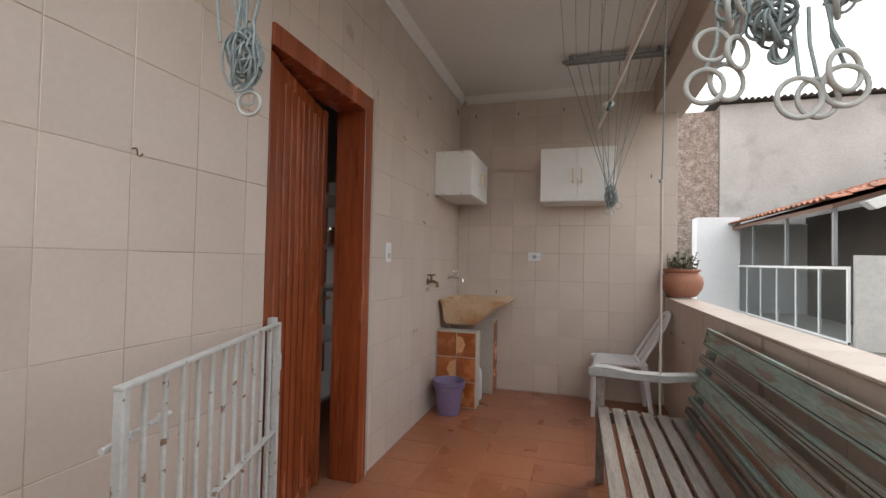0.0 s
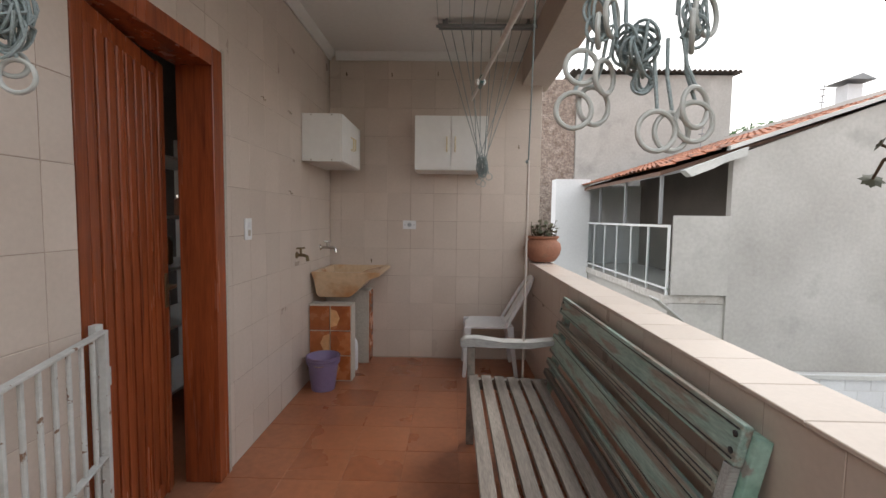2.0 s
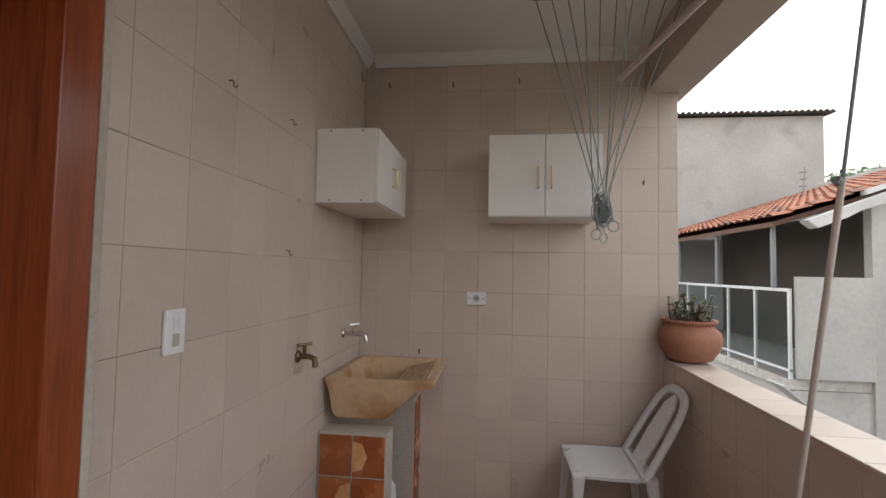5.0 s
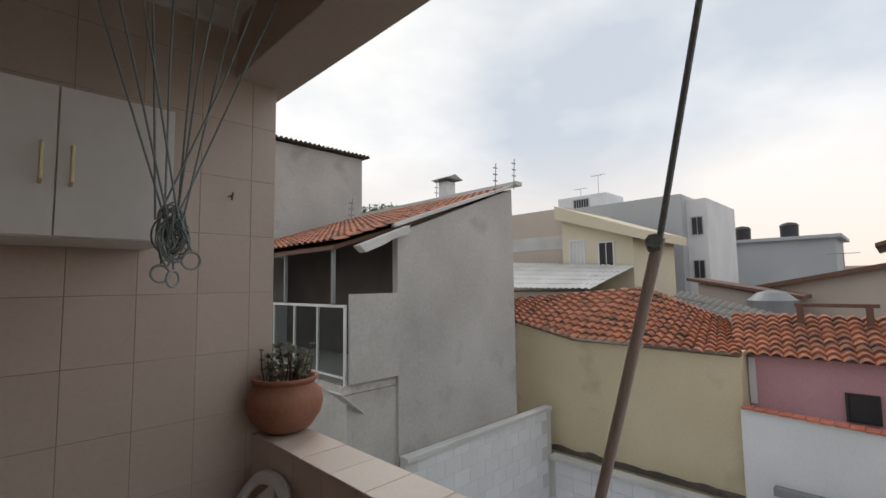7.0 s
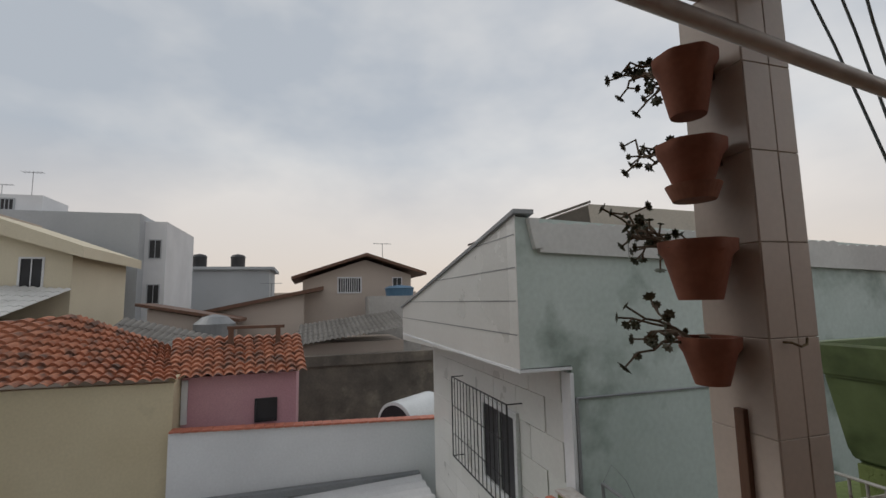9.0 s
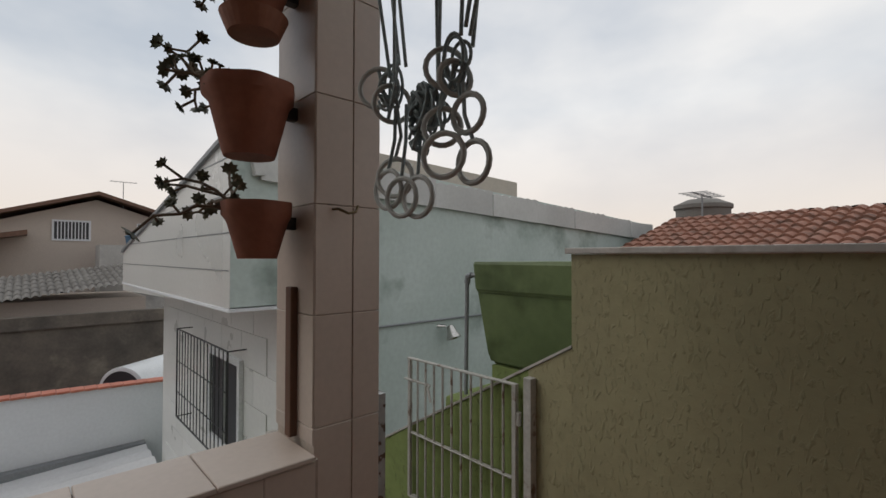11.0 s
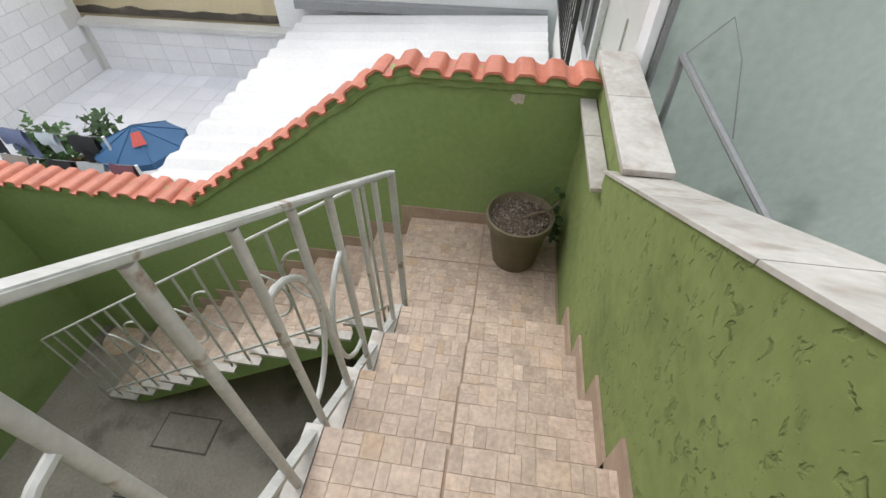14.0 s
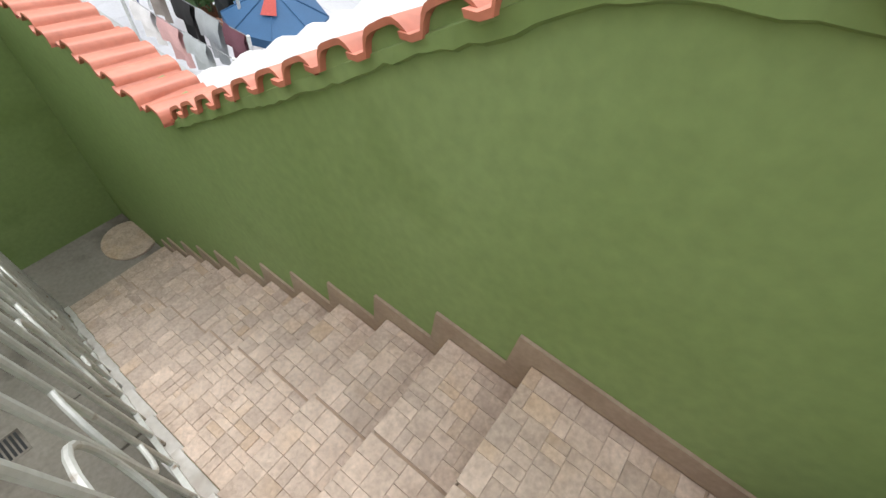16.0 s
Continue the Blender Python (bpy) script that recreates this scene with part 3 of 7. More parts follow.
# ---- door, cabinets, sink and other porch things ----
def door():
    d = thing("door_1", "varnished reddish wooden door standing ajar inward", "door", (0, DY0, 0), kind="structure")
    bm = box(-0.165, -0.06, DY0 - 0.0355, DY0 - 0.012, 0, DZ - 0.031, 0.003)
    part("door_jamb", bm, M_WOOD, d)
    bm = box(-0.165, 0.012, DY1 - 0.04, DY1 + 0.05, 0, DZ + 0.06, 0.004)
    part("door_jamb", bm, M_WOOD, d)
    part("door_head", box(-0.165, 0.012, DY0 - 0.033, DY1 - 0.041, DZ - 0.03, DZ + 0.06, 0.004), M_WOOD, d)
    w, h = 0.752, DZ - 0.045
    turn = Matrix.Translation((-0.028, DY0 - 0.03, 0)) @ Matrix.Rotation(radians(14.5), 4, "Z")
    bm = box(-0.018, 0.012, 0, w, 0.012, h, 0.003)
    leaf = part("door_leaf", moved(bm, turn), M_WOOD, d)
    k = 8
    for i in range(k):
        y0 = 0.075 + i * (w - 0.15) / k
        bm = box(0.012, 0.021, y0 + 0.004, y0 + (w - 0.15) / k - 0.012, 0.1, h - 0.07, 0.005)
        part("board", moved(bm, turn), M_WOOD, leaf)
    for y0, y1 in ((0.0, 0.07), (w - 0.07, w)):
        part("stile", moved(box(0.0125, 0.024, y0 + 0.001, y1 - 0.001, 0.013, h - 0.001, 0.004), turn), M_WOOD, leaf)
    part("door_handle", moved(tube([(0.02, w - 0.04, 1.0), (0.065, w - 0.04, 1.0), (0.065, w - 0.13, 1.0)], 0.008), turn), M_BRASS, leaf, "dull brass lever handle", True)
    part("escutcheon", moved(box(0.0245, 0.029, w - 0.058, w - 0.022, 0.9, 1.06, 0.002), turn), M_BRASS, leaf)


door()
structure("trim_7", box(0.001, 0.014, DY1 + 0.051, DY1 + 0.072, 0, DZ + 0.075, 0.002), M_MORTAR, "pale mortar strip round the door frame", "trim")


def cabinet(label, x0, x1, y0, y1, z0, z1, face):
    c = thing("wall_cabinet", label, "cabinet", ((x0 + x1) / 2, (y0 + y1) / 2, z0), "wall cabinets")
    t = 0.016
    bx1, by0 = (x1 - t, y0) if face == "x" else (x1, y0 + t)
    part("body", box(x0, bx1 - 0.001 if face == "x" else x1, by0 + (0.001 if face == "y" else 0), y1, z0, z1, 0.002), M_WHITELAM, c)
    for s in (0, 1):
        if face == "y":
            m = (x0 + x1) / 2
            a, b = (x0 + 0.002, m - 0.002) if s == 0 else (m + 0.002, x1 - 0.002)
            dr = part("cabinet_door", box(a, b, y0, y0 + t, z0 + 0.004, z1 - 0.003, 0.002), M_WHITELAM, c)
            hx = m - 0.035 if s == 0 else m + 0.035
            pt = [(hx, y0, z1 - 0.3), (hx, y0 - 0.022, z1 - 0.292), (hx, y0 - 0.022, z1 - 0.188), (hx, y0, z1 - 0.18)]
        else:
            m = (y0 + y1) / 2
            a, b = (y0 + 0.002, m - 0.002) if s == 0 else (m + 0.002, y1 - 0.002)
            dr = part("cabinet_door", box(x1 - t, x1, a, b, z0 + 0.004, z1 - 0.003, 0.002), M_WHITELAM, c)
            hy = m - 0.035 if s == 0 else m + 0.035
            pt = [(x1, hy, z1 - 0.23), (x1 + 0.022, hy, z1 - 0.222), (x1 + 0.022, hy, z1 - 0.138), (x1, hy, z1 - 0.13)]
        part("handle", tube(pt, 0.0055), M_GOLD, dr, "pale gold bow handle", True)
    if face == "x":
        for sx in (x0 + 0.07, x1 - 0.08):
            for sz in (z0 + 0.012, z1 - 0.012):
                part("screw", moved(lathe((0, 0, 0), [(0.0045, 0), (0.0045, 0.0012), (0.002, 0.002)], 8), Matrix.Translation((sx, y0 - 0.0002, sz)) @ Matrix.Rotation(radians(90), 4, "X")), M_BRASS, c)
    return c


cabinet("white laminate wall cabinet over the wash tank", 0.002, 0.308, 3.595, 4.255, 1.747, 2.105, "x")
cabinet("white two-door wall cabinet with pale gold handles", 0.817, 1.43, 4.02, YB - 0.002, 1.735, 2.192, "y")


def wash_tank():
    base = thing("wash_stand", "masonry stand faced with brown patterned tiles", "stand", (0.18, 4.05, 0))
    part("front_pier", box(0.002, 0.35, 3.73, 3.86, 0, 0.628, 0.004), M_MORTAR, base)
    part("back_pier", box(0.002, 0.4, 4.2, YB - 0.003, 0, 0.668, 0.004), M_MORTAR, base)
    for r in range(3):
        for c in range(2):
            x0, z0 = 0.012 + c * 0.168, 0.012 + r * 0.204
            tl = part("tile", box(x0, x0 + 0.16, 3.722, 3.7295, z0, z0 + 0.196, 0.002), M_BRONZETILE, base)
            cx, cz = (x0 + 0.16, z0 + 0.098) if c == 0 else (x0, z0 + 0.098)
            sgn = -1 if c == 0 else 1
            fan = [(cx, cz - 0.075), (cx + sgn * 0.05, cz - 0.06), (cx + sgn * 0.075, cz), (cx + sgn * 0.05, cz + 0.06), (cx, cz + 0.075)]
            part("pattern", prism(fan, "y", 3.7205, 3.7218), M_BRONZELIGHT if (r + c) % 2 else M_BRONZETILE, tl)
    for r in range(3):
        z0 = 0.012 + r * 0.218
        part("tile", box(0.401, 0.409, 4.21, 4.37, z0, z0 + 0.21, 0.002), M_BRONZETILE, base)
    t = thing("wash_tank", "stained yellowed resin wash tank with ribbed scrubbing board", "sink", (0.3, 4.05, 0.63))
    bm = bmesh.new()
    outer = [[(0.012, 3.75), (0.575, 3.75), (0.575, 4.375), (0.012, 4.375), 0.885],
             [(0.018, 3.757), (0.568, 3.757), (0.568, 4.37), (0.018, 4.37), 0.858],
             [(0.03, 3.77), (0.47, 3.77), (0.47, 4.36), (0.03, 4.36), 0.82],
             [(0.045, 3.79), (0.345, 3.79), (0.345, 4.34), (0.045, 4.34), 0.70],
             [(0.06, 3.81), (0.31, 3.81), (0.31, 4.32), (0.06, 4.32), 0.672]]
    inner = [[(0.05, 3.79), (0.54, 3.79), (0.54, 4.335), (0.05, 4.335), 0.885],
             [(0.06, 3.8), (0.34, 3.8), (0.34, 4.325), (0.06, 4.325), 0.83],
             [(0.08, 3.83), (0.3, 3.83), (0.3, 4.3), (0.08, 4.3), 0.7]]
    rows = [[bm.verts.new((*p, q[4])) for p in q[:4]] for q in outer[::-1] + inner]
    for a, b in zip(rows, rows[1:]):
        for i in range(4):
            bm.faces.new((a[i], a[(i + 1) % 4], b[(i + 1) % 4], b[i]))
    bm.faces.new(rows[0][::-1])
    bm.faces.new(rows[-1])
    bmesh.ops.bevel(bm, geom=list(bm.edges), offset=0.006, segments=2, affect="EDGES")
    part("basin", bm, M_SINK, t, smooth=True)
    for k in range(9):
        f = k / 8
        x = 0.355 + 0.17 * f
        z = 0.835 + 0.045 * f
        part("rib", tube([(x, 3.81, z + 0.004), (x, 4.31, z + 0.004)], 0.006, 6), M_SINK, t)
    b = thing("bottle", "white plastic detergent bottle inside the wash stand", "bottle", (0.3, 4.02, 0))
    part("body", lathe((0.3, 4.02, 0.0), [(0.035, 0.0), (0.04, 0.01), (0.04, 0.2), (0.034, 0.25), (0.015, 0.28)], 16), M_PLASTIC, b, smooth=True)
    part("cap", lathe((0.3, 4.02, 0.281), [(0.016, 0), (0.016, 0.03), (0.012, 0.034)], 12), M_BLACK, b)


wash_tank()


def tap(y, z, material, label, long):
    t = thing("tap", label, "tap", (0, y, z), "taps on the wall")
    L = 0.11 if long else 0.055
    part("flange", lathe((0, 0, 0), [(0.026, 0), (0.026, 0.006), (0.014, 0.014)], 16), material, t)
    t.children[0].matrix_basis = Matrix.Translation((0.001, y, z)) @ Matrix.Rotation(radians(90), 4, "Y")
    part("spout", tube([(0.002, y, z), (L, y, z), (L + 0.025, y, z - 0.01), (L + 0.03, y, z - 0.045)], 0.0125, 10), material, t, smooth=True)
    part("stem", tube([(L * 0.6, y, z), (L * 0.6, y, z + 0.05)], 0.009), material, t)
    part("lever", tube([(L * 0.6 - 0.02, y - 0.028, z + 0.052), (L * 0.6 + 0.02, y + 0.028, z + 0.052)], 0.007), material, t)


tap(3.46, 1.045, M_BRASS, "old dark brass garden tap on the tiled wall", False)
tap(4.05, 1.065, M_CHROME, "chrome wash tank tap on the tiled wall", True)


def bucket():
    b = thing("bucket_stack", "three nested purple plastic buckets on the floor", "bucket", (0.165, 3.565, 0))
    for k in range(3):
        z, r = 0.002 + k * 0.022, 0.088 + k * 0.0025
        h = 0.205
        bm = lathe((0.165, 3.565, z), [(r, 0), (r + 0.026, h), (r + 0.037, h), (r + 0.037, h + 0.014), (r + 0.027, h + 0.014), (r + 0.022, h - 0.003), (r - 0.004, 0.006)], 32)
        part("bucket", bm, M_PURPLE, b, smooth=True)
    part("handle", tube(arc((0.165 - 0.128, 3.565, 0.24), (0.165 + 0.128, 3.565, 0.24), (0, -0.13, -0.03), 12), 0.003, 6), M_CHROME, b)


bucket()


def wall_plates():
    s = thing("light_switch", "white plastic light switch plate on beige tiles", "switch", (0.002, 2.667, 1.257))
    part("plate", box(0.001, 0.011, 2.629, 2.705, 1.197, 1.317, 0.003), M_PLASTIC, s)
    part("rocker", box(0.0115, 0.016, 2.655, 2.679, 1.262, 1.296, 0.002), M_PLASTIC, s)
    part("rocker", box(0.0115, 0.016, 2.655, 2.679, 1.218, 1.252, 0.002), M_MORTAR, s)
    o = thing("power_outlet", "white plastic power outlet on beige tiles", "outlet", (0.746, YB, 1.264))
    part("plate", box(0.685, 0.807, YB - 0.011, YB - 0.001, 1.224, 1.304, 0.003), M_PLASTIC, o)
    bm = lathe((0, 0, 0), [(0.021, 0), (0.021, 0.004), (0.013, 0.004), (0.012, 0.001)], 20)
    part("socket", moved(bm, Matrix.Translation((0.746, YB - 0.0115, 1.264)) @ Matrix.Rotation(radians(90), 4, "X")), M_FARGREY, o)
    # black discs paint the dark of the socket's holes, none is cut
    for dx in (-0.008, 0, 0.008):
        part("socket_hole", moved(lathe((0, 0, 0), [(0.0032, 0), (0.0032, 0.0015)], 10), Matrix.Translation((0.746 + dx, YB - 0.0156, 1.264 - (0.004 if dx == 0 else 0))) @ Matrix.Rotation(radians(90), 4, "X")), M_BLACK, o)
    for dx in (-0.042, 0.042):
        part("screw", moved(lathe((0, 0, 0), [(0.004, 0), (0.003, 0.0015)], 10), Matrix.Translation((0.746 + dx, YB - 0.0112, 1.264)) @ Matrix.Rotation(radians(90), 4, "X")), M_METAL, o)
    for y, z in ((2.875, 2.035), (3.31, 2.052), (3.312, 1.505), (0.98, 1.494)):
        h = thing("wall_hook", "small rusty steel hook screwed into the tiles", "hook", (0, y, z), "wall hooks")
        part("hook", tube([(0, y, z), (0.014, y, z), (0.018, y, z - 0.008), (0.015, y + 0.003, z - 0.017), (0.022, y + 0.006, z - 0.021), (0.028, y + 0.008, z - 0.013)], 0.0024, 6), M_BRASS, h)
    for x, z in ((0.394, 0.93), (1.742, 1.99), (0.996, 2.637), (0.578, 2.626), (0.164, 2.629)):
        h = thing("wall_hook", "small rusty steel hook screwed into the tiles", "hook", (x, YB, z), "wall hooks")
        part("hook", tube([(x, YB, z), (x, YB - 0.024, z), (x, YB - 0.03, z - 0.02), (x, YB - 0.04, z + 0.012)], 0.004, 6), M_BRASS, h)


wall_plates()


def plastic_chair():
    c = thing("plastic_chair", "white moulded plastic chair against the parapet", "chair", (1.5, 4.1, 0))
    # faces west; the back stands on the parapet's side
    seat = bmesh.new()
    grid = []
    for i in range(9):
        u = i / 8
        row = []
        for j in range(7):
            w = j / 6 - 0.5
            x = 1.27 + 0.4 * u
            half = 0.2 + 0.012 * math.sin(math.pi * u)
            z = 0.43 - 0.018 * math.sin(math.pi * u) * (1 - (2 * w) ** 2) - (0.03 * (1 - u * 8) if i == 0 else 0)
            row.append((x, 4.1 + 2 * w * half, z))
        grid.append(row)
    top = [[seat.verts.new(p) for p in r] for r in grid]
    bot = [[seat.verts.new((p[0], p[1], p[2] - 0.016)) for p in r] for r in grid]
    for i in range(8):
        for j in range(6):
            seat.faces.new((top[i][j], top[i + 1][j], top[i + 1][j + 1], top[i][j + 1]))
            seat.faces.new((bot[i][j + 1], bot[i + 1][j + 1], bot[i + 1][j], bot[i][j]))
    for i in range(8):
        for j in (0, 6):
            seat.faces.new((top[i][j], bot[i][j], bot[i + 1][j], top[i + 1][j]))
    for j in range(6):
        for i in (0, 8):
            seat.faces.new((top[i][j], top[i][j + 1], bot[i][j + 1], bot[i][j]))
    part("seat", seat, M_PLASTIC, c, smooth=True)
    for sx, sy, fx, fy in ((1.29, 3.915, 1.262, 3.88), (1.29, 4.285, 1.262, 4.32), (1.64, 3.93, 1.7, 3.89), (1.64, 4.27, 1.7, 4.31)):
        bm = bmesh.new()
        rows = []
        for f, wd in ((0, 0.06), (0.3, 0.042), (1, 0.03)):
            p = Vector((sx, sy, 0.425)).lerp(Vector((fx, fy, 0.0)), f)
            rows.append([bm.verts.new((p.x + a * wd / 2, p.y + b * wd / 2, p.z)) for a, b in ((-1, -1), (1, -1), (1, 1), (-1, 1))])
        for a, b in zip(rows, rows[1:]):
            for i in range(4):
                bm.faces.new((a[i], a[(i + 1) % 4], b[(i + 1) % 4], b[i]))
        bm.faces.new(rows[0])
        bm.faces.new(rows[-1][::-1])
        bmesh.ops.bevel(bm, geom=list(bm.edges), offset=0.006, segments=2, affect="EDGES")
        part("leg", bm, M_PLASTIC, c, smooth=True)

    def back(u, z):
        return (1.61 + 0.225 * (z - 0.42) / 0.4, 4.1 + u, z)
    frame_pts = [back(-0.19, 0.42), back(-0.185, 0.58), back(-0.165, 0.73), back(-0.11, 0.8), back(0, 0.82), back(0.11, 0.8), back(0.165, 0.73), back(0.185, 0.58), back(0.19, 0.42)]
    bm = bmesh.new()
    rows = []
    curve = smoothed(frame_pts, 4)
    for i, p in enumerate(curve):
        d = (curve[min(i + 1, len(curve) - 1)] - curve[max(i - 1, 0)]).normalized()
        face = Vector((1, 0, -0.5625)).normalized()
        inward = face.cross(d).normalized()
        rows.append([bm.verts.new(p + inward * a * 0.027 + face * b) for a, b in ((-1, -0.002), (-0.6, -0.012), (0.6, -0.012), (1, -0.002), (1, 0.008), (-1, 0.008))])
    for a, b in zip(rows, rows[1:]):
        for i in range(6):
            bm.faces.new((a[i], a[(i + 1) % 6], b[(i + 1) % 6], b[i]))
    bm.faces.new(rows[0])
    bm.faces.new(rows[-1][::-1])
    part("back_frame", bm, M_PLASTIC, c, smooth=True)
    outline = [(-0.075, 0.425), (-0.085, 0.6), (-0.07, 0.74), (0, 0.806), (0.07, 0.74), (0.085, 0.6), (0.075, 0.425)]
    bm = bmesh.new()
    f = [bm.verts.new(back(u, z)) for u, z in outline]
    g = [bm.verts.new((v.co.x + 0.012, v.co.y, v.co.z)) for v in f]
    bm.faces.new(f)
    bm.faces.new(g[::-1])
    for i in range(len(f)):
        bm.faces.new((f[i], f[(i + 1) % len(f)], g[(i + 1) % len(f)], g[i]))
    part("back_panel", bm, M_PLASTIC, c)
    part("rear_rail", box(1.6, 1.63, 3.93, 4.27, 0.4, 0.44, 0.006), M_PLASTIC, c)


plastic_chair()


def bench():
    b = thing("garden_bench", "weathered slatted garden bench with worn teal backrest planks", "bench", (1.5, 1.92, 0))
    ya, yb = 1.165, 2.8
    for k in range(6):
        x0 = 1.252 + k * 0.0755
        part("seat_slat", box(x0, x0 + 0.056, ya, yb - 0.03, 0.398 - k * 0.004, 0.42 - k * 0.004, 0.004), M_GREYWOOD, b)
    lean = radians(13)
    place = Matrix.Translation((1.705, 0, 0.4)) @ Matrix.Rotation(lean, 4, "Y")
    for z0, h, mt in ((0.02, 0.035, M_GREYWOOD), (0.085, 0.036, M_BAREPAINT), (0.16, 0.108, M_TEAL), (0.305, 0.042, M_BAREPAINT), (0.395, 0.098, M_TEAL)):
        y0 = ya - 0.008 if z0 > 0.36 else ya + 0.03
        pl = part("back_plank", moved(box(-0.012, 0.012, y0, yb + 0.01, z0, z0 + h, 0.005), place), mt, b)
        # black strips on the plank face draw the shade of its grooves
        part("groove", moved(box(-0.0135, -0.0123, y0 + 0.01, yb, z0 + 0.012, z0 + 0.016), place), M_BLACK, pl)
        part("groove", moved(box(-0.0135, -0.0123, y0 + 0.01, yb, z0 + h - 0.016, z0 + h - 0.012), place), M_BLACK, pl)
    part("end_batten", moved(box(-0.011, 0.0125, ya - 0.004, ya + 0.028, 0.0, 0.393, 0.004), place), M_ARMWOOD, b, "grey worn batten at the bench end")
    for y, flake in ((ya - 0.005, True), (yb - 0.05, False)):
        part("back_post", moved(box(0.014, 0.05, y - (0.02 if flake else 0), y + 0.058, -0.4, 0.475, 0.004), place), M_FLAKE if flake else M_TEAL, b, "flaking turquoise back post" if flake else "")
        part("front_leg", box(1.245, 1.29, y, y + 0.058, 0, 0.585, 0.005), M_GREYWOOD, b)
        part("side_rail", box(1.291, 1.72, y + 0.01, y + 0.048, 0.33, 0.39, 0.004), M_GREYWOOD, b)
        prof = [(1.205, 0.585), (1.2, 0.615), (1.23, 0.64), (1.3, 0.642), (1.45, 0.622), (1.6, 0.622), (1.77, 0.64), (1.77, 0.61), (1.6, 0.585), (1.42, 0.588), (1.3, 0.592)]
        arm = prism(prof, "y", y - 0.015, y + 0.072)
        bmesh.ops.bevel(arm, geom=[e for e in arm.edges], offset=0.005, segments=2, affect="EDGES")
        part("armrest", arm, M_ARMWOOD, b, "pale grey curved armrest")
    part("front_rail", box(1.292, 1.312, ya + 0.055, yb - 0.055, 0.33, 0.392, 0.003), M_GREYWOOD, b)
    for y in (ya + 0.01, yb - 0.03):
        for z in (0.425, 0.465):
            p = place @ Vector((-0.013, y, z))
            part("bolt", moved(lathe((0, 0, 0), [(0.008, 0), (0.008, 0.003), (0.004, 0.005)], 10), Matrix.Translation(p) @ Matrix.Rotation(radians(-90), 4, "Y")), M_BLACK, b)


bench()


def bar_gate(name, label, p0, p1, z0, z1, material, mid, bars, lever):
    """A gate of round bars between the hinge end p0 and the free end p1 (x, y)."""
    a, b = Vector((*p0, 0)), Vector((*p1, 0))
    g = thing(name, label, "gate", (p0[0], p0[1], z0), "barred gates")
    d = (b - a).normalized()
    out = Vector((-d.y, d.x, 0))
    up = Vector((0, 0, 1))

    def bar(u0, h0, u1, h1, w, t, nm, m=material, lab=""):
        s, e = a + d * u0 + up * h0, a + d * u1 + up * h1
        along = (e - s).normalized()
        crs = along.cross(out).normalized()
        bm = bmesh.new()
        ends = []
        for p in (s, e):
            ends.append([bm.verts.new(p + crs * i * w / 2 + out * j * t / 2) for i, j in ((-1, -1), (1, -1), (1, 1), (-1, 1))])
        for i in range(4):
            bm.faces.new((ends[0][i], ends[0][(i + 1) % 4], ends[1][(i + 1) % 4], ends[1][i]))
        bm.faces.new(ends[0][::-1])
        bm.faces.new(ends[1])
        bmesh.ops.bevel(bm, geom=list(bm.edges), offset=0.002, segments=1, affect="EDGES")
        return part(nm, bm, m, g, lab)
    L = (b - a).length
    bar(0, z0, 0, z1, 0.024, 0.024, "stile")
    bar(L, z0, L, z1 - 0.005, 0.021, 0.021, "stile")
    bar(-0.013, z1, L + 0.013, z1 - 0.005, 0.009, 0.024, "top_rail")
    bar(0.016, mid, L - 0.016, mid, 0.007, 0.024, "middle_rail")
    bar(0.016, z0 + 0.008, L - 0.016, z0 + 0.008, 0.014, 0.03, "bottom_rail")
    for k in range(1, bars + 1):
        u = L * k / (bars + 1)
        p = a + d * u
        part("bar", tube([p + up * (z0 + 0.01), p + up * (z1 - 0.008)], 0.0065, 8), material, g, smooth=True)
    zl = z1 - 0.12
    s = a + d * (L + 0.02) + up * zl + out * lever * 0.022
    e = a + d * (L - 0.2) + up * zl + out * lever * 0.022
    bolt = part("bolt", tube([s, e], 0.0065, 8), material, g, "sliding bolt with worn paint", True)
    part("lever", tube([e, e + out * lever * 0.015 - up * 0.01, e + d * -0.035 + out * lever * 0.025 - up * 0.075], 0.007, 8), material, bolt, smooth=True)
    for u in (L - 0.06, L - 0.17):
        p = a + d * u + up * zl
        part("keeper", tube([p + out * lever * 0.014, p + out * lever * 0.03], 0.01, 8), material, bolt)
    for h in (z0 + 0.15, z1 - 0.15):
        p = a + up * h
        part("hinge", tube([p - d * 0.022 - up * 0.03, p - d * 0.022 + up * 0.03], 0.011, 8), material, g)
    return g


bar_gate("metal_gate", "white painted barred gate swung against the tiled wall", (0.045, 1.55), (0.3, 0.74), 0.05, 0.96, M_GATEWHITE, 0.56, 11, -1)
structure("post_gate_1", box(0.003, 0.028, 1.545, 1.575, 0, 0.98, 0.002), M_GATEWHITE, "white steel gate post on the wall", "post")
bar_gate("metal_gate", "grey barred gate standing open along the stair wall", (2.212, -0.31), (2.975, -0.314), 0.012, 0.805, M_GATEGREY, 0.38, 10, 1)
structure("post_gate_2", box(2.115, 2.155, YS + 0.003, YS + 0.045, 0, 0.85, 0.003), M_GATEGREY, "grey steel gate post on the rendered wall", "post")


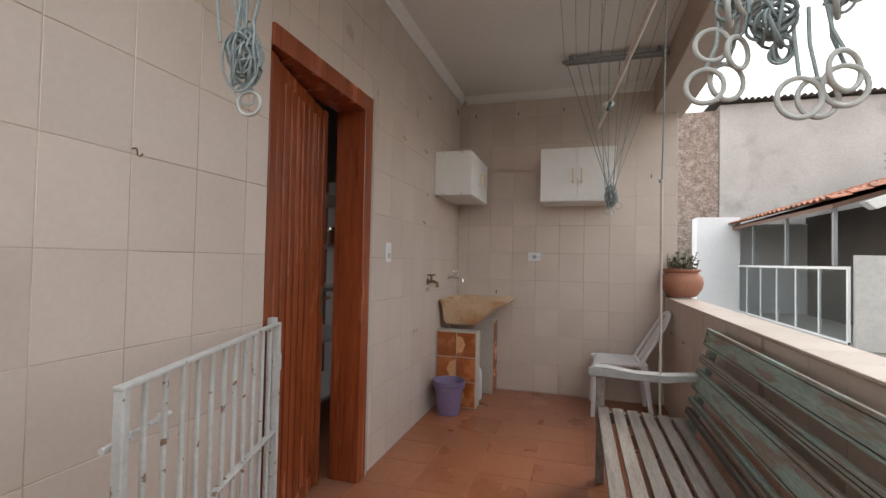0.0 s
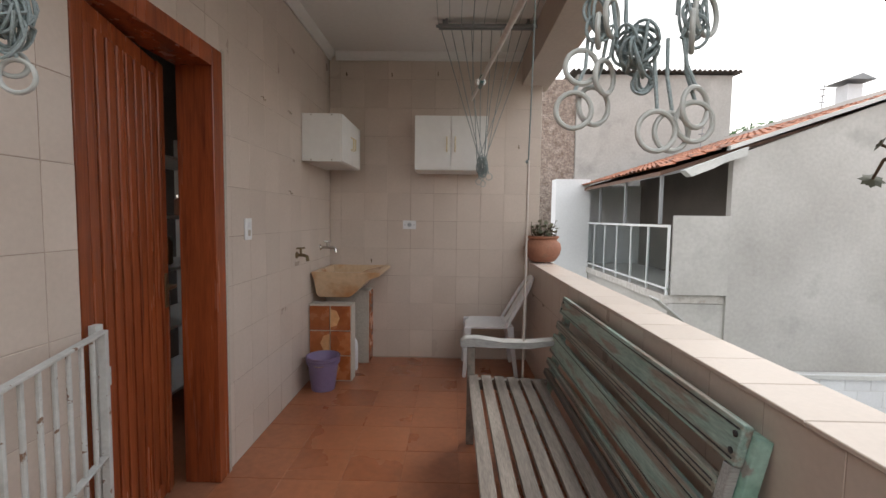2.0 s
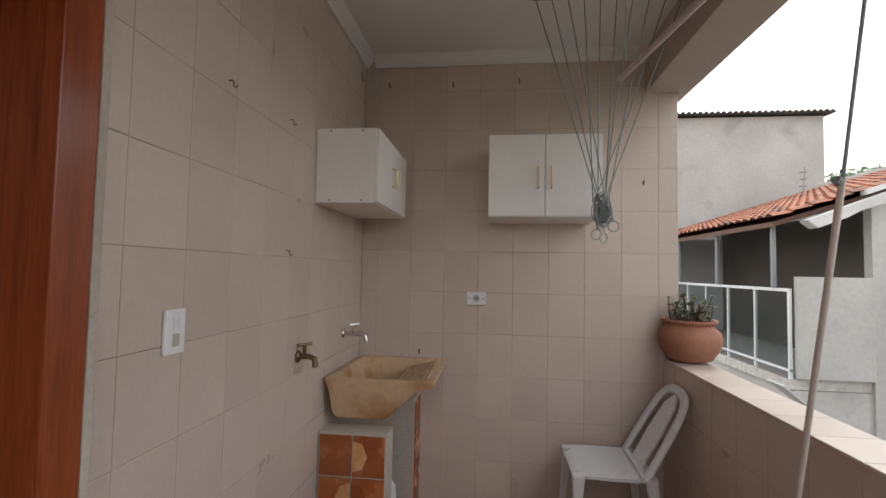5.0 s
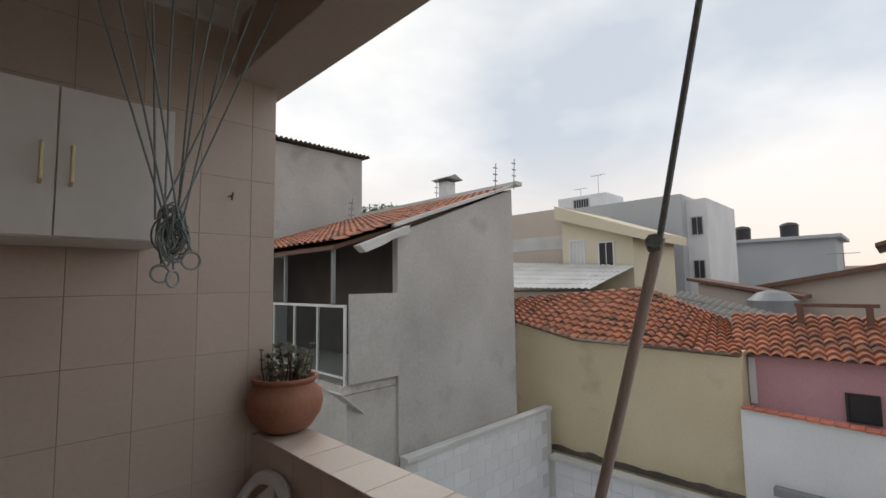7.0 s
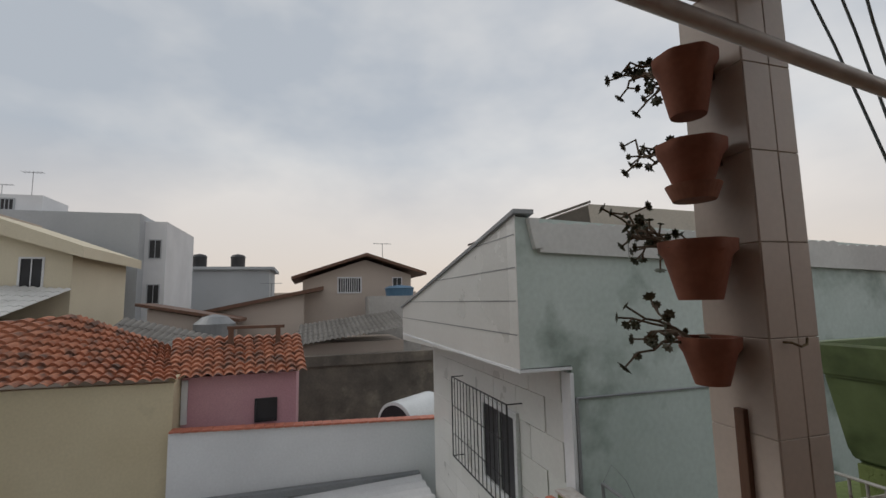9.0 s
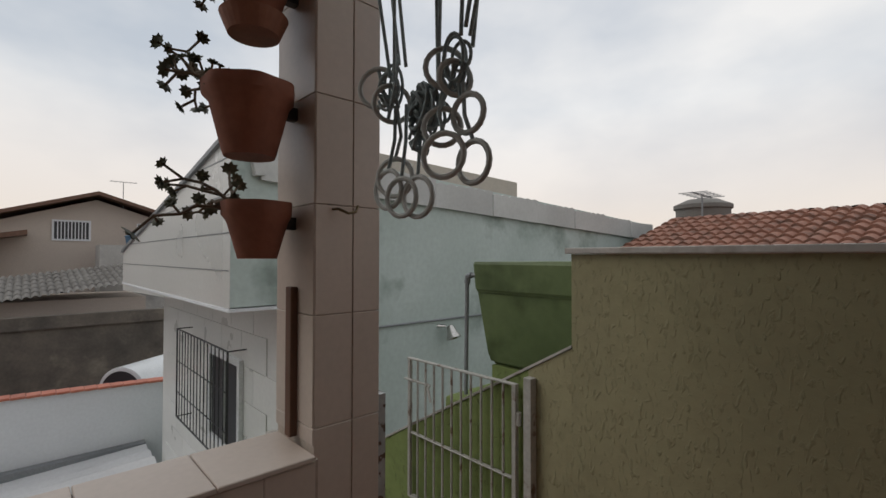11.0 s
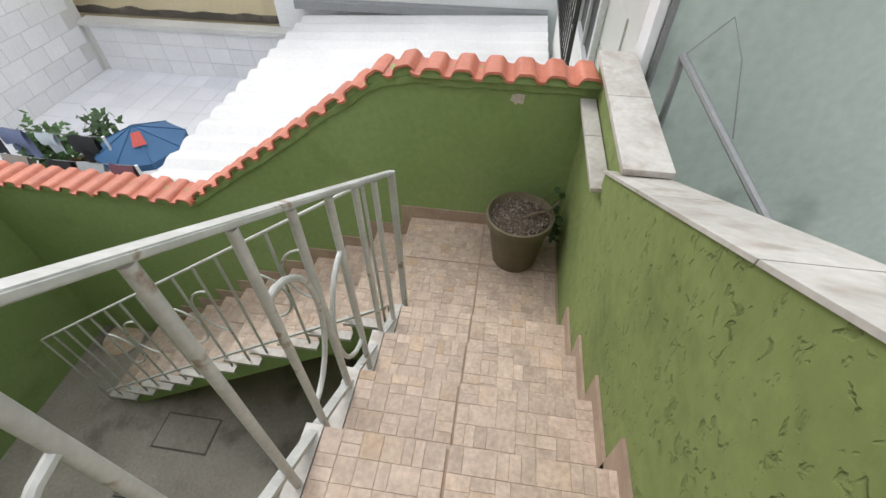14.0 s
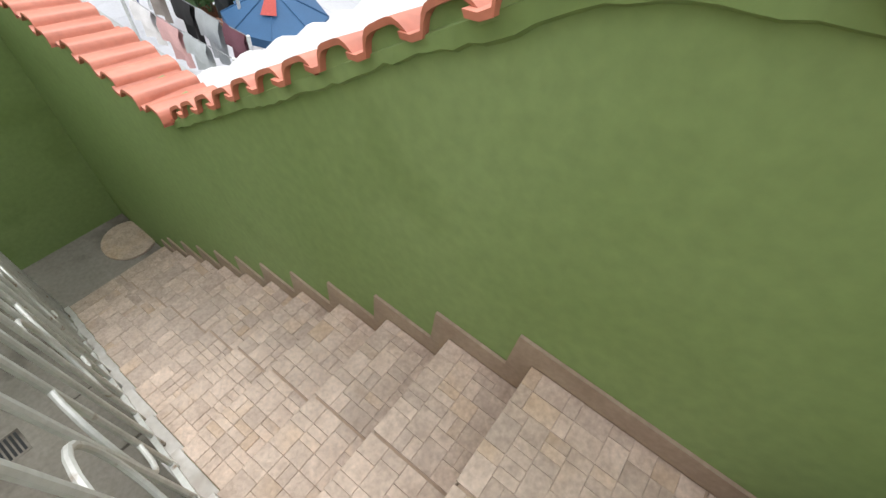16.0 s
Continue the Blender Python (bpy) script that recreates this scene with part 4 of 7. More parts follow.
# ---- stair rails ----
def stair_rail():
    r = thing("stair_railing", "silver painted steel stair railing with scrolls", "railing", (2.25, YR + 0.02, 0), "stair railings")
    y = YR + 0.022
    x0, x1 = 2.31, 4.285

    def top(x):
        return 0.86 - (x - 2.3) * 0.645 if x > 2.3 else 0.86

    def foot(x):
        return max(ZL, ZL + (NOSE - x) * RISE / TREAD) if x > 2.5 else 0.0
    skew = Matrix(((1, 0, 0, 0), (0.004, 1, 0, -0.004 * x1), (0, 0, 1, 0), (0, 0, 0, 1)))
    part("handrail", moved(prism([(x0, top(x0) - 0.009), (x1, top(x1) - 0.009), (x1, top(x1) + 0.009), (x0, top(x0) + 0.009)], "y", y - 0.016, y + 0.016, 0.003), skew), M_RAIL, r)
    part("end_post", box(x1 - 0.008, x1 + 0.02, y - 0.016, y + 0.012, ZL, top(x1) - 0.001, 0.003), M_RAIL, r)
    for i in range(10):
        x = 4.075 - 0.182 * i
        part("baluster", moved(tube([(x, y, foot(x) + 0.01), (x, y, top(x) - 0.012)], 0.0115, 10), skew), M_RAIL, r, smooth=True)
    part("base_rail", moved(prism([(2.5, 0.012), (4.29, foot(4.17) + 0.012), (4.29, foot(4.17) + 0.03), (2.5, 0.03)], "y", y - 0.006, y + 0.022), skew), M_RAIL, r)
    for xm in (2.8, 3.529):
        for sg in (-1, 1):
            xe = xm + sg * 0.182
            zc = top(xe) - 0.45
            pts = [(xe - sg * (0.168 * math.cos(a)), y, zc + 0.235 * math.sin(a)) for a in [math.pi * (q / 14 - 0.5) for q in range(15)]]
            part("scroll", moved(tube(pts, 0.0085, 8), skew), M_RAIL, r, "curved flat bar scroll", True)
    p = structure("post_stair", prism([(2.245, 0.385), (2.3, 0.385), (2.3, 0.43), (2.27, 0.43), (2.27, 0.468), (2.245, 0.468)], "z", 0.0, 0.9), M_PEEL, "peeling grey angle iron post at the stair head", "post")
    structure("rail_short", tube([(2.26, 0.47, 0.87), (2.06, 0.7, 0.87)], 0.011, 8), M_RAIL, "short rusty rail from the post to the pillar", "rail")
    r2 = thing("stair_railing", "silver painted steel railing along the lower flight", "railing", (4.32, Y2, ZL), "stair railings")
    x = 4.262
    y0, y1 = Y2 + 0.02, 3.42

    def top2(yy):
        return -0.475 - (yy - y0) * 0.66

    def foot2(yy):
        return max(ZY, ZL - (yy - Y2) * RISE2 / TREAD2 - 0.08)
    part("handrail", prism([(y0 - 0.08, top2(y0 - 0.08) - 0.007), (y1, top2(y1) - 0.007), (y1, top2(y1) + 0.007), (y0 - 0.08, top2(y0 - 0.08) + 0.007)], "x", x - 0.01, x + 0.01, 0.003), M_RAIL, r2)
    k = 16
    for i in range(0, k + 1):
        yy = y0 + (y1 - y0) * i / k
        part("baluster", tube([(x, yy, foot2(yy) - 0.03), (x, yy, top2(yy) - 0.008)], 0.0085, 8), M_RAIL, r2, smooth=True)
    part("base_rail", prism([(Y2, ZL + 0.005), (3.36, foot2(3.3) + 0.1), (3.36, foot2(3.3) + 0.118), (Y2, ZL + 0.023)], "x", x - 0.008, x + 0.008), M_RAIL, r2)
    for i in (3, 7, 11):
        ym, gap = y0 + (y1 - y0) * i / k, (y1 - y0) / k
        for sg in (-1, 1):
            ye = ym + sg * gap
            zc = top2(ye) - 0.42
            pts = [(x, ye - sg * (gap - 0.012) * math.cos(a), zc + 0.2 * math.sin(a)) for a in [math.pi * (q / 12 - 0.5) for q in range(13)]]
            part("scroll", tube(pts, 0.007, 8), M_RAIL, r2, smooth=True)
    # marble side edges of the flights
    bm = bmesh.new()
    for k in range(1, 8):
        xx = NOSE - (k - 1) * TREAD
        z = ZL + k * RISE
        add_box(bm, xx - TREAD + 0.002, xx + 0.012, YR + 0.001, YR + 0.052, z - 0.024, z + 0.002)
    structure("trim_8", bm, M_SILL, "white marble edging on the open side of the steps", "edging")
    bm = bmesh.new()
    for k in range(1, 12):
        yy = Y2 + (k - 1) * TREAD2
        z = ZL - k * RISE2
        add_box(bm, 4.24, 4.299, yy + 0.0, yy + TREAD2 + 0.02, z - 0.022, z + 0.002)
    structure("trim_9", bm, M_SILL, "white marble edging on the lower steps", "edging")


stair_rail()


# ---- clothes racks, rod and broom handle ----
rng = random.Random(7)


def cord(pts, r, parent, name="cord", mat=M_CORD):
    return part(name, tube(pts, r, 6), mat, parent, smooth=True)


def wad(c, w, h, parent, turns, r=0.0035):
    """A tangle of cord wound round the point c."""
    pts = []
    for k in range(turns):
        ph = rng.uniform(0, 6.28)
        a, b, tl = rng.uniform(0.55, 1) * w, rng.uniform(0.4, 1) * h, rng.uniform(-0.9, 0.9)
        off = Vector((rng.gauss(0, w * 0.2), rng.gauss(0, w * 0.2), rng.gauss(0, h * 0.22)))
        for i in range(18):
            t = 2 * math.pi * i / 18
            p = Vector((a * math.cos(t), 0.35 * w * math.sin(t + ph), b * math.sin(t)))
            pts.append(Vector(c) + off + Matrix.Rotation(tl, 3, "Z") @ p)
    return part("cord_tangle", tube(pts, r * 0.78, 5), M_CORD, parent, smooth=True)


def rack(label, c, bar_x, bar_y, far_y, wad_w, wad_h, rings, turns, knots=()):
    g = thing("clothes_rack", label, "clothes rack", (c[0], c[1], ZC), "pulley clothes racks")
    z = ZC - 0.045
    for yy in (bar_y, far_y):
        b = part("bar", box(bar_x[0], bar_x[1], yy - 0.012, yy + 0.012, z - 0.008, z + 0.008, 0.002), M_METAL, g)
        for x in (bar_x[0] + 0.06, bar_x[1] - 0.06):
            part("bracket", box(x - 0.01, x + 0.01, yy - 0.01, yy + 0.01, z + 0.008, ZC + 0.002), M_METAL, b)
    k = 10
    for i in range(k):
        x = bar_x[0] + 0.02 + (bar_x[1] - bar_x[0] - 0.04) * i / (k - 1)
        cord([(x, min(bar_y, far_y), z - 0.01), (x, max(bar_y, far_y), z - 0.01)], 0.0022, g, "line")
        tip = Vector((c[0] + rng.gauss(0, wad_w * 0.5), c[1] + rng.gauss(0, 0.015), c[2] + wad_h * 0.5))
        if knots:
            kx, kz = knots[min(len(knots) - 1, i * len(knots) // k)]
            tip = Vector((kx + rng.gauss(0, 0.006), c[1] + rng.gauss(0, 0.008), kz + rng.gauss(0, 0.01)))
        mid = Vector((x, bar_y, z - 0.01)).lerp(tip, 0.55) + Vector((rng.gauss(0, 0.006), rng.gauss(0, 0.01), 0))
        cord([(x, bar_y, z - 0.01), mid, tip], 0.003, g)
    wad(c, wad_w, wad_h, g, turns)
    for rx, ry, rz, rr, tl in rings:
        ring = part("ring", tube(ring_points((rx, ry, rz), rr, "y", 18, tl), 0.0042, 8, True), M_RING, g, smooth=True)
        cord([(rx, ry, rz + rr), ((rx + c[0]) / 2 * 0.35 + rx * 0.65, ry, (rz + rr) * 0.4 + (c[2]) * 0.6), (c[0] + (rx - c[0]) * 0.8, c[1], c[2] + 0.02)], 0.003, ring)
    return g


near = [(1.345, 0.9, 1.575, 0.026, 0.1), (1.385, 0.91, 1.563, 0.026, 0.7), (1.335, 0.9, 1.508, 0.028, 0.0), (1.372, 0.92, 1.52, 0.03, 0.4),
        (1.462, 0.89, 1.475, 0.031, 0.1), (1.49, 0.9, 1.476, 0.03, 0.2), (1.52, 0.89, 1.512, 0.031, 0.5), (1.525, 0.9, 1.492, 0.031, 0.1),
        (1.54, 0.91, 1.66, 0.032, 0.6), (1.515, 0.9, 1.63, 0.03, 1.1), (1.39, 0.9, 1.65, 0.028, 0.9), (1.37, 0.9, 1.63, 0.024, 1.2)]
rack("grey clothes rack cords gathered and hung with plastic rings", (1.43, 0.9, 1.6), (1.0, 1.8), 0.9, 3.68, 0.03, 0.038, near, 16,
     [(1.345, 1.69), (1.36, 1.68), (1.415, 1.63), (1.495, 1.68), (1.51, 1.69)])
for spot, wd, hg, tn in (((1.365, 0.9, 1.645), 0.02, 0.04, 4), ((1.515, 0.9, 1.655), 0.02, 0.05, 5), ((1.44, 0.905, 1.56), 0.018, 0.03, 4)):
    wad(spot, wd, hg, bpy.data.objects["clothes_rack"], tn)
far_rings = [(1.35, 3.8, 1.625, 0.024, 0.1), (1.385, 3.81, 1.61, 0.024, 0.6), (1.43, 3.8, 1.665, 0.026, 0.0), (1.35, 3.8, 1.72, 0.022, 1.0), (1.39, 3.8, 1.74, 0.02, 0.4)]
g = rack("grey clothes rack cords gathered in a dark bundle by the cabinets", (1.375, 3.8, 1.74), (1.02, 1.75), 3.72, 3.66, 0.042, 0.085, far_rings, 24)
west_rings = [(0.42, 0.92, 1.56, 0.027, 0.2), (0.4, 0.93, 1.585, 0.022, 0.8)]
rack("grey clothes rack cords tied in a bundle by the tiled wall", (0.405, 0.92, 1.67), (0.1, 0.72), 0.9, 1.3, 0.042, 0.065, west_rings, 20)


def drying_rod():
    r = thing("drying_rod", "steel drying rod hung from cords with a green clip", "drying rod", (1.3, 1.4, 1.8))
    a, b = Vector((1.306, 0.879, 1.783)), Vector((1.25, 3.0, 2.055))
    part("rod", tube([a, b], 0.0085, 12), M_ROD, r, smooth=True)
    d = (b - a).normalized()
    tip = b
    b = a + d * 1.42
    s = d.cross(Vector((0, 0, 1))).normalized()
    for sg in (-1, 1):
        pts = [b - d * 0.05 + Vector((0, 0, 0.01 * sg)), b - d * 0.01 + Vector((0, 0, 0.016 * sg)), b + d * 0.03 + Vector((0, 0, 0.009 * sg)), b + d * 0.07 + Vector((0, 0, 0.02 * sg))]
        part("clip_jaw", tube(pts, 0.009, 8), M_CLIP, r, "dark green plastic clip jaw", True)
    part("clip_spring", tube([b + d * 0.03 + Vector((math.cos(t * 1.2) * 0.014, 0, math.sin(t * 1.2) * 0.014)) + s * (t * 0.0012 - 0.015) for t in range(26)], 0.0018, 5), M_CHROME, r)
    cord([a + Vector((0, 0, 0.008)), (1.32, 0.9, ZC - 0.05)], 0.0028, r)
    cord([tip + Vector((0, 0, 0.008)) - d * 0.05, (1.26, 2.97, ZC)], 0.0018, r)


drying_rod()
p = thing("broom_handle", "worn wooden pole leaning beside the bench, tied with cord", "pole", (1.6, 2.955, 0))
part("pole", tube([(1.6, 2.95, 0.0), (1.525, 2.48, 1.63)], 0.0065, 12), M_BROOM, p, smooth=True)
part("tip_knot", tube([(1.526, 2.486, 1.62), (1.514, 2.482, 1.626)], 0.009, 8), M_CORD, p)
part("cord", tube([(1.525, 2.48, 1.628), (1.52, 2.41, 1.95), (1.51, 2.28, ZC)], 0.0035, 6), M_CORD, p)


# ---- plants ----
def rosette(bm, c, r, d):
    """A small rosette of fleshy leaves round the direction d."""
    d = Vector(d).normalized()
    s = d.orthogonal().normalized()
    u = d.cross(s)
    for ring_i, (n, lift, length) in enumerate(((8, 0.25, 1.0), (6, 0.8, 0.7))):
        for k in range(n):
            a = 2 * math.pi * (k + 0.5 * ring_i) / n
            o = (s * math.cos(a) + u * math.sin(a))
            tip = Vector(c) + (o + d * lift).normalized() * r * length
            w = o.cross(d).normalized() * r * 0.3
            mid = Vector(c).lerp(tip, 0.6)
            v = [bm.verts.new(q) for q in (Vector(c), mid + w, tip, mid - w, mid + d * r * 0.12)]
            for t in ((0, 1, 4), (1, 2, 4), (2, 3, 4), (3, 0, 4), (0, 3, 2, 1)):
                bm.faces.new([v[i] for i in t])


def succulent(parent, c, n, reach, spread, seed, lean=(1, 0.4)):
    q = random.Random(seed)
    stems, leaves = bmesh.new(), bmesh.new()
    for k in range(n):
        ang = math.atan2(lean[1], lean[0]) + q.gauss(0, spread)
        L = reach * q.uniform(0.55, 1.05)
        h = q.uniform(-0.35, 0.5)
        p0 = Vector((c[0] + q.uniform(-0.05, 0.05), c[1] + q.uniform(-0.05, 0.05), c[2] - 0.01))
        pts = [p0]
        for i in range(1, 7):
            f = i / 6
            pts.append(p0 + Vector((math.cos(ang) * L * f, math.sin(ang) * L * f, 0.05 * math.sin(f * 2.2) + h * L * f * f)) + Vector((q.gauss(0, 0.007), q.gauss(0, 0.007), q.gauss(0, 0.007))))
        tube(pts, 0.005, 6, bm=stems, taper=0.6)
        rosette(leaves, pts[-1], q.uniform(0.016, 0.026), pts[-1] - pts[-2])
        for i in (3, 4, 5):
            if q.random() < 0.75:
                side = pts[i] + Vector((q.gauss(0, 0.022), q.gauss(0, 0.022), q.uniform(-0.02, 0.035)))
                tube([pts[i], side], 0.003, 5, bm=stems)
                rosette(leaves, side, q.uniform(0.012, 0.021), side - pts[i])
    part("stem", stems, M_STEM, parent, smooth=True)
    part("leaves", leaves, M_ROSETTE, parent, "dark fleshy rosettes on bare stems")


def pillar_pot(x, rim_z, r, h, seed, n, tray):
    y = PY1 + r + 0.012
    t = thing("wall_planter", "terracotta planter on the pillar with leggy succulent" + (" and a clay saucer" if tray else ""), "planter", (x, PY1, rim_z - h), "planters on the pillar")
    prof = [(r * 0.55, -h), (r * 0.58, -h + 0.008), (r * 0.86, -0.045), (r * 0.98, -0.03), (r, 0.0), (r * 0.9, 0.0), (r * 0.8, -0.04), (r * 0.78, -0.05)]
    part("pot", lathe((x, y, rim_z), prof, 36, wave=lambda a, z: 0.035 * math.sin(7 * a) if z > -0.035 else 0), M_DARKCLAY, t, smooth=True)
    part("soil", lathe((x, y, rim_z - 0.05), [(r * 0.78, 0), (r * 0.6, 0.012), (0.01, 0.016)], 20), M_SOIL, t)
    part("bracket", box(x - 0.012, x + 0.012, PY1 + 0.001, y - r * 0.6, rim_z - 0.06, rim_z - 0.03), M_BLACK, t)
    if tray:
        part("saucer", lathe((x, y, rim_z - h - 0.012), [(r * 0.62, -0.03), (r * 0.82, 0.014), (r * 0.76, 0.014), (r * 0.6, -0.001)], 30), M_CLAY, t)
    succulent(t, (x, y, rim_z - 0.03), n, 0.255, 0.5, seed, (1, 0.3))


pillar_pot(1.985, 2.325, 0.088, 0.18, 3, 9, False)
pillar_pot(1.985, 2.06, 0.092, 0.125, 11, 7, True)
pillar_pot(1.985, 1.775, 0.1, 0.165, 5, 14, False)
pillar_pot(1.99, 1.508, 0.078, 0.13, 23, 7, False)
h = thing("wall_hook", "rusty screw hook on the tiled pillar", "hook", (PX0, 0.77, 1.49), "wall hooks")
part("hook", tube([(PX0, 0.8, 1.495), (PX0 - 0.02, 0.795, 1.495), (PX0 - 0.03, 0.775, 1.485), (PX0 - 0.03, 0.755, 1.49), (PX0 - 0.025, 0.745, 1.505)], 0.0035, 6), M_BRASS, h)
w = thing("wood_strip", "dark weathered wooden strip fixed to the pillar", "strip", (1.98, PY1, 0.95))
part("strip", box(1.965, 1.995, PY1 + 0.001, PY1 + 0.02, 0.952, 1.31, 0.003), M_DARKWOOD, w)


def clay_urn():
    u = thing("clay_pot", "round terracotta pot with succulents on the parapet", "plant pot", (1.99, 4.29, 0.95))
    prof = [(0.105, 0), (0.125, 0.01), (0.168, 0.07), (0.182, 0.125), (0.172, 0.175), (0.14, 0.205), (0.135, 0.215), (0.158, 0.235), (0.158, 0.248), (0.14, 0.246), (0.125, 0.215), (0.12, 0.2)]
    prof = [(r * 0.91, z * 0.93) for r, z in prof]
    part("pot", lathe((1.97, 4.285, 0.952), prof, 40), M_CLAY, u, smooth=True)
    part("soil", lathe((1.97, 4.285, 1.138), [(0.109, 0), (0.08, 0.012), (0.01, 0.016)], 20), M_SOIL, u)
    q = random.Random(4)
    stems, leaves = bmesh.new(), bmesh.new()
    for k in range(26):
        a, rr = q.uniform(0, 6.28), q.uniform(0.01, 0.095)
        p = Vector((1.97 + rr * math.cos(a), 4.285 + rr * math.sin(a), 1.14))
        tip = p + Vector((math.cos(a) * q.uniform(0.0, 0.06), math.sin(a) * q.uniform(0.0, 0.06), q.uniform(0.06, 0.19)))
        tube([p, p.lerp(tip, 0.5) + Vector((q.gauss(0, 0.012), q.gauss(0, 0.012), 0)), tip], 0.005, 6, bm=stems, taper=0.5)
        for i in range(3):
            rosette(leaves, p.lerp(tip, 0.45 + 0.27 * i), q.uniform(0.014, 0.026), (q.gauss(0, 0.5), q.gauss(0, 0.5), 1))
    part("stem", stems, M_STEM, u, smooth=True)
    part("leaves", leaves, M_URNLEAF, u, "grey-green pointed succulent leaves")


clay_urn()


def landing_pot():
    u = thing("flower_pot", "dark green-brown pot of gravel with a straggling weed", "plant pot", (4.74, -0.08, ZL))
    prof = [(0.115, 0), (0.125, 0.01), (0.168, 0.3), (0.185, 0.31), (0.187, 0.36), (0.176, 0.364), (0.166, 0.34), (0.16, 0.325)]
    part("pot", lathe((4.74, -0.08, ZL), prof, 36), surf("dirty_brown_pot", (0.1, 0.085, 0.05), (0.15, 0.125, 0.075), 0.7, big=6, fine=40), u, smooth=True)
    part("soil", lathe((4.74, -0.08, ZL + 0.325), [(0.16, 0), (0.12, 0.012), (0.01, 0.018)], 24), M_SOIL, u)
    q = random.Random(9)
    bm = bmesh.new()
    for k in range(640):
        a, rr = q.uniform(0, 6.28), 0.155 * math.sqrt(q.random())
        s = q.uniform(0.004, 0.0085)
        m = Matrix.Translation((4.74 + rr * math.cos(a), -0.08 + rr * math.sin(a), ZL + 0.338 + q.uniform(0, 0.006))) @ Euler((q.random() * 3, q.random() * 3, 0)).to_matrix().to_4x4() @ Matrix.Diagonal((s, s * 0.8, s * 0.6, 1))
        bmesh.ops.create_icosphere(bm, subdivisions=1, radius=1, matrix=m)
    tagged(part("gravel", bm, M_GRAVEL, u, "grey-brown pebbles"), kind="stuff")
    stems, leaves = bmesh.new(), bmesh.new()
    for tip, n in (((4.86, -0.3, ZL + 0.42), 3), ((4.8, -0.28, ZL + 0.16), 9), ((4.72, -0.27, ZL + 0.2), 6)):
        pts = arc((4.77, -0.16, ZL + 0.34), tip, (0, 0, 0.07), 6)
        tube(pts, 0.004, 6, bm=stems, taper=0.4)
        for i in range(n):
            c = pts[-1 - i % 3] + Vector((q.gauss(0, 0.018), q.gauss(0, 0.012), q.gauss(0, 0.018)))
            rosette(leaves, c, 0.022, (q.gauss(0, 1), q.gauss(0, 1), 0.6))
    branch = smoothed([(4.72, -0.1, ZL + 0.345), (4.74, -0.16, ZL + 0.372), (4.76, -0.22, ZL + 0.375), (4.79, -0.265, ZL + 0.405), (4.85, -0.3, ZL + 0.41)], 4)
    tube(branch, 0.0085, 8, bm=stems, taper=0.45)
    tube([branch[8], branch[8] + Vector((-0.06, -0.03, 0.012)), branch[8] + Vector((-0.1, -0.02, 0.004))], 0.005, 6, bm=stems, taper=0.5)
    for i in range(34):
        c = Vector((4.79 + q.gauss(0, 0.035), -0.275 + q.gauss(0, 0.02), ZL + 0.24 + q.gauss(0, 0.055)))
        rosette(leaves, c, q.uniform(0.012, 0.024), (q.gauss(0, 1), q.gauss(0, 1), 0.6))
    part("stem", stems, M_STEM, u)
    part("leaves", leaves, M_LEAF, u, "small green weed leaves")


landing_pot()

# ---- tank, pipes and fittings beside the stair ----
t = thing("water_trough", "large mossy green fibreglass trough with a thick rim", "trough", (2.36, -1.04, 0.74))
bm = bmesh.new()
rows = []
for z, f in ((0.74, 0.8), (0.78, 0.84), (1.19, 0.955), (1.19, 0.93), (0.8, 0.78)):
    rows.append([bm.verts.new((2.36 + a * 0.48 * f, -1.04 + b * 0.36 * f, z)) for a, b in ((-1, -1), (1, -1), (1, 1), (-1, 1))])
for a, b in zip(rows, rows[1:]):
    for i in range(4):
        bm.faces.new((a[i], a[(i + 1) % 4], b[(i + 1) % 4], b[i]))
bm.faces.new(rows[0][::-1])
bm.faces.new(rows[-1])
bmesh.ops.bevel(bm, geom=list(bm.edges), offset=0.02, segments=3, affect="EDGES")
part("shell", bm, M_MOULDGREEN, t, smooth=True)
bm = bmesh.new()
rows = []
for z, f in ((1.165, 0.955), (1.19, 1.0), (1.34, 1.025), (1.355, 1.01), (1.35, 0.965), (1.19, 0.925), (1.165, 0.955)):
    rows.append([bm.verts.new((2.36 + a * 0.48 * f, -1.04 + b * 0.36 * f, z)) for a, b in ((-1, -0.88), (-0.9, -1), (0.9, -1), (1, -0.88), (1, 0.88), (0.9, 1), (-0.9, 1), (-1, 0.88))])
for a, b in zip(rows, rows[1:]):
    for i in range(8):
        bm.faces.new((a[i], a[(i + 1) % 8], b[(i + 1) % 8], b[i]))
bmesh.ops.remove_doubles(bm, verts=bm.verts, dist=0.0005)
part("rim", bm, M_MOULDGREEN, t, "thick rounded rim")
structure("wall_plinth", box(1.6, 2.72, -1.5, -0.74, ZY, 0.737), M_GREENOLD, "mossy green masonry plinth under the trough")
structure("wall_plinth_low", box(1.7, 2.98, -1.1, YS - 0.25, ZY, 0.53, 0.03), M_GREENOLD, "low mossy masonry block behind the stair wall")
p = thing("water_pipe", "grey metal water pipe with an elbow", "pipe", (2.9, -0.7, 0.53))
part("pipe", tube([(2.8, -0.72, 1.27), (2.86, -0.7, 1.27), (2.885, -0.7, 1.26), (2.89, -0.7, 1.235), (2.9, -0.7, 0.53)], 0.013, 10), M_METAL, p, smooth=True)
part("elbow", tube([(2.85, -0.7, 1.272), (2.882, -0.7, 1.265), (2.89, -0.7, 1.22)], 0.019, 10), M_METAL, p, smooth=True)
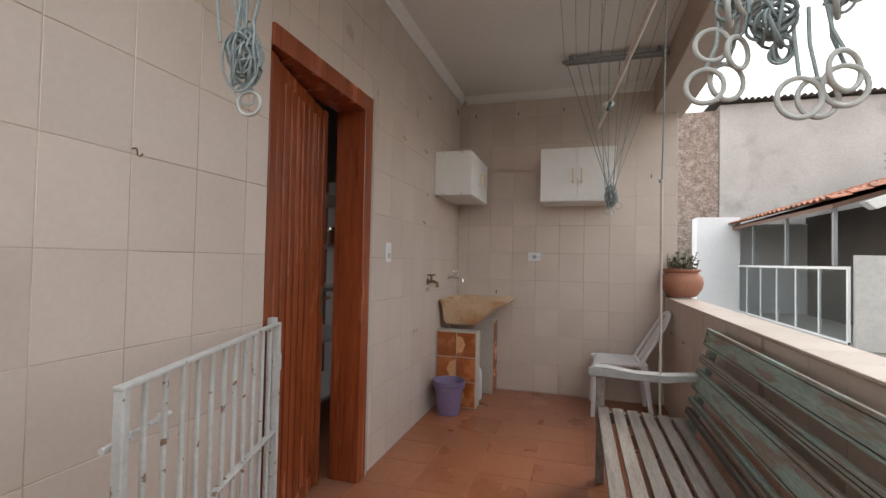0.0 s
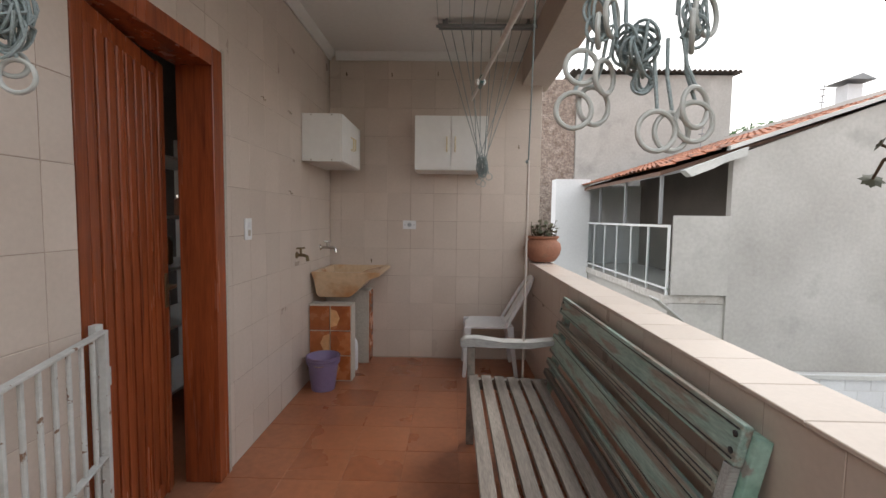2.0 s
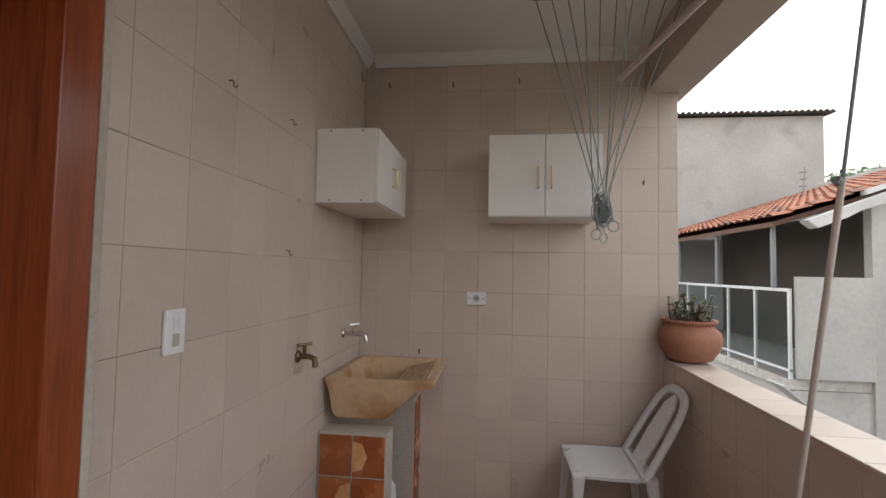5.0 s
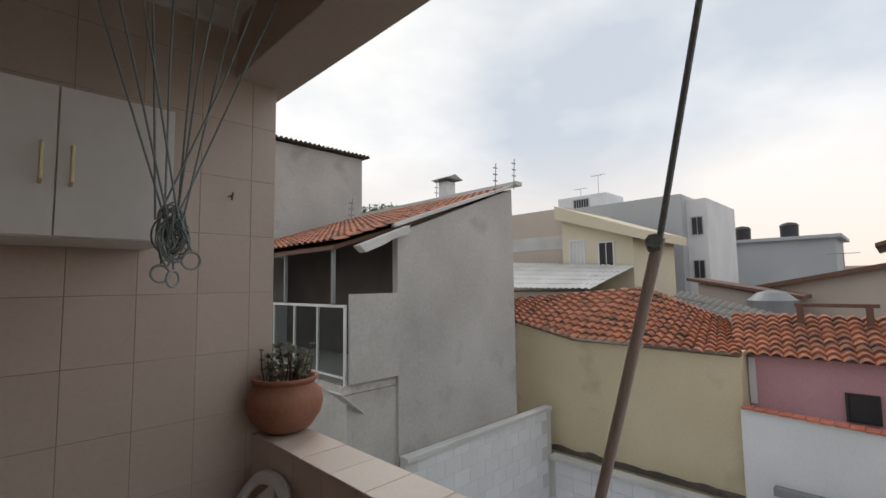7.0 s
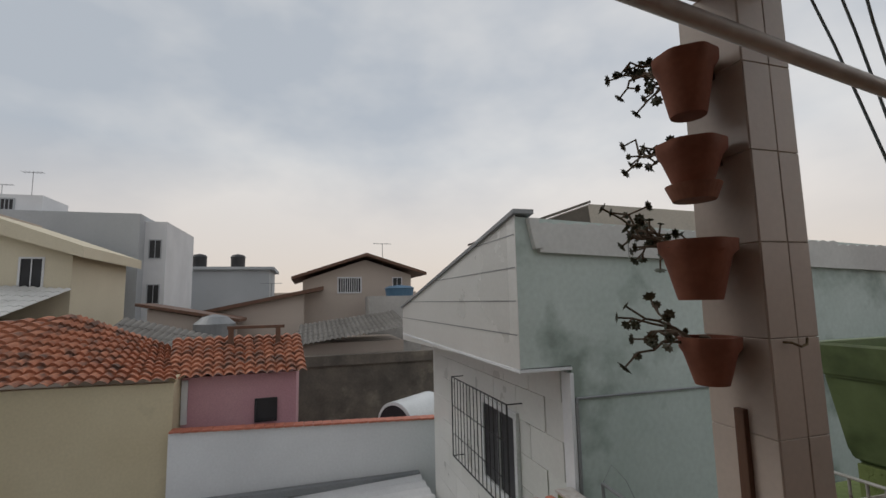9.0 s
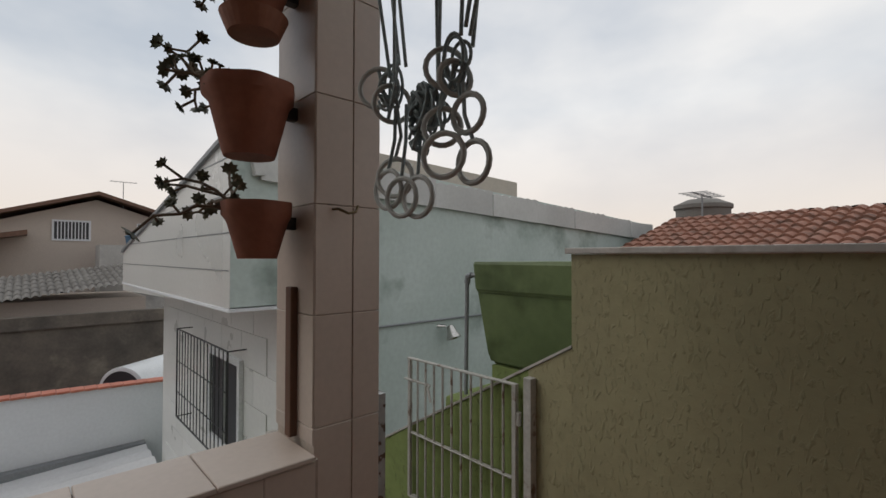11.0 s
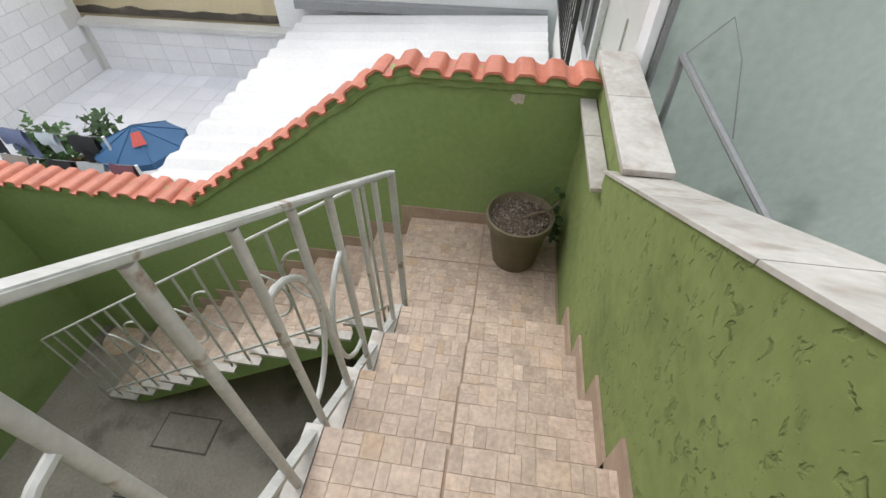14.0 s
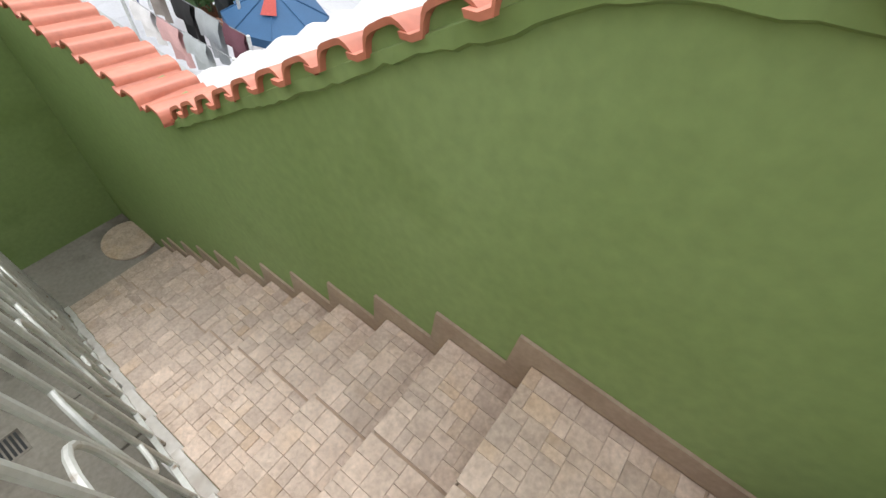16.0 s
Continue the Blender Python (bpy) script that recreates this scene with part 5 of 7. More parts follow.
p = thing("outdoor_lamp", "chrome bell shaped outdoor lamp on the blue wall", "lamp", (5.15, -2.6, 0.5))
part("arm", tube([(5.15, -2.5, 0.52), (5.05, -2.56, 0.52)], 0.02, 8), M_CHROME, p)
part("shade", moved(lathe((0, 0, 0), [(0.03, 0.1), (0.05, 0.07), (0.065, 0.0), (0.1, -0.07), (0.09, -0.07), (0.05, 0.0)], 24), Matrix.Translation((4.98, -2.6, 0.44)) @ Matrix.Rotation(radians(25), 4, "Y")), M_CHROME, p, smooth=True)
p = thing("pipe_stand", "old metal pipe bracket standing behind the coping", "pipe", (4.75, -0.7, -0.6))
part("upright", tube([(4.72, -0.62, -0.7), (4.74, -0.6, -0.08)], 0.015, 8), M_METAL, p)
part("arm", tube([(4.74, -0.6, -0.08), (4.42, -0.655, -0.14), (4.1, -0.72, -0.21), (3.9, -0.76, -0.25)], 0.015, 8), M_METAL, p)
part("wire", tube([(4.74, -0.6, -0.08), (4.8, -0.75, 0.05), (4.6, -0.75, -0.02), (4.45, -0.78, -0.25)], 0.003, 5), M_METAL, p)

# ---- ridge tiles on the east wall ----
def ridge_tile_mesh(w, depth):
    """One curved clay tile laid across the wall, crest along x, width along y."""
    bm = bmesh.new()
    n = 14
    up, dn = [], []
    for i in range(n + 1):
        f = i / n
        u = (f - 0.5) * w
        c = (f - 0.36) / 0.34
        zz = 0.006 + (0.038 * max(0.0, 1 - abs(c) ** 5) if abs(c) < 1 else 0.0) + 0.012 * max(0.0, (f - 0.86) / 0.14)
        up.append((u, zz))
        dn.append((u, zz - 0.013))
    for s0, s1, k0, k1 in ((-depth / 2, depth / 2, 1.0, 0.97),):
        A = [bm.verts.new((s0, u * k0, z * k0)) for u, z in up]
        B = [bm.verts.new((s1, u * k1, z * k1)) for u, z in up]
        C = [bm.verts.new((s0, u * k0, z * k0)) for u, z in dn]
        D = [bm.verts.new((s1, u * k1, z * k1)) for u, z in dn]
        for i in range(n):
            bm.faces.new((A[i], A[i + 1], B[i + 1], B[i]))
            bm.faces.new((C[i + 1], C[i], D[i], D[i + 1]))
            bm.faces.new((A[i + 1], A[i], C[i], C[i + 1]))
            bm.faces.new((B[i], B[i + 1], D[i + 1], D[i]))
    return mesh_of("ridge_tile", bm, M_RIDGE, True)


def wall_tiles():
    me = ridge_tile_mesh(0.168, 0.27)
    spots = []
    y = -0.3
    while y < 4.15:
        if y < 0.56:
            z, tilt = -0.368, 0
        elif y < 0.72:
            z, tilt = -0.385, -14
        elif y < 2.2:
            z, tilt = -0.395 - (y - 0.7) * 0.7, -35
        else:
            z, tilt = -1.43, 0
        spots.append(pose(XE + (0.085 if tilt == 0 else 0.11) + rng.gauss(0, 0.004), y, z + (0.004 if tilt == 0 else 0.006), tilt + rng.gauss(0, 1.2), 7, rng.gauss(0, 1.5)))
        y += 0.152 * (math.cos(radians(tilt)) if tilt else 1)
    pieces("ridge_tile", me, wall_east, spots)
    fill = bmesh.new()
    prof = [(-0.078, -0.012), (-0.078, -0.004)] + [((f - 0.5) * 0.168, -0.005 + 0.037 * max(0.0, 1 - abs((f - 0.36) / 0.34) ** 4)) for f in (0.05, 0.1, 0.2, 0.36, 0.52, 0.62, 0.67)] + [(0.075, -0.004), (0.075, -0.012)]
    near_v = [fill.verts.new((-0.118, u, z)) for u, z in prof]
    far_v = [fill.verts.new((0.08, u, z)) for u, z in prof]
    fill.faces.new(near_v)
    fill.faces.new(far_v[::-1])
    for i in range(len(prof)):
        fill.faces.new((near_v[i], near_v[(i + 1) % len(prof)], far_v[(i + 1) % len(prof)], far_v[i]))
    pieces("mortar_fill", mesh_of("mortar_fill", fill, M_GREEN), wall_east, spots)
    # rough mortar bead under the tiles
    bm = bmesh.new()
    q = random.Random(12)
    top = [(-0.32, -0.368), (0.56, -0.37), (0.68, -0.39), (0.8, -0.445), (1.5, -0.94), (2.2, -1.425), (4.15, -1.435)]
    rows = []
    for (ya, za), (yb, zb) in zip(top, top[1:]):
        n = max(2, int(math.hypot(yb - ya, zb - za) / 0.03))
        for i in range(n):
            f = i / n
            yy, zz = ya + (yb - ya) * f, za + (zb - za) * f
            o = 0.014 + 0.007 * noise.noise(Vector((yy * 9, 0, 3))) + q.uniform(0, 0.002)
            low = 0.045 + 0.02 * noise.noise(Vector((yy * 5, 2, 0))) + q.uniform(-0.006, 0.006)
            rows.append([bm.verts.new(v) for v in ((XE + 0.01, yy, zz + 0.004), (XE - o, yy, zz + 0.0), (XE - o, yy, zz - low * 0.8), (XE + 0.001, yy, zz - low))])
    for a, b in zip(rows, rows[1:]):
        for i in range(3):
            bm.faces.new((a[i], a[i + 1], b[i + 1], b[i]))
    part("mortar_bead", bm, M_GREEN, wall_east, "rough mossy mortar bead under the tiles")


wall_tiles()
part("patch", prism([(-0.03, -0.432), (0.012, -0.427), (0.036, -0.438), (0.042, -0.466), (0.027, -0.472), (0.014, -0.49), (0.004, -0.478), (-0.024, -0.483)], "x", XE - 0.0035, XE - 0.001), M_MORTAR, wall_east, "grey patch of bare mortar")
m = thing("manhole_cover", "square concrete manhole cover in the yard floor", "manhole cover", (4.08, 2.58, ZY))
part("frame", box(3.92, 4.24, 2.32, 2.84, ZY + 0.001, ZY + 0.006), M_DARKWALL, m)
part("cover", box(3.935, 4.225, 2.335, 2.825, ZY + 0.0065, ZY + 0.012, 0.002), M_CONC, m)
m = thing("floor_drain", "black slotted floor drain grate in the yard", "drain", (3.58, 2.83, ZY))
part("frame", box(3.49, 3.67, 2.74, 2.92, ZY + 0.001, ZY + 0.005), M_CONC, m)
for k in range(6):
    part("bar", box(3.505 + k * 0.027, 3.52 + k * 0.027, 2.755, 2.905, ZY + 0.0052, ZY + 0.009), M_BLACK, m)
m = thing("round_cover", "round brown stone cover at the yard corner", "cover", (4.95, 3.9, ZY))
part("disc", lathe((4.9, 3.75, ZY), [(0.2, 0.001), (0.2, 0.02), (0.18, 0.028)], 30), M_STONE, m)


# ---- neighbouring houses ----
def tiled_roof(corners, rows, cols, material, wave=0.05, step=0.03):
    """A tiled slope on four corners (eave a, eave b, top b, top a): barrel waves across, courses stepping up."""
    a, b, c, d = [Vector(p) for p in corners]
    nrm = (b - a).cross(d - a).normalized()
    if nrm.z < 0:
        nrm = -nrm
    bm = bmesh.new()
    grid = []
    sub = 6
    for r in range(rows):
        for edge in (0, 1):
            v = (r + edge) / rows
            row = []
            for i in range(cols * sub + 1):
                u = i / (cols * sub)
                p = a.lerp(b, u).lerp(d.lerp(c, u), v)
                h = wave * abs(math.sin(math.pi * i / sub)) + (step if edge == 0 else 0)
                h += 0.012 * noise.noise(Vector((p.x * 3, p.y * 3, r * 1.7)))
                row.append(bm.verts.new(p + nrm * h))
            grid.append(row)
    for q, s in zip(grid, grid[1:]):
        for i in range(cols * sub):
            bm.faces.new((q[i], q[i + 1], s[i + 1], s[i]))
    return bm


def window_on(parent, axis, s, a0, a1, z0, z1, frame_mat, out, bars=0, pane=M_BLACK, label="", depth=0.05):
    """A window with frame and pane on a wall face: s is the face, a0..a1 the run, out the outward sign."""
    def bx(u0, u1, w0, w1, d0, d1, bev=0.0):
        lo, hi = sorted((s + out * d0, s + out * d1))
        return box(lo, hi, u0, u1, w0, w1, bev) if axis == "x" else box(u0, u1, lo, hi, w0, w1, bev)
    win = part("window", bx(a0, a1, z0, z1, 0.004, 0.012), pane, parent, label)
    t = min(0.08, (a1 - a0) * 0.1)
    for u0, u1, w0, w1 in ((a0 - t, a1 + t, z1, z1 + t), (a0 - t, a1 + t, z0 - t, z0), (a0 - t, a0, z0, z1), (a1, a1 + t, z0, z1)):
        part("frame", bx(u0, u1, w0, w1, 0.003, depth), frame_mat, win)
    for k in range(bars):
        u = a0 + (a1 - a0) * (k + 1) / (bars + 1)
        part("bar", bx(u - t * 0.25, u + t * 0.25, z0, z1, 0.014, depth * 0.8), frame_mat, win)
    return win


# blue house with the sided upper storey, beside the stair
h = thing("neighbour_house", "pale blue rendered house with sided upper storey", "house", (8, -3, -4.3), "neighbouring houses")
part("wall", box(5.33, 10.5, -9.0, -0.6, -4.3, 0.9), M_BLUE, h)
part("sided_wall", box(5.331, 10.5, -0.598, -0.58, -4.3, 0.85), M_SIDING, h)
part("side_wall", prism([(-0.585, -4.3), (-0.585, 0.93), (-0.012, 0.93), (-0.012, 2.46), (-9.0, 2.1), (-9.0, -4.3)], "x", 5.14, 5.329), M_BLUE, h, "pale blue rendered side wall")
gable = [(5.335, 0.92), (10.9, 0.78), (10.9, 1.43), (10.72, 1.53), (5.335, 2.455)]
part("gable_face", prism([(5.13, 0.925), (5.334, 0.92), (5.334, 2.455), (5.13, 2.49)], "y", -0.011, -0.006), M_SIDING, h)
part("gable", prism(gable, "y", -0.58, -0.006), M_SIDING, h, "glossy pale siding of the upper storey")
for k in range(1, 5):
    z = 0.92 + k * 0.34
    xe = min(10.85, 5.12 + (2.49 - z) / 0.1714)
    part("joint", box(5.16, xe, -0.005, -0.002, z - 0.007, z + 0.004), M_METAL, h)
part("roof_edge", prism([(5.08, 2.485), (10.92, 1.46), (10.92, 1.5), (5.08, 2.53)], "y", -0.2, 0.03), M_METAL, h)
for r in range(13):
    for c in range(7):
        x0, z0 = 5.34 + c * 0.74 + (0.37 if r % 2 else 0), -4.28 + r * 0.4
        if x0 + 0.73 < 10.5 and not (6.2 < x0 < 7.9 and -1.1 < z0 < 0.0):
            part("panel", box(x0, x0 + 0.732, -0.579, -0.566, z0, z0 + 0.392, 0.003), M_SIDING, h)
part("corner_trim", box(5.125, 5.3, -0.6, -0.556, -4.3, 0.855, 0.004), M_WHITEWALL, h)
part("soffit", box(5.12, 10.9, -0.584, 0.005, 0.89, 0.919), M_WHITEWALL, h)
part("cable_duct", tube([(5.125, -0.62, 0.6), (5.125, -9.0, 0.585)], 0.014, 6), M_METAL, h, "thin grey duct along the wall")
part("corner_pipe", tube([(5.12, -0.62, 0.6), (5.12, -0.62, -4.0)], 0.018, 8), M_METAL, h)
part("corner_cap", prism([(-0.13, 2.44), (-0.2, 2.12), (-0.29, 2.13), (-0.25, 2.44)], "x", 5.06, 5.138, 0.006), M_FIBRE, h)
for k in range(8):
    ya, yb = -0.26 - k * 1.08, -0.26 - (k + 1) * 1.08 + 0.008
    line = [(ya + (yb - ya) * i / 36, 2.39 + 0.038 * ya + 0.022 * abs(math.sin(math.pi * i / 6)) + 0.004 * (k % 2)) for i in range(37)]
    part("coping_sheet", prism([(ya, 2.1 + 0.038 * ya)] + line + [(yb, 2.1 + 0.038 * yb - 0.005)], "x", 5.085 - 0.006 * (k % 2), 5.138), M_FIBRE, h)
part("roof_block", prism([(-0.92, 0.95), (-0.92, 2.63), (-1.94, 2.98), (-6.0, 2.9), (-6.0, 0.95)], "x", 6.6, 9.0), M_MORTAR, h, "stained beige roof room")
part("block_roof", prism([(-0.9, 2.632), (-1.94, 2.99), (-1.94, 3.03), (-0.9, 2.672)], "x", 6.57, 9.03), M_DARKWALL, h)
part("block_gable", prism([(-0.93, 2.2), (-0.93, 2.61), (-1.9, 2.95), (-2.0, 2.2)], "x", 6.585, 6.599), M_DARKWALL, h)
win = window_on(h, "y", -0.566, 6.45, 7.5, -0.95, 0.1, M_ALU, 1, 1, M_BLACK, "dark window behind a barred grille")
g = part("grille", tube([(6.28, -0.36, 0.32), (8.52, -0.36, 0.32), (8.52, -0.36, -0.97), (6.28, -0.36, -0.97)], 0.012, 6, True), M_BLACK, h, "black barred window grille")
for k in range(1, 15):
    x = 6.28 + 2.24 * k / 15
    part("bar", tube([(x, -0.36, 0.32), (x, -0.36, -0.97)], 0.0075, 6), M_BLACK, g)
for z in (-0.15, -0.6):
    part("bar", tube([(6.28, -0.36, z), (8.52, -0.36, z)], 0.0075, 6), M_BLACK, g)
for x, z in ((6.28, 0.32), (8.52, 0.32), (6.28, -0.97), (8.52, -0.97)):
    part("bracket", tube([(x, -0.36, z), (x, -0.566, z)], 0.009, 6), M_BLACK, g)

# red tiled house to the south
h = thing("neighbour_house", "low house with weathered red tiled roof", "house", (1.5, -8, -4.3), "neighbouring houses")
part("wall", box(-4.0, 4.7, -10.5, -6.0, -4.3, 1.22), M_BLUE, h)
part("roof", tiled_roof([(-4.2, -5.8, 1.23), (4.9, -5.8, 1.23), (4.4, -8.3, 2.15), (-4.2, -8.3, 2.25)], 11, 48, M_ROOFPINK, 0.05, 0.045), M_ROOFPINK, h)
part("back_slope", tiled_roof([(4.9, -10.6, 1.15), (-4.2, -10.6, 1.15), (-4.2, -8.3, 2.25), (4.4, -8.3, 2.15)], 8, 30, M_ROOFPINK), M_ROOFPINK, h)
tk = thing("water_tank", "round grey water tank behind the red roof", "water tank", (4.6, -9.2, 1.6))
part("body", lathe((4.2, -9.3, 1.5), [(0.5, 0), (0.52, 0.9), (0.56, 0.92), (0.56, 1.0), (0.3, 1.12), (0.05, 1.15)], 28), M_GREYROOF, tk, smooth=True)
part("wall_pad", box(3.7, 4.7, -9.8, -8.8, -4.3, 1.5), M_GREYWALL, tk)

# grey house with the balcony, to the north
h = thing("balcony_house", "unpainted grey house with red tiled roof and railed balcony", "house", (8, 11, -4.3), "neighbouring houses")
part("side_wall", prism([(6.62, -4.3), (10.4, -4.3), (10.4, 4.02), (6.62, 2.62)], "y", 9.2, 9.36), M_GREYWALL, h, "rough grey cement side wall")
part("end_wall", box(10.24, 10.4, 9.36, 16.0, -4.3, 4.0), M_GREYWALL, h)
# the balcony's shade is put into this wall's dark colour
part("inner_wall", box(7.6, 7.7, 9.37, 16.0, -1.0, 2.7), M_DARKROOM, h, "balcony back wall toned dark as in shade")
part("north_wall", box(5.5, 10.24, 15.9, 16.0, -4.3, 2.5), M_WHITEWALL, h)
part("ceiling_slab", prism([(5.3, 2.32), (10.2, 3.88), (10.2, 3.8), (5.3, 2.24)], "y", 9.37, 15.89), M_DARKWOOD, h)
part("balcony_slab", box(5.42, 7.55, 9.262, 15.9, -0.32, -0.16), M_SILL, h)
part("lower_wall", box(5.6, 6.62, 9.25, 9.36, -4.3, -0.33), M_GREYWALL, h)
part("lower_front", box(5.5, 5.6, 9.25, 15.9, -4.3, -0.33), M_GREYWALL, h)
part("panel", box(5.52, 6.62, 9.17, 9.24, -0.14, 1.44, 0.006), M_GREYWALL, h, "pale cement board closing the balcony end")
part("roof", tiled_roof([(5.2, 16.0, 2.36), (5.2, 9.17, 2.36), (10.42, 9.17, 4.07), (10.42, 16.0, 4.07)], 18, 30, M_ROOFTILE, 0.05, 0.03), M_ROOFTILE, h)
part("ridge_flashing", box(10.35, 10.6, 9.0, 16.0, 4.1, 4.2), M_FIBRE, h)
part("verge", prism([(6.5, 2.72), (10.5, 4.1), (10.5, 4.17), (6.5, 2.8)], "y", 9.1, 9.24), M_FIBRE, h)
gut = part("gutter", prism([(5.55, 2.3), (6.75, 2.76), (6.72, 2.58), (6.3, 2.46), (6.1, 2.34), (5.7, 2.18)], "y", 8.95, 9.16, 0.01), M_FIBRE, h, "torn white gutter sheet hanging at the eave")
part("chimney", box(11.8, 12.2, 12.9, 13.3, -4.3, 5.1), M_WHITEWALL, h)
part("chimney_cap", prism([(11.6, 5.18), (12.4, 5.18), (12.0, 5.34)], "y", 12.7, 13.5), M_METAL, h)
part("chimney_leg", box(11.95, 12.05, 13.05, 13.15, 5.1, 5.18), M_METAL, h)
x = 5.47
bal = part("balcony_rail", box(x - 0.025, x + 0.025, 9.25, 15.9, 1.2, 1.25), M_ALU, h, "white aluminium balcony railing")
part("bottom_rail", box(x - 0.02, x + 0.02, 9.25, 15.9, -0.05, -0.01), M_ALU, bal)
for k in range(8):
    y = 9.27 + k * 0.94
    part("post", box(x - 0.022, x + 0.022, y - 0.02, y + 0.02, -0.16, 1.2), M_ALU, bal)
    if k < 7:
        pn = part("pane", box(x - 0.004, x + 0.004, y + 0.025, y + 0.915, 0.0, 1.19), M_GLASS, bal)
for k in range(4):
    y = 9.6 + k * 1.9
    part("upper_post", box(5.4, 5.46, y - 0.03, y + 0.03, 1.26, 2.3), M_METAL, h)
db = thing("metal_debris", "bent white metal sheet hanging below the balcony corner", "scrap", (5.6, 9.0, -0.4))
part("sheet", moved(box(-0.5, 0.5, -0.12, 0.12, -0.015, 0.015, 0.004), Matrix.Translation((5.45, 9.15, -0.42)) @ Euler((0.2, 0.55, 0.5)).to_matrix().to_4x4()), M_FIBRE, db)
for k, (px, py) in enumerate(((10.3, 9.05), (7.7, 12.5), (10.4, 12.0), (9.6, 9.1))):
    an = thing("roof_mast", "thin wire mast on the neighbouring roof", "mast", (px, py, 3.0), "roof masts")
    zb = 2.36 + (px - 5.2) * 0.328
    part("mast", tube([(px, py, zb - 0.05), (px + 0.06, py, zb + 0.75)], 0.012, 5), M_METAL, an)
    for j in range(3):
        part("insulator", tube([(px - 0.05, py, zb + 0.3 + j * 0.16), (px + 0.1, py, zb + 0.31 + j * 0.16)], 0.016, 5), M_METAL, an)

# tall rendered building behind it
h = thing("tall_building", "tall grey rendered building with corrugated roof edge", "building", (8, 17, -4.3), "neighbouring houses")
part("wall", box(5.5, 10.9, 16.6, 26, -4.3, 6.45), M_GREYWALL, h)
part("brick_side", box(4.3, 5.49, 16.7, 18, -4.3, 6.3), M_BRICKOLD, h, "bare rubble brickwork")
part("white_wall", box(4.4, 5.48, 14.6, 15.2, -4.3, 2.6), M_WHITEWALL, h)
bm = tiled_roof([(5.2, 16.35, 6.48), (11.1, 16.35, 6.48), (11.1, 26, 6.95), (5.2, 26, 6.95)], 1, 34, M_GREYROOF, 0.1, 0.0)
part("roof", bm, M_GREYROOF, h, "dark corrugated roof sheets")
bm = bmesh.new()
q = random.Random(2)
tree = thing("tree", "leafy green tree beyond the roofs", "tree", (16, 22, -4.3))
part("trunk", tube([(16, 22, -4.3), (16.2, 22.1, 1), (16, 22, 5)], 0.22, 8, taper=0.4), M_STEM, tree)
for k in range(8):
    a = k * 0.8
    part("limb", tube([(16.1, 22, 2.5 + k * 0.3), (16 + 1.5 * math.cos(a), 22 + 1.5 * math.sin(a), 4.2 + k * 0.25)], 0.07, 6, taper=0.4), M_STEM, tree)
for k in range(5600):
    o = Vector((q.gauss(0, 1), q.gauss(0, 1), q.gauss(0, 1)))
    c = Vector((16, 22, 4.8)) + Vector((o.x * 1.05, o.y * 1.05, o.z * 0.7))
    if o.length > 1.75 + 0.5 * noise.noise(c * 1.2) or noise.noise(c * 0.9) < -0.3:
        continue
    d = Vector((q.gauss(0, 1), q.gauss(0, 1), q.gauss(0, 1))).normalized() * q.uniform(0.12, 0.22)
    s = d.orthogonal().normalized() * d.length * 0.45
    bm.faces.new([bm.verts.new(v) for v in (c - d, c + s, c + d, c - s)])
tagged(part("crown", bm, M_LEAF, tree), kind="stuff")

# neighbour's yard to the east: white walls, yellow wall, corrugated roof
structure("wall_neighbour_north", box(6.62, 11.6, 9.0, 9.16, -4.3, -1.72), M_FIBRE, "white painted wall of the neighbouring yard")
structure("trim_10", box(6.625, 11.6, 8.94, 9.168, -1.718, -1.64), M_FIBRE, "white coping on the neighbouring wall", "coping")
structure("wall_neighbour_east", box(11.5, 11.66, 4.3, 9.0, -4.3, -2.95), M_FIBRE, "white tiled wall of the neighbouring yard")
structure("trim_11", box(11.42, 11.74, 4.2, 9.0, -2.948, -2.86), M_FIBRE, "white coping under the yellow wall", "coping")
me = tile_mesh("yard_tile", 0.49, 0.32, 0.006, M_WHITEWALL)
spots = [Matrix.Translation((11.499, 4.6 + c * 0.5, -4.1 + r * 0.33)) @ Euler((radians(90), 0, radians(-90))).to_matrix().to_4x4() for r in range(1, 4) for c in range(9)]
pieces("tile", me, bpy.data.objects["wall_neighbour_east"], spots)
spots = [Matrix.Translation((6.9 + c * 0.5 + (0.25 if r % 2 else 0), 8.999, -4.1 + r * 0.33)) @ Euler((radians(90), 0, 0)).to_matrix().to_4x4() for r in range(1, 8) for c in range(9)]
pieces("tile", me, bpy.data.objects["wall_neighbour_north"], spots)
structure("ground_neighbour", box(5.16, 11.5, -0.5, 9.0, -4.3, -3.904), M_FIBRE, "white tiled floor of the neighbouring yard", "floor")
me = tile_mesh("yard_floor_tile", 0.493, 0.493, 0.006, M_WHITETILE)
pieces("tile", me, bpy.data.objects["ground_neighbour"], [pose(7.25 + i * 0.5, 4.2 + j * 0.5, -3.906) for i in range(9) for j in range(10)])
h = thing("yellow_house", "pale yellow rendered house with old red tiled roof", "house", (14, 7.5, -4.3), "neighbouring houses")
part("wall", prism([(4.7, -4.3), (10.6, -4.3), (10.6, 0.5), (8.5, 0.06), (4.7, 0.0)], "x", 12.0, 12.2), M_YELLOW, h)
bm = bmesh.new()
for k in range(60):
    y = 4.72 + k * 0.097
    add_box(bm, 11.975, 12.001, y, y + 0.097, -2.9, -2.76 + 0.07 * noise.noise(Vector((y * 2.3, 1, 0))))
part("mould_edge", bm, M_DARKWALL, h, "dark mouldy edge along the wall's foot")
part("side_wall", box(12.2, 17, 4.7, 4.85, -4.3, 0.1), M_YELLOW, h)
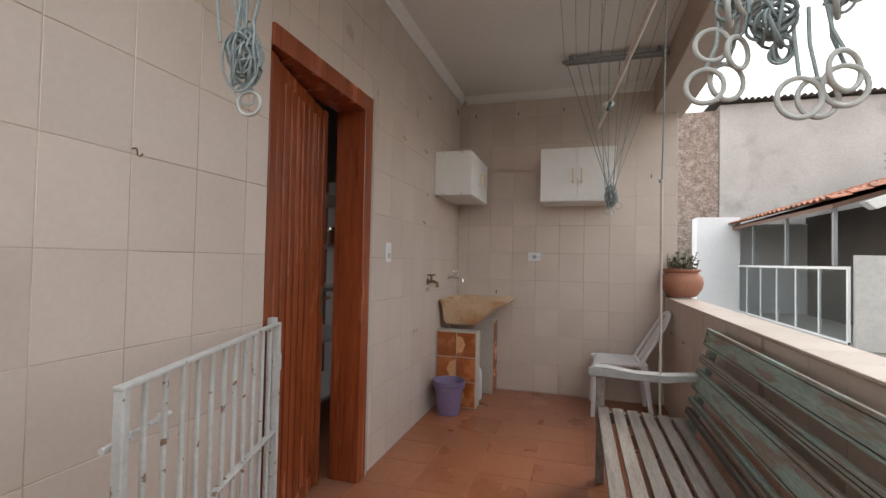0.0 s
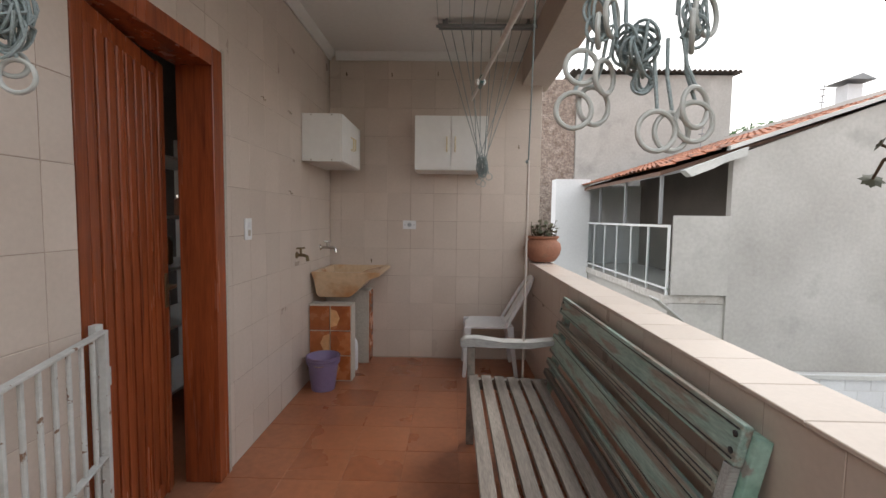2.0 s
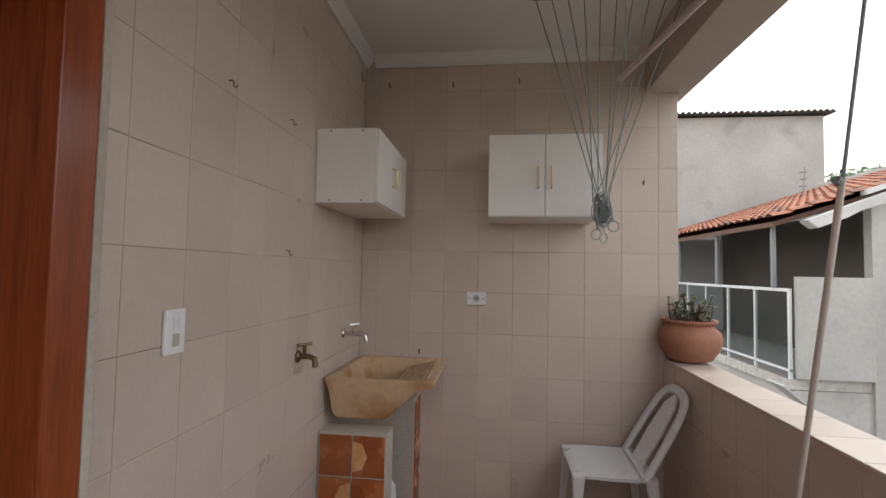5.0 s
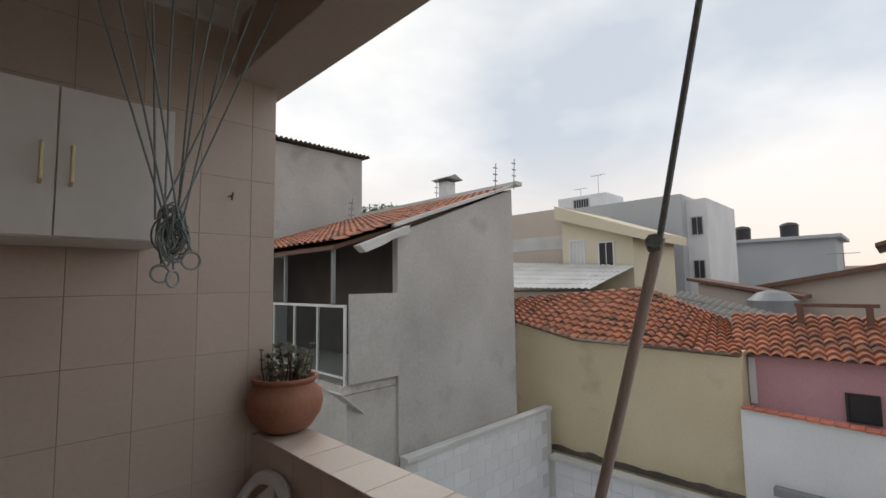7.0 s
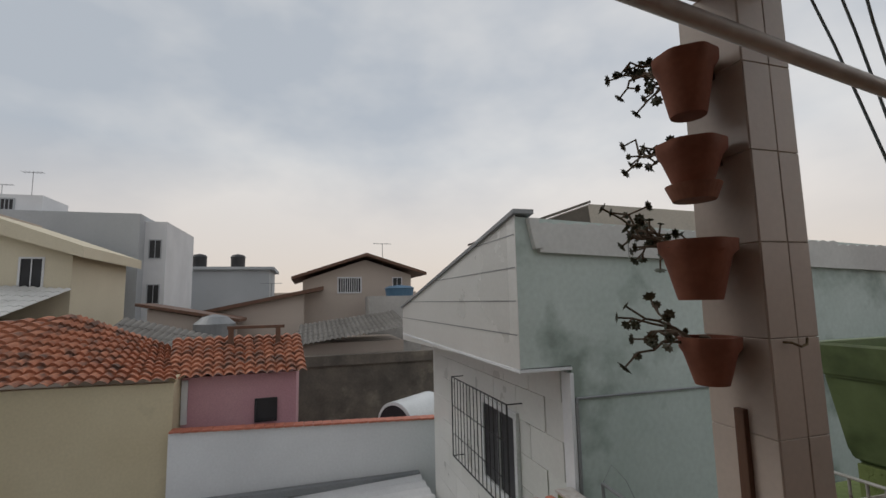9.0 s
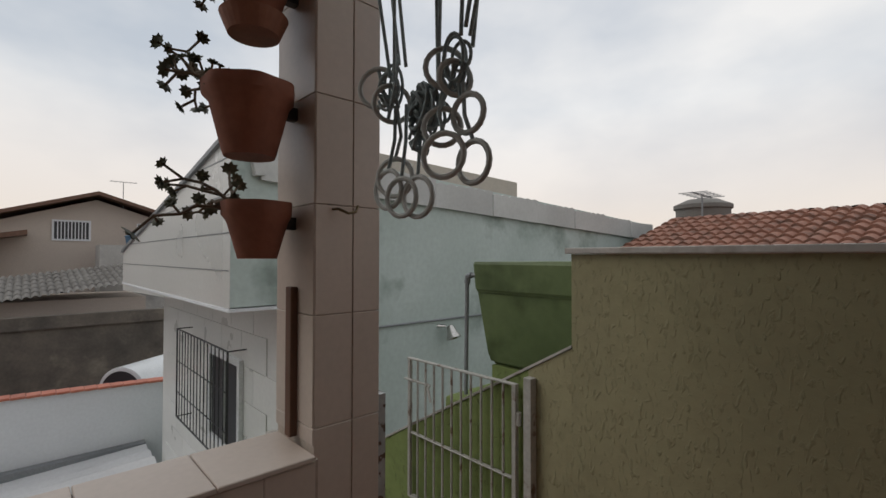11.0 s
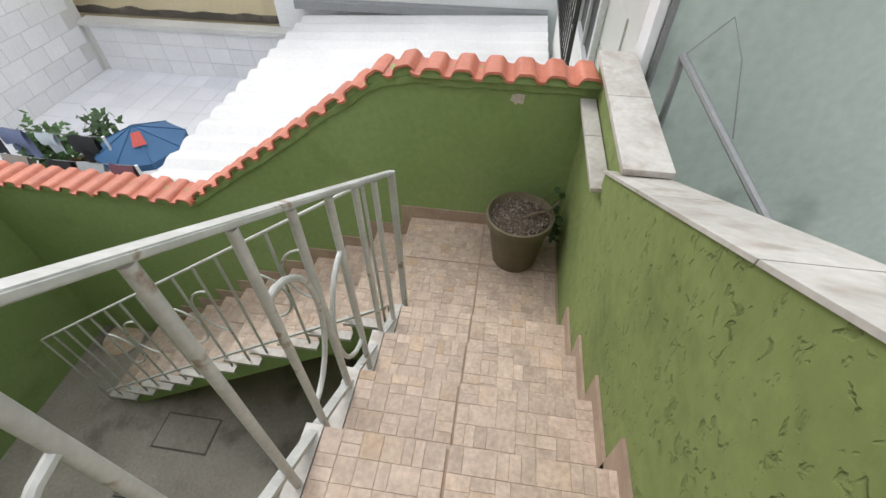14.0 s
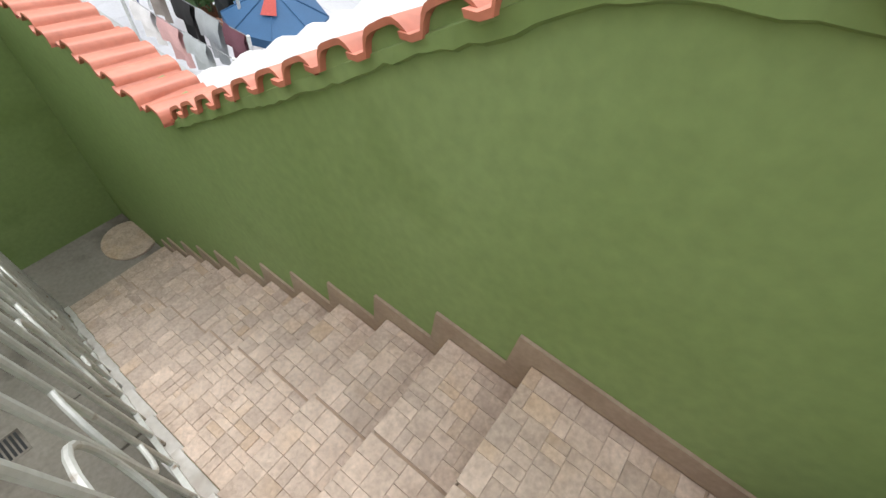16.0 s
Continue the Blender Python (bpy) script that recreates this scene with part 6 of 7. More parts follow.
part("roof", tiled_roof([(11.85, 8.6, 0.08), (11.85, 4.6, 0.0), (15.2, 5.6, 0.5), (15.2, 7.8, 1.4)], 11, 16, M_ROOFTILE, 0.08, 0.07), M_ROOFTILE, h)
part("roof_slope", tiled_roof([(11.85, 11.2, 0.6), (11.85, 8.6, 0.08), (15.2, 7.8, 1.4), (15.2, 13.0, 0.95)], 11, 12, M_ROOFTILE, 0.08, 0.07), M_ROOFTILE, h)
h = thing("pink_house", "small pink house with old red tiled roof", "house", (13.5, 3.4, -4.3), "neighbouring houses")
part("wall", box(12.6, 16, 2.25, 4.69, -4.3, 0.0), M_PINK, h)
part("roof", tiled_roof([(12.3, 4.9, -0.02), (12.3, 2.0, -0.02), (14.6, 2.2, 0.72), (14.6, 5.4, 0.72)], 9, 13, M_ROOFTILE, 0.08, 0.06), M_ROOFTILE, h)
window_on(h, "x", 12.6, 2.71, 3.12, -1.05, -0.6, M_BLACK, -1, 0, M_BLACK, "small black window hatch")
part("downpipe", box(12.54, 12.6, 4.56, 4.68, -1.0, -0.05), M_WHITEWALL, h)
part("roof_beam", box(13.9, 14.05, 2.6, 4.0, 0.98, 1.06), M_DARKWOOD, h)
for y in (2.7, 3.85):
    part("roof_stub", box(13.9, 14.05, y, y + 0.12, 0.4, 0.98), M_DARKWOOD, h)
h = tagged(part("wall_neighbour_white", prism([(-0.95, -4.3), (4.69, -4.3), (4.69, -0.95), (-0.95, -1.18)], "x", 11.7, 11.86), M_WHITEWALL), "white painted yard wall with red coping", "wall", kind="structure")
for k in range(28):
    y = -0.95 + k * 0.201
    part("coping_tile", box(11.64, 11.92, y, y + 0.196, -1.175 + k * 0.0082, -1.13 + k * 0.0082, 0.012), M_RIDGE, h)
# corrugated roof over the neighbour's shed
sheet = thing("corrugated_roof", "white corrugated fibre cement shed roof", "roof", (8.4, 1.8, -4.2))
bm = bmesh.new()
xs = []
x = 5.2
while x < 11.6:
    xs += [(x, 0.0), (x + 0.14, 0.055), (x + 0.22, 0.055), (x + 0.38, 0.0)]
    x += 0.38
front, back = [], []
for x, hh in xs:
    z = -2.46 + hh
    front.append((bm.verts.new((x, 4.05, z - 0.12)), bm.verts.new((x, 4.05, z - 0.135))))
    back.append((bm.verts.new((x, -0.5, z + 0.1)), bm.verts.new((x, -0.5, z + 0.085))))
for i in range(len(xs) - 1):
    if xs[i + 1][0] - xs[i][0] < 1e-6:
        continue
    bm.faces.new((front[i][0], front[i + 1][0], back[i + 1][0], back[i][0]))
    bm.faces.new((front[i][1], back[i][1], back[i + 1][1], front[i + 1][1]))
    bm.faces.new((front[i][0], front[i][1], front[i + 1][1], front[i + 1][0]))
bmesh.ops.remove_doubles(bm, verts=bm.verts, dist=0.0005)
part("sheets", bm, M_SHEET, sheet)
part("flashing", box(11.5, 11.69, -0.5, 4.2, -2.42, -2.28), M_METAL, sheet, "grey metal flashing strip")
part("wall", box(5.3, 11.4, 3.75, 3.85, -4.2, -2.66), M_WHITEWALL, sheet)


def umbrella():
    c = Vector((7.78, 5.25, -3.05))
    u = thing("sun_umbrella", "blue canvas sun umbrella with a red and white panel", "umbrella", (c.x, c.y, -3.9))
    bm = bmesh.new()
    n = 8
    tip = bm.verts.new(c + Vector((0, 0, 0.3)))
    rim = [bm.verts.new(c + Vector((0.62 * math.cos(2 * math.pi * k / n), 0.62 * math.sin(2 * math.pi * k / n), 0.0))) for k in range(n)]
    val = [bm.verts.new(v.co + Vector((0, 0, -0.1))) for v in rim]
    for k in range(n):
        bm.faces.new((tip, rim[k], rim[(k + 1) % n]))
        bm.faces.new((rim[k], val[k], val[(k + 1) % n], rim[(k + 1) % n]))
    part("canopy", bm, M_UMBRELLA, u)
    for k in range(n):
        e = Vector((0.62 * math.cos(2 * math.pi * k / n), 0.62 * math.sin(2 * math.pi * k / n), 0.0))
        part("rib", tube([c + Vector((0, 0, 0.306)), c + e + Vector((0, 0, 0.006))], 0.007, 5), M_UMBRELLA, u)
    a = [c + Vector((0.36 * math.cos(t), 0.36 * math.sin(t), 0.145 + dz)) for t, dz in ((3.6, 0), (4.1, 0))] + [c + Vector((0.15 * math.cos(t), 0.15 * math.sin(t), 0.25)) for t in (4.3, 3.5)]
    bm = bmesh.new()
    bm.faces.new([bm.verts.new(v + Vector((0, 0, 0.012))) for v in a])
    part("panel", bm, M_RED, u)
    part("pole", tube([(c.x, c.y, -3.9), (c.x, c.y, c.z + 0.28)], 0.02, 8), M_ALU, u)
    q = random.Random(6)
    runs = [((7.05, 7.5, -2.82), (7.0, 4.7, -2.82)), ((7.55, 7.9, -2.75), (7.45, 5.45, -2.75)), ((6.75, 6.7, -2.98), (6.78, 4.7, -2.98))]
    for a, b in runs:
        lines = thing("clothes_line", "sagging wire clothes line in the neighbouring yard", "clothes line", (a[0], a[1], -3.9), "clothes lines")
        part("line", tube(arc(a, b, (0, 0, -0.05), 8), 0.005, 5), M_METAL, lines)
        for e in (a, b):
            part("post", tube([(e[0], e[1], -3.9), (e[0], e[1], e[2] + 0.01)], 0.02, 8), M_ALU, lines)
    wash = [(0, 0.1, 0.42, 0.55, (0.1, 0.13, 0.24), "faded blue"), (0, 0.34, 0.4, 0.5, (0.25, 0.22, 0.2), "grey-brown"), (0, 0.58, 0.36, 0.5, (0.015, 0.016, 0.018), "black"), (0, 0.75, 0.4, 0.6, (0.33, 0.35, 0.37), "light grey"), (0, 0.92, 0.34, 0.45, (0.13, 0.05, 0.07), "dark red"),
            (1, 0.12, 0.5, 0.55, (0.02, 0.022, 0.03), "black"), (1, 0.36, 0.4, 0.5, (0.14, 0.17, 0.28), "blue-grey"), (1, 0.6, 0.3, 0.35, (0.4, 0.45, 0.5), "pale blue"), (1, 0.84, 0.42, 0.5, (0.018, 0.02, 0.022), "charcoal black"),
            (2, 0.2, 0.4, 0.45, (0.62, 0.6, 0.62), "white"), (2, 0.44, 0.4, 0.5, (0.5, 0.3, 0.3), "faded pink"), (2, 0.68, 0.38, 0.45, (0.36, 0.38, 0.4), "grey")]
    for row, f, w, hh, cl, nm in wash:
        a, b = Vector(runs[row][0]), Vector(runs[row][1])
        p = a.lerp(b, f) + Vector((0, 0, -0.05 * math.sin(math.pi * f) + 0.004))
        bm = bmesh.new()
        rows = []
        for i in range(10):
            down = (i - 3) / 6
            rows.append([bm.verts.new(p + Vector((0.035 * (1 if i > 3 else -1 if i < 3 else 0) + 0.03 * math.sin(j * 1.7 + hh * 30) * abs(down), w * (j / 6 - 0.5) * (1 - 0.1 * abs(down)), -hh * abs(down) + 0.012 * math.sin(j * 1.1 + w * 40)))) for j in range(7)])
        for r0, r1 in zip(rows, rows[1:]):
            for j in range(6):
                bm.faces.new((r0[j], r0[j + 1], r1[j + 1], r1[j]))
        tagged(part("garment", bm, surf("cloth_" + nm.replace(" ", "_").replace("-", "_"), cl, tuple(v * 1.25 for v in cl), 0.9, fine=120, big=6), smooth=True), nm + " garment hung over the clothes line", "clothing", "hanging laundry")
    for k, c in enumerate(((8.3, 6.45), (7.85, 6.75), (7.8, 7.1))):
        b = thing("potted_bush", "leafy green plant in the neighbouring yard", "plant", (*c, -3.9), "yard plants")
        part("pot", lathe((*c, -3.9), [(0.14, 0), (0.2, 0.3), (0.18, 0.3), (0.13, 0.04)], 20), M_CLAY, b)
        bm = bmesh.new()
        for i in range(200):
            p = Vector((c[0] + q.gauss(0, 0.13), c[1] + q.gauss(0, 0.13), -3.3 + q.gauss(0, 0.17)))
            d = Vector((q.gauss(0, 1), q.gauss(0, 1), q.gauss(0, 1))).normalized() * 0.075
            s = d.orthogonal().normalized() * 0.035
            bm.faces.new([bm.verts.new(v) for v in (p - d, p + s, p + d, p - s)])
        part("stems", tube([(*c, -3.6), (c[0] + 0.03, c[1], -3.1)], 0.02, 6), M_STEM, b)
        tagged(part("leaves", bm, M_LEAF, b), kind="stuff")


umbrella()

# ---- far houses ----
h = thing("dark_outbuilding", "mouldy dark walled outbuilding with grey roof", "building", (20, -0.5, -4.3), "far houses")
part("wall", box(20, 21, -6, 2.3, -4.3, -0.9), M_DARKWALL, h)
part("parapet", box(19.9, 20.2, -6, 2.3, -0.9, -0.5), M_DARKWALL, h)
part("block", box(21.1, 25, -2.1, 2.2, -4.3, -0.1), M_BEIGE, h)
part("roof", tiled_roof([(20.4, 2.4, -0.15), (20.4, -2.3, 0.5), (24.5, -2.3, 1.1), (24.5, 2.4, 0.5)], 6, 22, M_GREYROOF, 0.08, 0.02), M_GREYROOF, h)
d = thing("metal_tank", "silver barrel tank with a dark end", "tank", (15.5, -1.2, -4.3))
lying = Matrix.Translation((15.3, -0.6, -2.2)) @ Matrix.Rotation(radians(40), 4, "Z") @ Matrix.Rotation(radians(90), 4, "X")
part("barrel", moved(lathe((0, 0, 0), [(0.66, 0), (0.7, 0.02), (0.7, 1.9), (0.6, 2.0)], 32), lying), M_ALU, d, smooth=True)
# black disc set on the near end
part("end", moved(lathe((0, 0, 0), [(0.6, -0.012), (0.6, -0.004)], 32), lying), M_BLACK, d, "dark end of the barrel")
part("stand", box(15.2, 16.4, -2.2, -0.8, -4.3, -2.85), M_GREYWALL, d)

h = thing("gable_house", "beige two-storey house with gabled roof and lattice windows", "house", (30, -1, -4.3), "far houses")
part("wall", prism([(-4.0, -4.3), (2.3, -4.3), (2.3, 2.9), (-1.24, 4.1), (-4.0, 3.2)], "x", 28, 34), M_BEIGE, h)
for a, b in (((2.9, 2.92), (-1.24, 4.28)), ((-1.24, 4.28), (-4.8, 3.15))):
    part("roof", prism([a, b, (b[0], b[1] + 0.16), (a[0], a[1] + 0.16)], "x", 27.2, 34.5), M_DARKWOOD, h)
for a0, a1, z0, z1 in ((-0.95, 0.3, 2.2, 3.0), (-0.2, 1.1, -0.3, 0.3)):
    window_on(h, "x", 28, a0, a1, z0, z1, M_WHITEWALL, -1, 9, M_BLACK, "white lattice window")
window_on(h, "x", 28, -3.4, -2.9, 2.3, 3.0, M_WHITEWALL, -1, 1)
part("wing", prism([(2.2, -4.3), (8.4, -4.3), (8.4, 0.9), (2.2, 2.2)], "x", 26.6, 30), M_BEIGE, h)
part("wing_roof", prism([(1.2, 2.3), (8.9, 0.8), (8.9, 0.98), (1.2, 2.5)], "x", 26.2, 30.4), M_DARKWOOD, h)
tk = thing("water_tank", "blue water tank on a grey stand", "water tank", (26, -2.9, -4.3), "roof tanks")
part("stand", box(25.2, 26.8, -3.9, -1.1, -4.3, 1.9), M_GREYWALL, tk)
part("body", lathe((26, -2.9, 1.9), [(0.75, 0), (0.8, 0.4), (0.85, 0.42), (0.6, 0.55), (0.1, 0.6)], 24), M_TANKBLUE, tk)
h = thing("flat_house", "flat grey house carrying two black roof tanks", "house", (47, 9, -4.3), "far houses")
part("wall", box(45, 52, 5.4, 12.8, -4.3, 4.7), M_FARGREY, h)
part("slab", box(44.6, 52.2, 5.0, 13.0, 4.7, 4.95), M_FARGREY, h)
for y in (8.2, 11.4):
    tk = thing("water_tank", "black round water tank on a flat roof", "water tank", (46, y, 4.95), "roof tanks")
    part("body", lathe((46, y, 4.95), [(0.6, 0), (0.62, 0.9), (0.66, 0.95), (0.5, 1.15), (0.1, 1.25)], 20), M_BLACK, tk)
h = thing("tower_house", "tall grey house with small side windows", "house", (35, 15, -4.3), "far houses")
part("wall", box(32, 40, 11.8, 20.0, -4.3, 7.2), M_FARGREY, h)
part("side", box(33, 40, 10.6, 11.8, -4.3, 6.9), M_WHITEWALL, h)
for z in (1.8, 4.6):
    window_on(h, "x", 33, 10.9, 11.5, z, z + 1.1, M_FARGREY, -1, 1)
part("stair_head", box(33, 36, 17.2, 21.2, 7.2, 8.3), M_WHITEWALL, h)
window_on(h, "x", 33, 18.6, 19.8, 7.4, 8.0, M_FARGREY, -1, 5)
h = thing("cream_house", "cream two-storey house with flat overhanging roof", "house", (27, 15, -4.3), "far houses")
part("wall", prism([(11.7, -4.3), (15.7, -4.3), (15.7, 5.3), (11.7, 4.0)], "x", 24, 30), M_CREAM, h)
part("north_wing", box(24.6, 30, 15.7, 22, -4.3, 6.0), M_BEIGE, h)
part("fascia", prism([(11.1, 3.72), (15.8, 5.2), (15.8, 5.95), (11.1, 4.2)], "x", 23.4, 30.4), M_CREAM, h)
window_on(h, "x", 24, 12.75, 13.5, 2.4, 3.7, M_WHITEWALL, -1, 1)
window_on(h, "x", 24, 14.4, 15.2, 2.5, 3.9, M_WHITEWALL, -1, 3, M_SIDING, "white shuttered window")
part("pale_band", box(24.58, 24.599, 15.75, 22, 3.6, 4.4), M_FIBRE, h)
part("lean_roof", tiled_roof([(19, 19.5, 1.4), (19, 11.6, 1.3), (23.9, 11.6, 2.4), (23.9, 19.5, 2.9)], 6, 26, M_FIBRE, 0.06, 0.02), M_FIBRE, h)
part("lean_wall", box(19.3, 23.9, 11.7, 19.4, -4.3, 1.2), M_BEIGE, h)
h = thing("small_house", "small beige house with a low pitched roof", "house", (22, 7.5, -4.3), "far houses")
part("wall", prism([(5.4, -4.3), (8.8, -4.3), (8.8, 1.5), (5.4, 0.8)], "x", 24, 26), M_BEIGE, h)
part("roof", prism([(5.0, 0.8), (9.2, 1.62), (9.2, 1.75), (5.0, 0.95)], "x", 23.7, 26.3), M_DARKWOOD, h)
tk = thing("water_tank", "round dark grey water tank between the roofs", "water tank", (23, 5.6, -4.3), "roof tanks")
part("body", lathe((23, 5.9, -0.4), [(0.8, 0), (0.85, 1.2), (0.5, 1.5), (0.1, 1.6)], 24), M_METAL, tk)
part("stand", box(22.2, 23.8, 5.1, 6.7, -4.3, -0.4), M_DARKWALL, tk)
h = thing("shed_roofs", "grey sheet roofs between the houses", "roof", (18, 6, -4.3))
part("roof", tiled_roof([(16.2, 8.5, 0.1), (16.2, 5.2, -0.1), (20.5, 5.0, 0.3), (20.5, 8.5, 1.2)], 5, 16, M_GREYROOF, 0.06, 0.02), M_GREYROOF, h)
part("wall", box(16.4, 20.4, 5.2, 8.4, -4.3, -0.2), M_BEIGE, h)

for nm, px, py, pz, hh in (("aerial", 33.5, 18.0, 8.2, 1.6), ("aerial", 34.5, 20.0, 8.2, 1.0), ("aerial", 26.9, 3.9, 1.6, 1.1), ("aerial", 3.9, -8.3, 2.1, 0.5), ("aerial", 28.2, -2.3, 3.6, 1.5)):
    an = thing("aerial", "thin television aerial on a roof", "aerial", (px, py, pz), "roof aerials")
    part("mast", tube([(px, py, pz), (px, py, pz + hh)], 0.018, 5), M_METAL, an)
    part("boom", tube([(px, py - 0.55, pz + hh), (px, py + 0.55, pz + hh)], 0.014, 5), M_METAL, an)
    for j in range(6):
        part("element", tube([(px - 0.25, py - 0.5 + j * 0.2, pz + hh), (px + 0.25, py - 0.5 + j * 0.2, pz + hh)], 0.01, 4), M_METAL, an)
# hills and scattered town towards the horizon
bm = bmesh.new()
q = random.Random(12)
prev = None
for k in range(61):
    a = math.radians(-75 + k * 2.6)
    p = Vector((math.cos(a) * 420, math.sin(a) * 420, 0))
    zt = 5 + 6 * noise.noise(Vector((k * 0.17, 0.3, 0))) + 2 * noise.noise(Vector((k * 0.6, 4, 0)))
    cur = (bm.verts.new((p.x, p.y, -20)), bm.verts.new((p.x * 1.05, p.y * 1.05, zt + 3)))
    if prev:
        bm.faces.new((prev[0], cur[0], cur[1], prev[1]))
    prev = cur
structure("backdrop", bm, M_HILL, "hazy low hills on the horizon", "hills")
bm = bmesh.new()
for k in range(420):
    a = q.uniform(-1.25, 1.2)
    d = q.uniform(60, 260)
    x, y = math.cos(a) * d, math.sin(a) * d
    w, l, t = q.uniform(3, 8), q.uniform(3, 8), -4 + q.uniform(4, 6.5) + d * 0.012
    add_box(bm, x - w / 2, x + w / 2, y - l / 2, y + l / 2, -6, t)
tagged(part("far_town", bm, M_BEIGE), "hazy far houses across the valley", "far houses", kind="stuff")

# ---- kitchen seen through the door gap ----
s = thing("kitchen_shelf", "half-full kitchen shelf in the dim room", "shelf", (-0.9, 3.4, 0))
for y in (2.95, 3.95):
    part("upright", box(-1.2, -0.75, y, y + 0.03, 0, 1.95, 0.003), M_WHITELAM, s)
for z in (0.1, 0.55, 0.95, 1.3, 1.7):
    part("board", box(-1.2, -0.75, 2.985, 3.945, z, z + 0.022, 0.002), M_WHITELAM, s)
for k, (y, z, hh, mt) in enumerate(((3.1, 0.572, 0.2, M_PLASTIC), (3.3, 0.572, 0.24, M_CHROME), (3.1, 0.972, 0.16, M_WHITELAM), (3.35, 0.972, 0.2, M_BRASS), (3.15, 1.322, 0.2, M_PLASTIC), (3.6, 1.322, 0.15, M_CLAY))):
    j = thing("kitchen_jar", "pale kitchen container standing on a shelf", "jar", (-0.95, y, z), "jars on the shelf")
    part("body", lathe((-0.92, y, z + 0.001), [(0.05, 0), (0.06, 0.01), (0.06, hh * 0.8), (0.045, hh * 0.9)], 18), mt, j)
    part("lid", lathe((-0.92, y, z + hh * 0.9 + 0.002), [(0.048, 0), (0.048, 0.02), (0.02, 0.026)], 18), M_CHROME, j)

# ---- tiles of walls, floors and steps ----
TW, TH = 0.2165, 0.258
me_wall = tile_mesh("tile", TW - 0.0022, TH - 0.0022, 0.008, M_TILE)


def wall_grid(parent, frame_m, u0, u1, z0, z1, skip=None, su=0.0, sz=0.0):
    """Tiles on a wall: frame_m maps (u, v, out) to the world; cut tiles at the edges get meshes of their own."""
    cut = {}
    i0, i1 = math.floor((u0 - su) / TW), math.ceil((u1 - su) / TW)
    j0, j1 = math.floor((z0 - sz) / TH), math.ceil((z1 - sz) / TH)
    for i in range(i0, i1):
        for j in range(j0, j1):
            a0, a1, b0, b1 = max(u0, su + i * TW), min(u1, su + (i + 1) * TW), max(z0, sz + j * TH), min(z1, sz + (j + 1) * TH)
            rects = [(a0, a1, b0, b1)]
            if skip:
                s0, s1, t0, t1 = skip
                if a0 < s1 and a1 > s0 and b0 < t1 and b1 > t0:
                    rects = []
                    if a0 < s0:
                        rects.append((a0, s0, b0, b1))
                    if a1 > s1:
                        rects.append((s1, a1, b0, b1))
                    if b1 > t1:
                        rects.append((max(a0, s0), min(a1, s1), t1, b1))
            for r in rects:
                w, hgt = r[1] - r[0], r[3] - r[2]
                if w < 0.012 or hgt < 0.012:
                    continue
                key = (round(w, 3), round(hgt, 3))
                if abs(w - TW) < 1e-4 and abs(hgt - TH) < 1e-4:
                    me = me_wall
                else:
                    if key not in cut:
                        cut[key] = tile_mesh("tile", w - 0.0022, hgt - 0.0022, 0.008, M_TILE)
                    me = cut[key]
                ob = new("tile", me)
                ob.parent = parent
                ob.matrix_basis = frame_m @ Matrix.Translation(((r[0] + r[1]) / 2, (r[2] + r[3]) / 2, rng.uniform(-0.0004, 0.0004))) @ Euler((rng.gauss(0, 0.0012), rng.gauss(0, 0.0012), 0)).to_matrix().to_4x4()


to_x = Matrix(((0, 0, 1, -0.0085), (1, 0, 0, 0), (0, 1, 0, 0), (0, 0, 0, 1)))
to_back = Matrix(((1, 0, 0, 0), (0, 0, -1, YB + 0.0085), (0, 1, 0, 0), (0, 0, 0, 1)))
wall_grid(wall_west, to_x, -0.33, YB, 0.0, ZC - 0.002, (DY0 - 0.034, DY1 + 0.051, -1, DZ + 0.061), 0.762 - 4 * TW, 0.19)
wall_grid(wall_north, to_back, 0.0, XO - 0.1, 0.0, ZC - 0.002, None, 1.62 - 8 * TW, 0.01)
to_par = Matrix(((0, 0, -1, XP + 0.0085), (1, 0, 0, 0), (0, 1, 0, 0), (0, 0, 0, 1)))
wall_grid(parapet, to_par, 0.85, YB - 0.001, 0.0, 0.929, None, 0.1, 0.16)
to_west = Matrix(((0, 0, -1, PX0 + 0.0065), (1, 0, 0, 0), (0, 1, 0, 0), (0, 0, 0, 1)))
wall_grid(pillar, to_west, PY0, PY1, 0.0, 2.544, None, 0.745 - TW, 1.505 - 6 * TH)
to_pn = Matrix(((1, 0, 0, 0), (0, 0, 1, PY1 - 0.0065), (0, 1, 0, 0), (0, 0, 0, 1)))
wall_grid(pillar, to_pn, PX0, PX1, 0.95, 2.544, None, PX0 - 0.005, 1.505 - 6 * TH)
me_cap = tile_mesh("coping_tile", XO - XP + 0.012, 0.202, 0.01, M_TILE, 0.002)
pieces("coping_tile", me_cap, parapet, [pose((XP + XO) / 2, 0.955 + k * 0.2045, 0.931 + rng.uniform(0, 0.0015)) for k in range(17)])
me_floor = tile_mesh("floor_tile", 0.2972, 0.2972, 0.007, M_TERRA, 0.001)
pieces("floor_tile", me_floor, floor, [pose(0.15 + i * 0.3, YS + 0.15 + j * 0.3, -0.0075 + rng.uniform(-0.0003, 0.0003)) for i in range(7) for j in range(16) if 0.15 + i * 0.3 < 1.95])

# stone pieces of the steps: small blocks in pairs across and along
blocks = {}


def block_mesh(w, l):
    key = (round(w, 3), round(l, 3))
    if key not in blocks:
        blocks[key] = tile_mesh("stone_block", w, l, 0.006, M_STONE, 0.0009)
    return blocks[key]


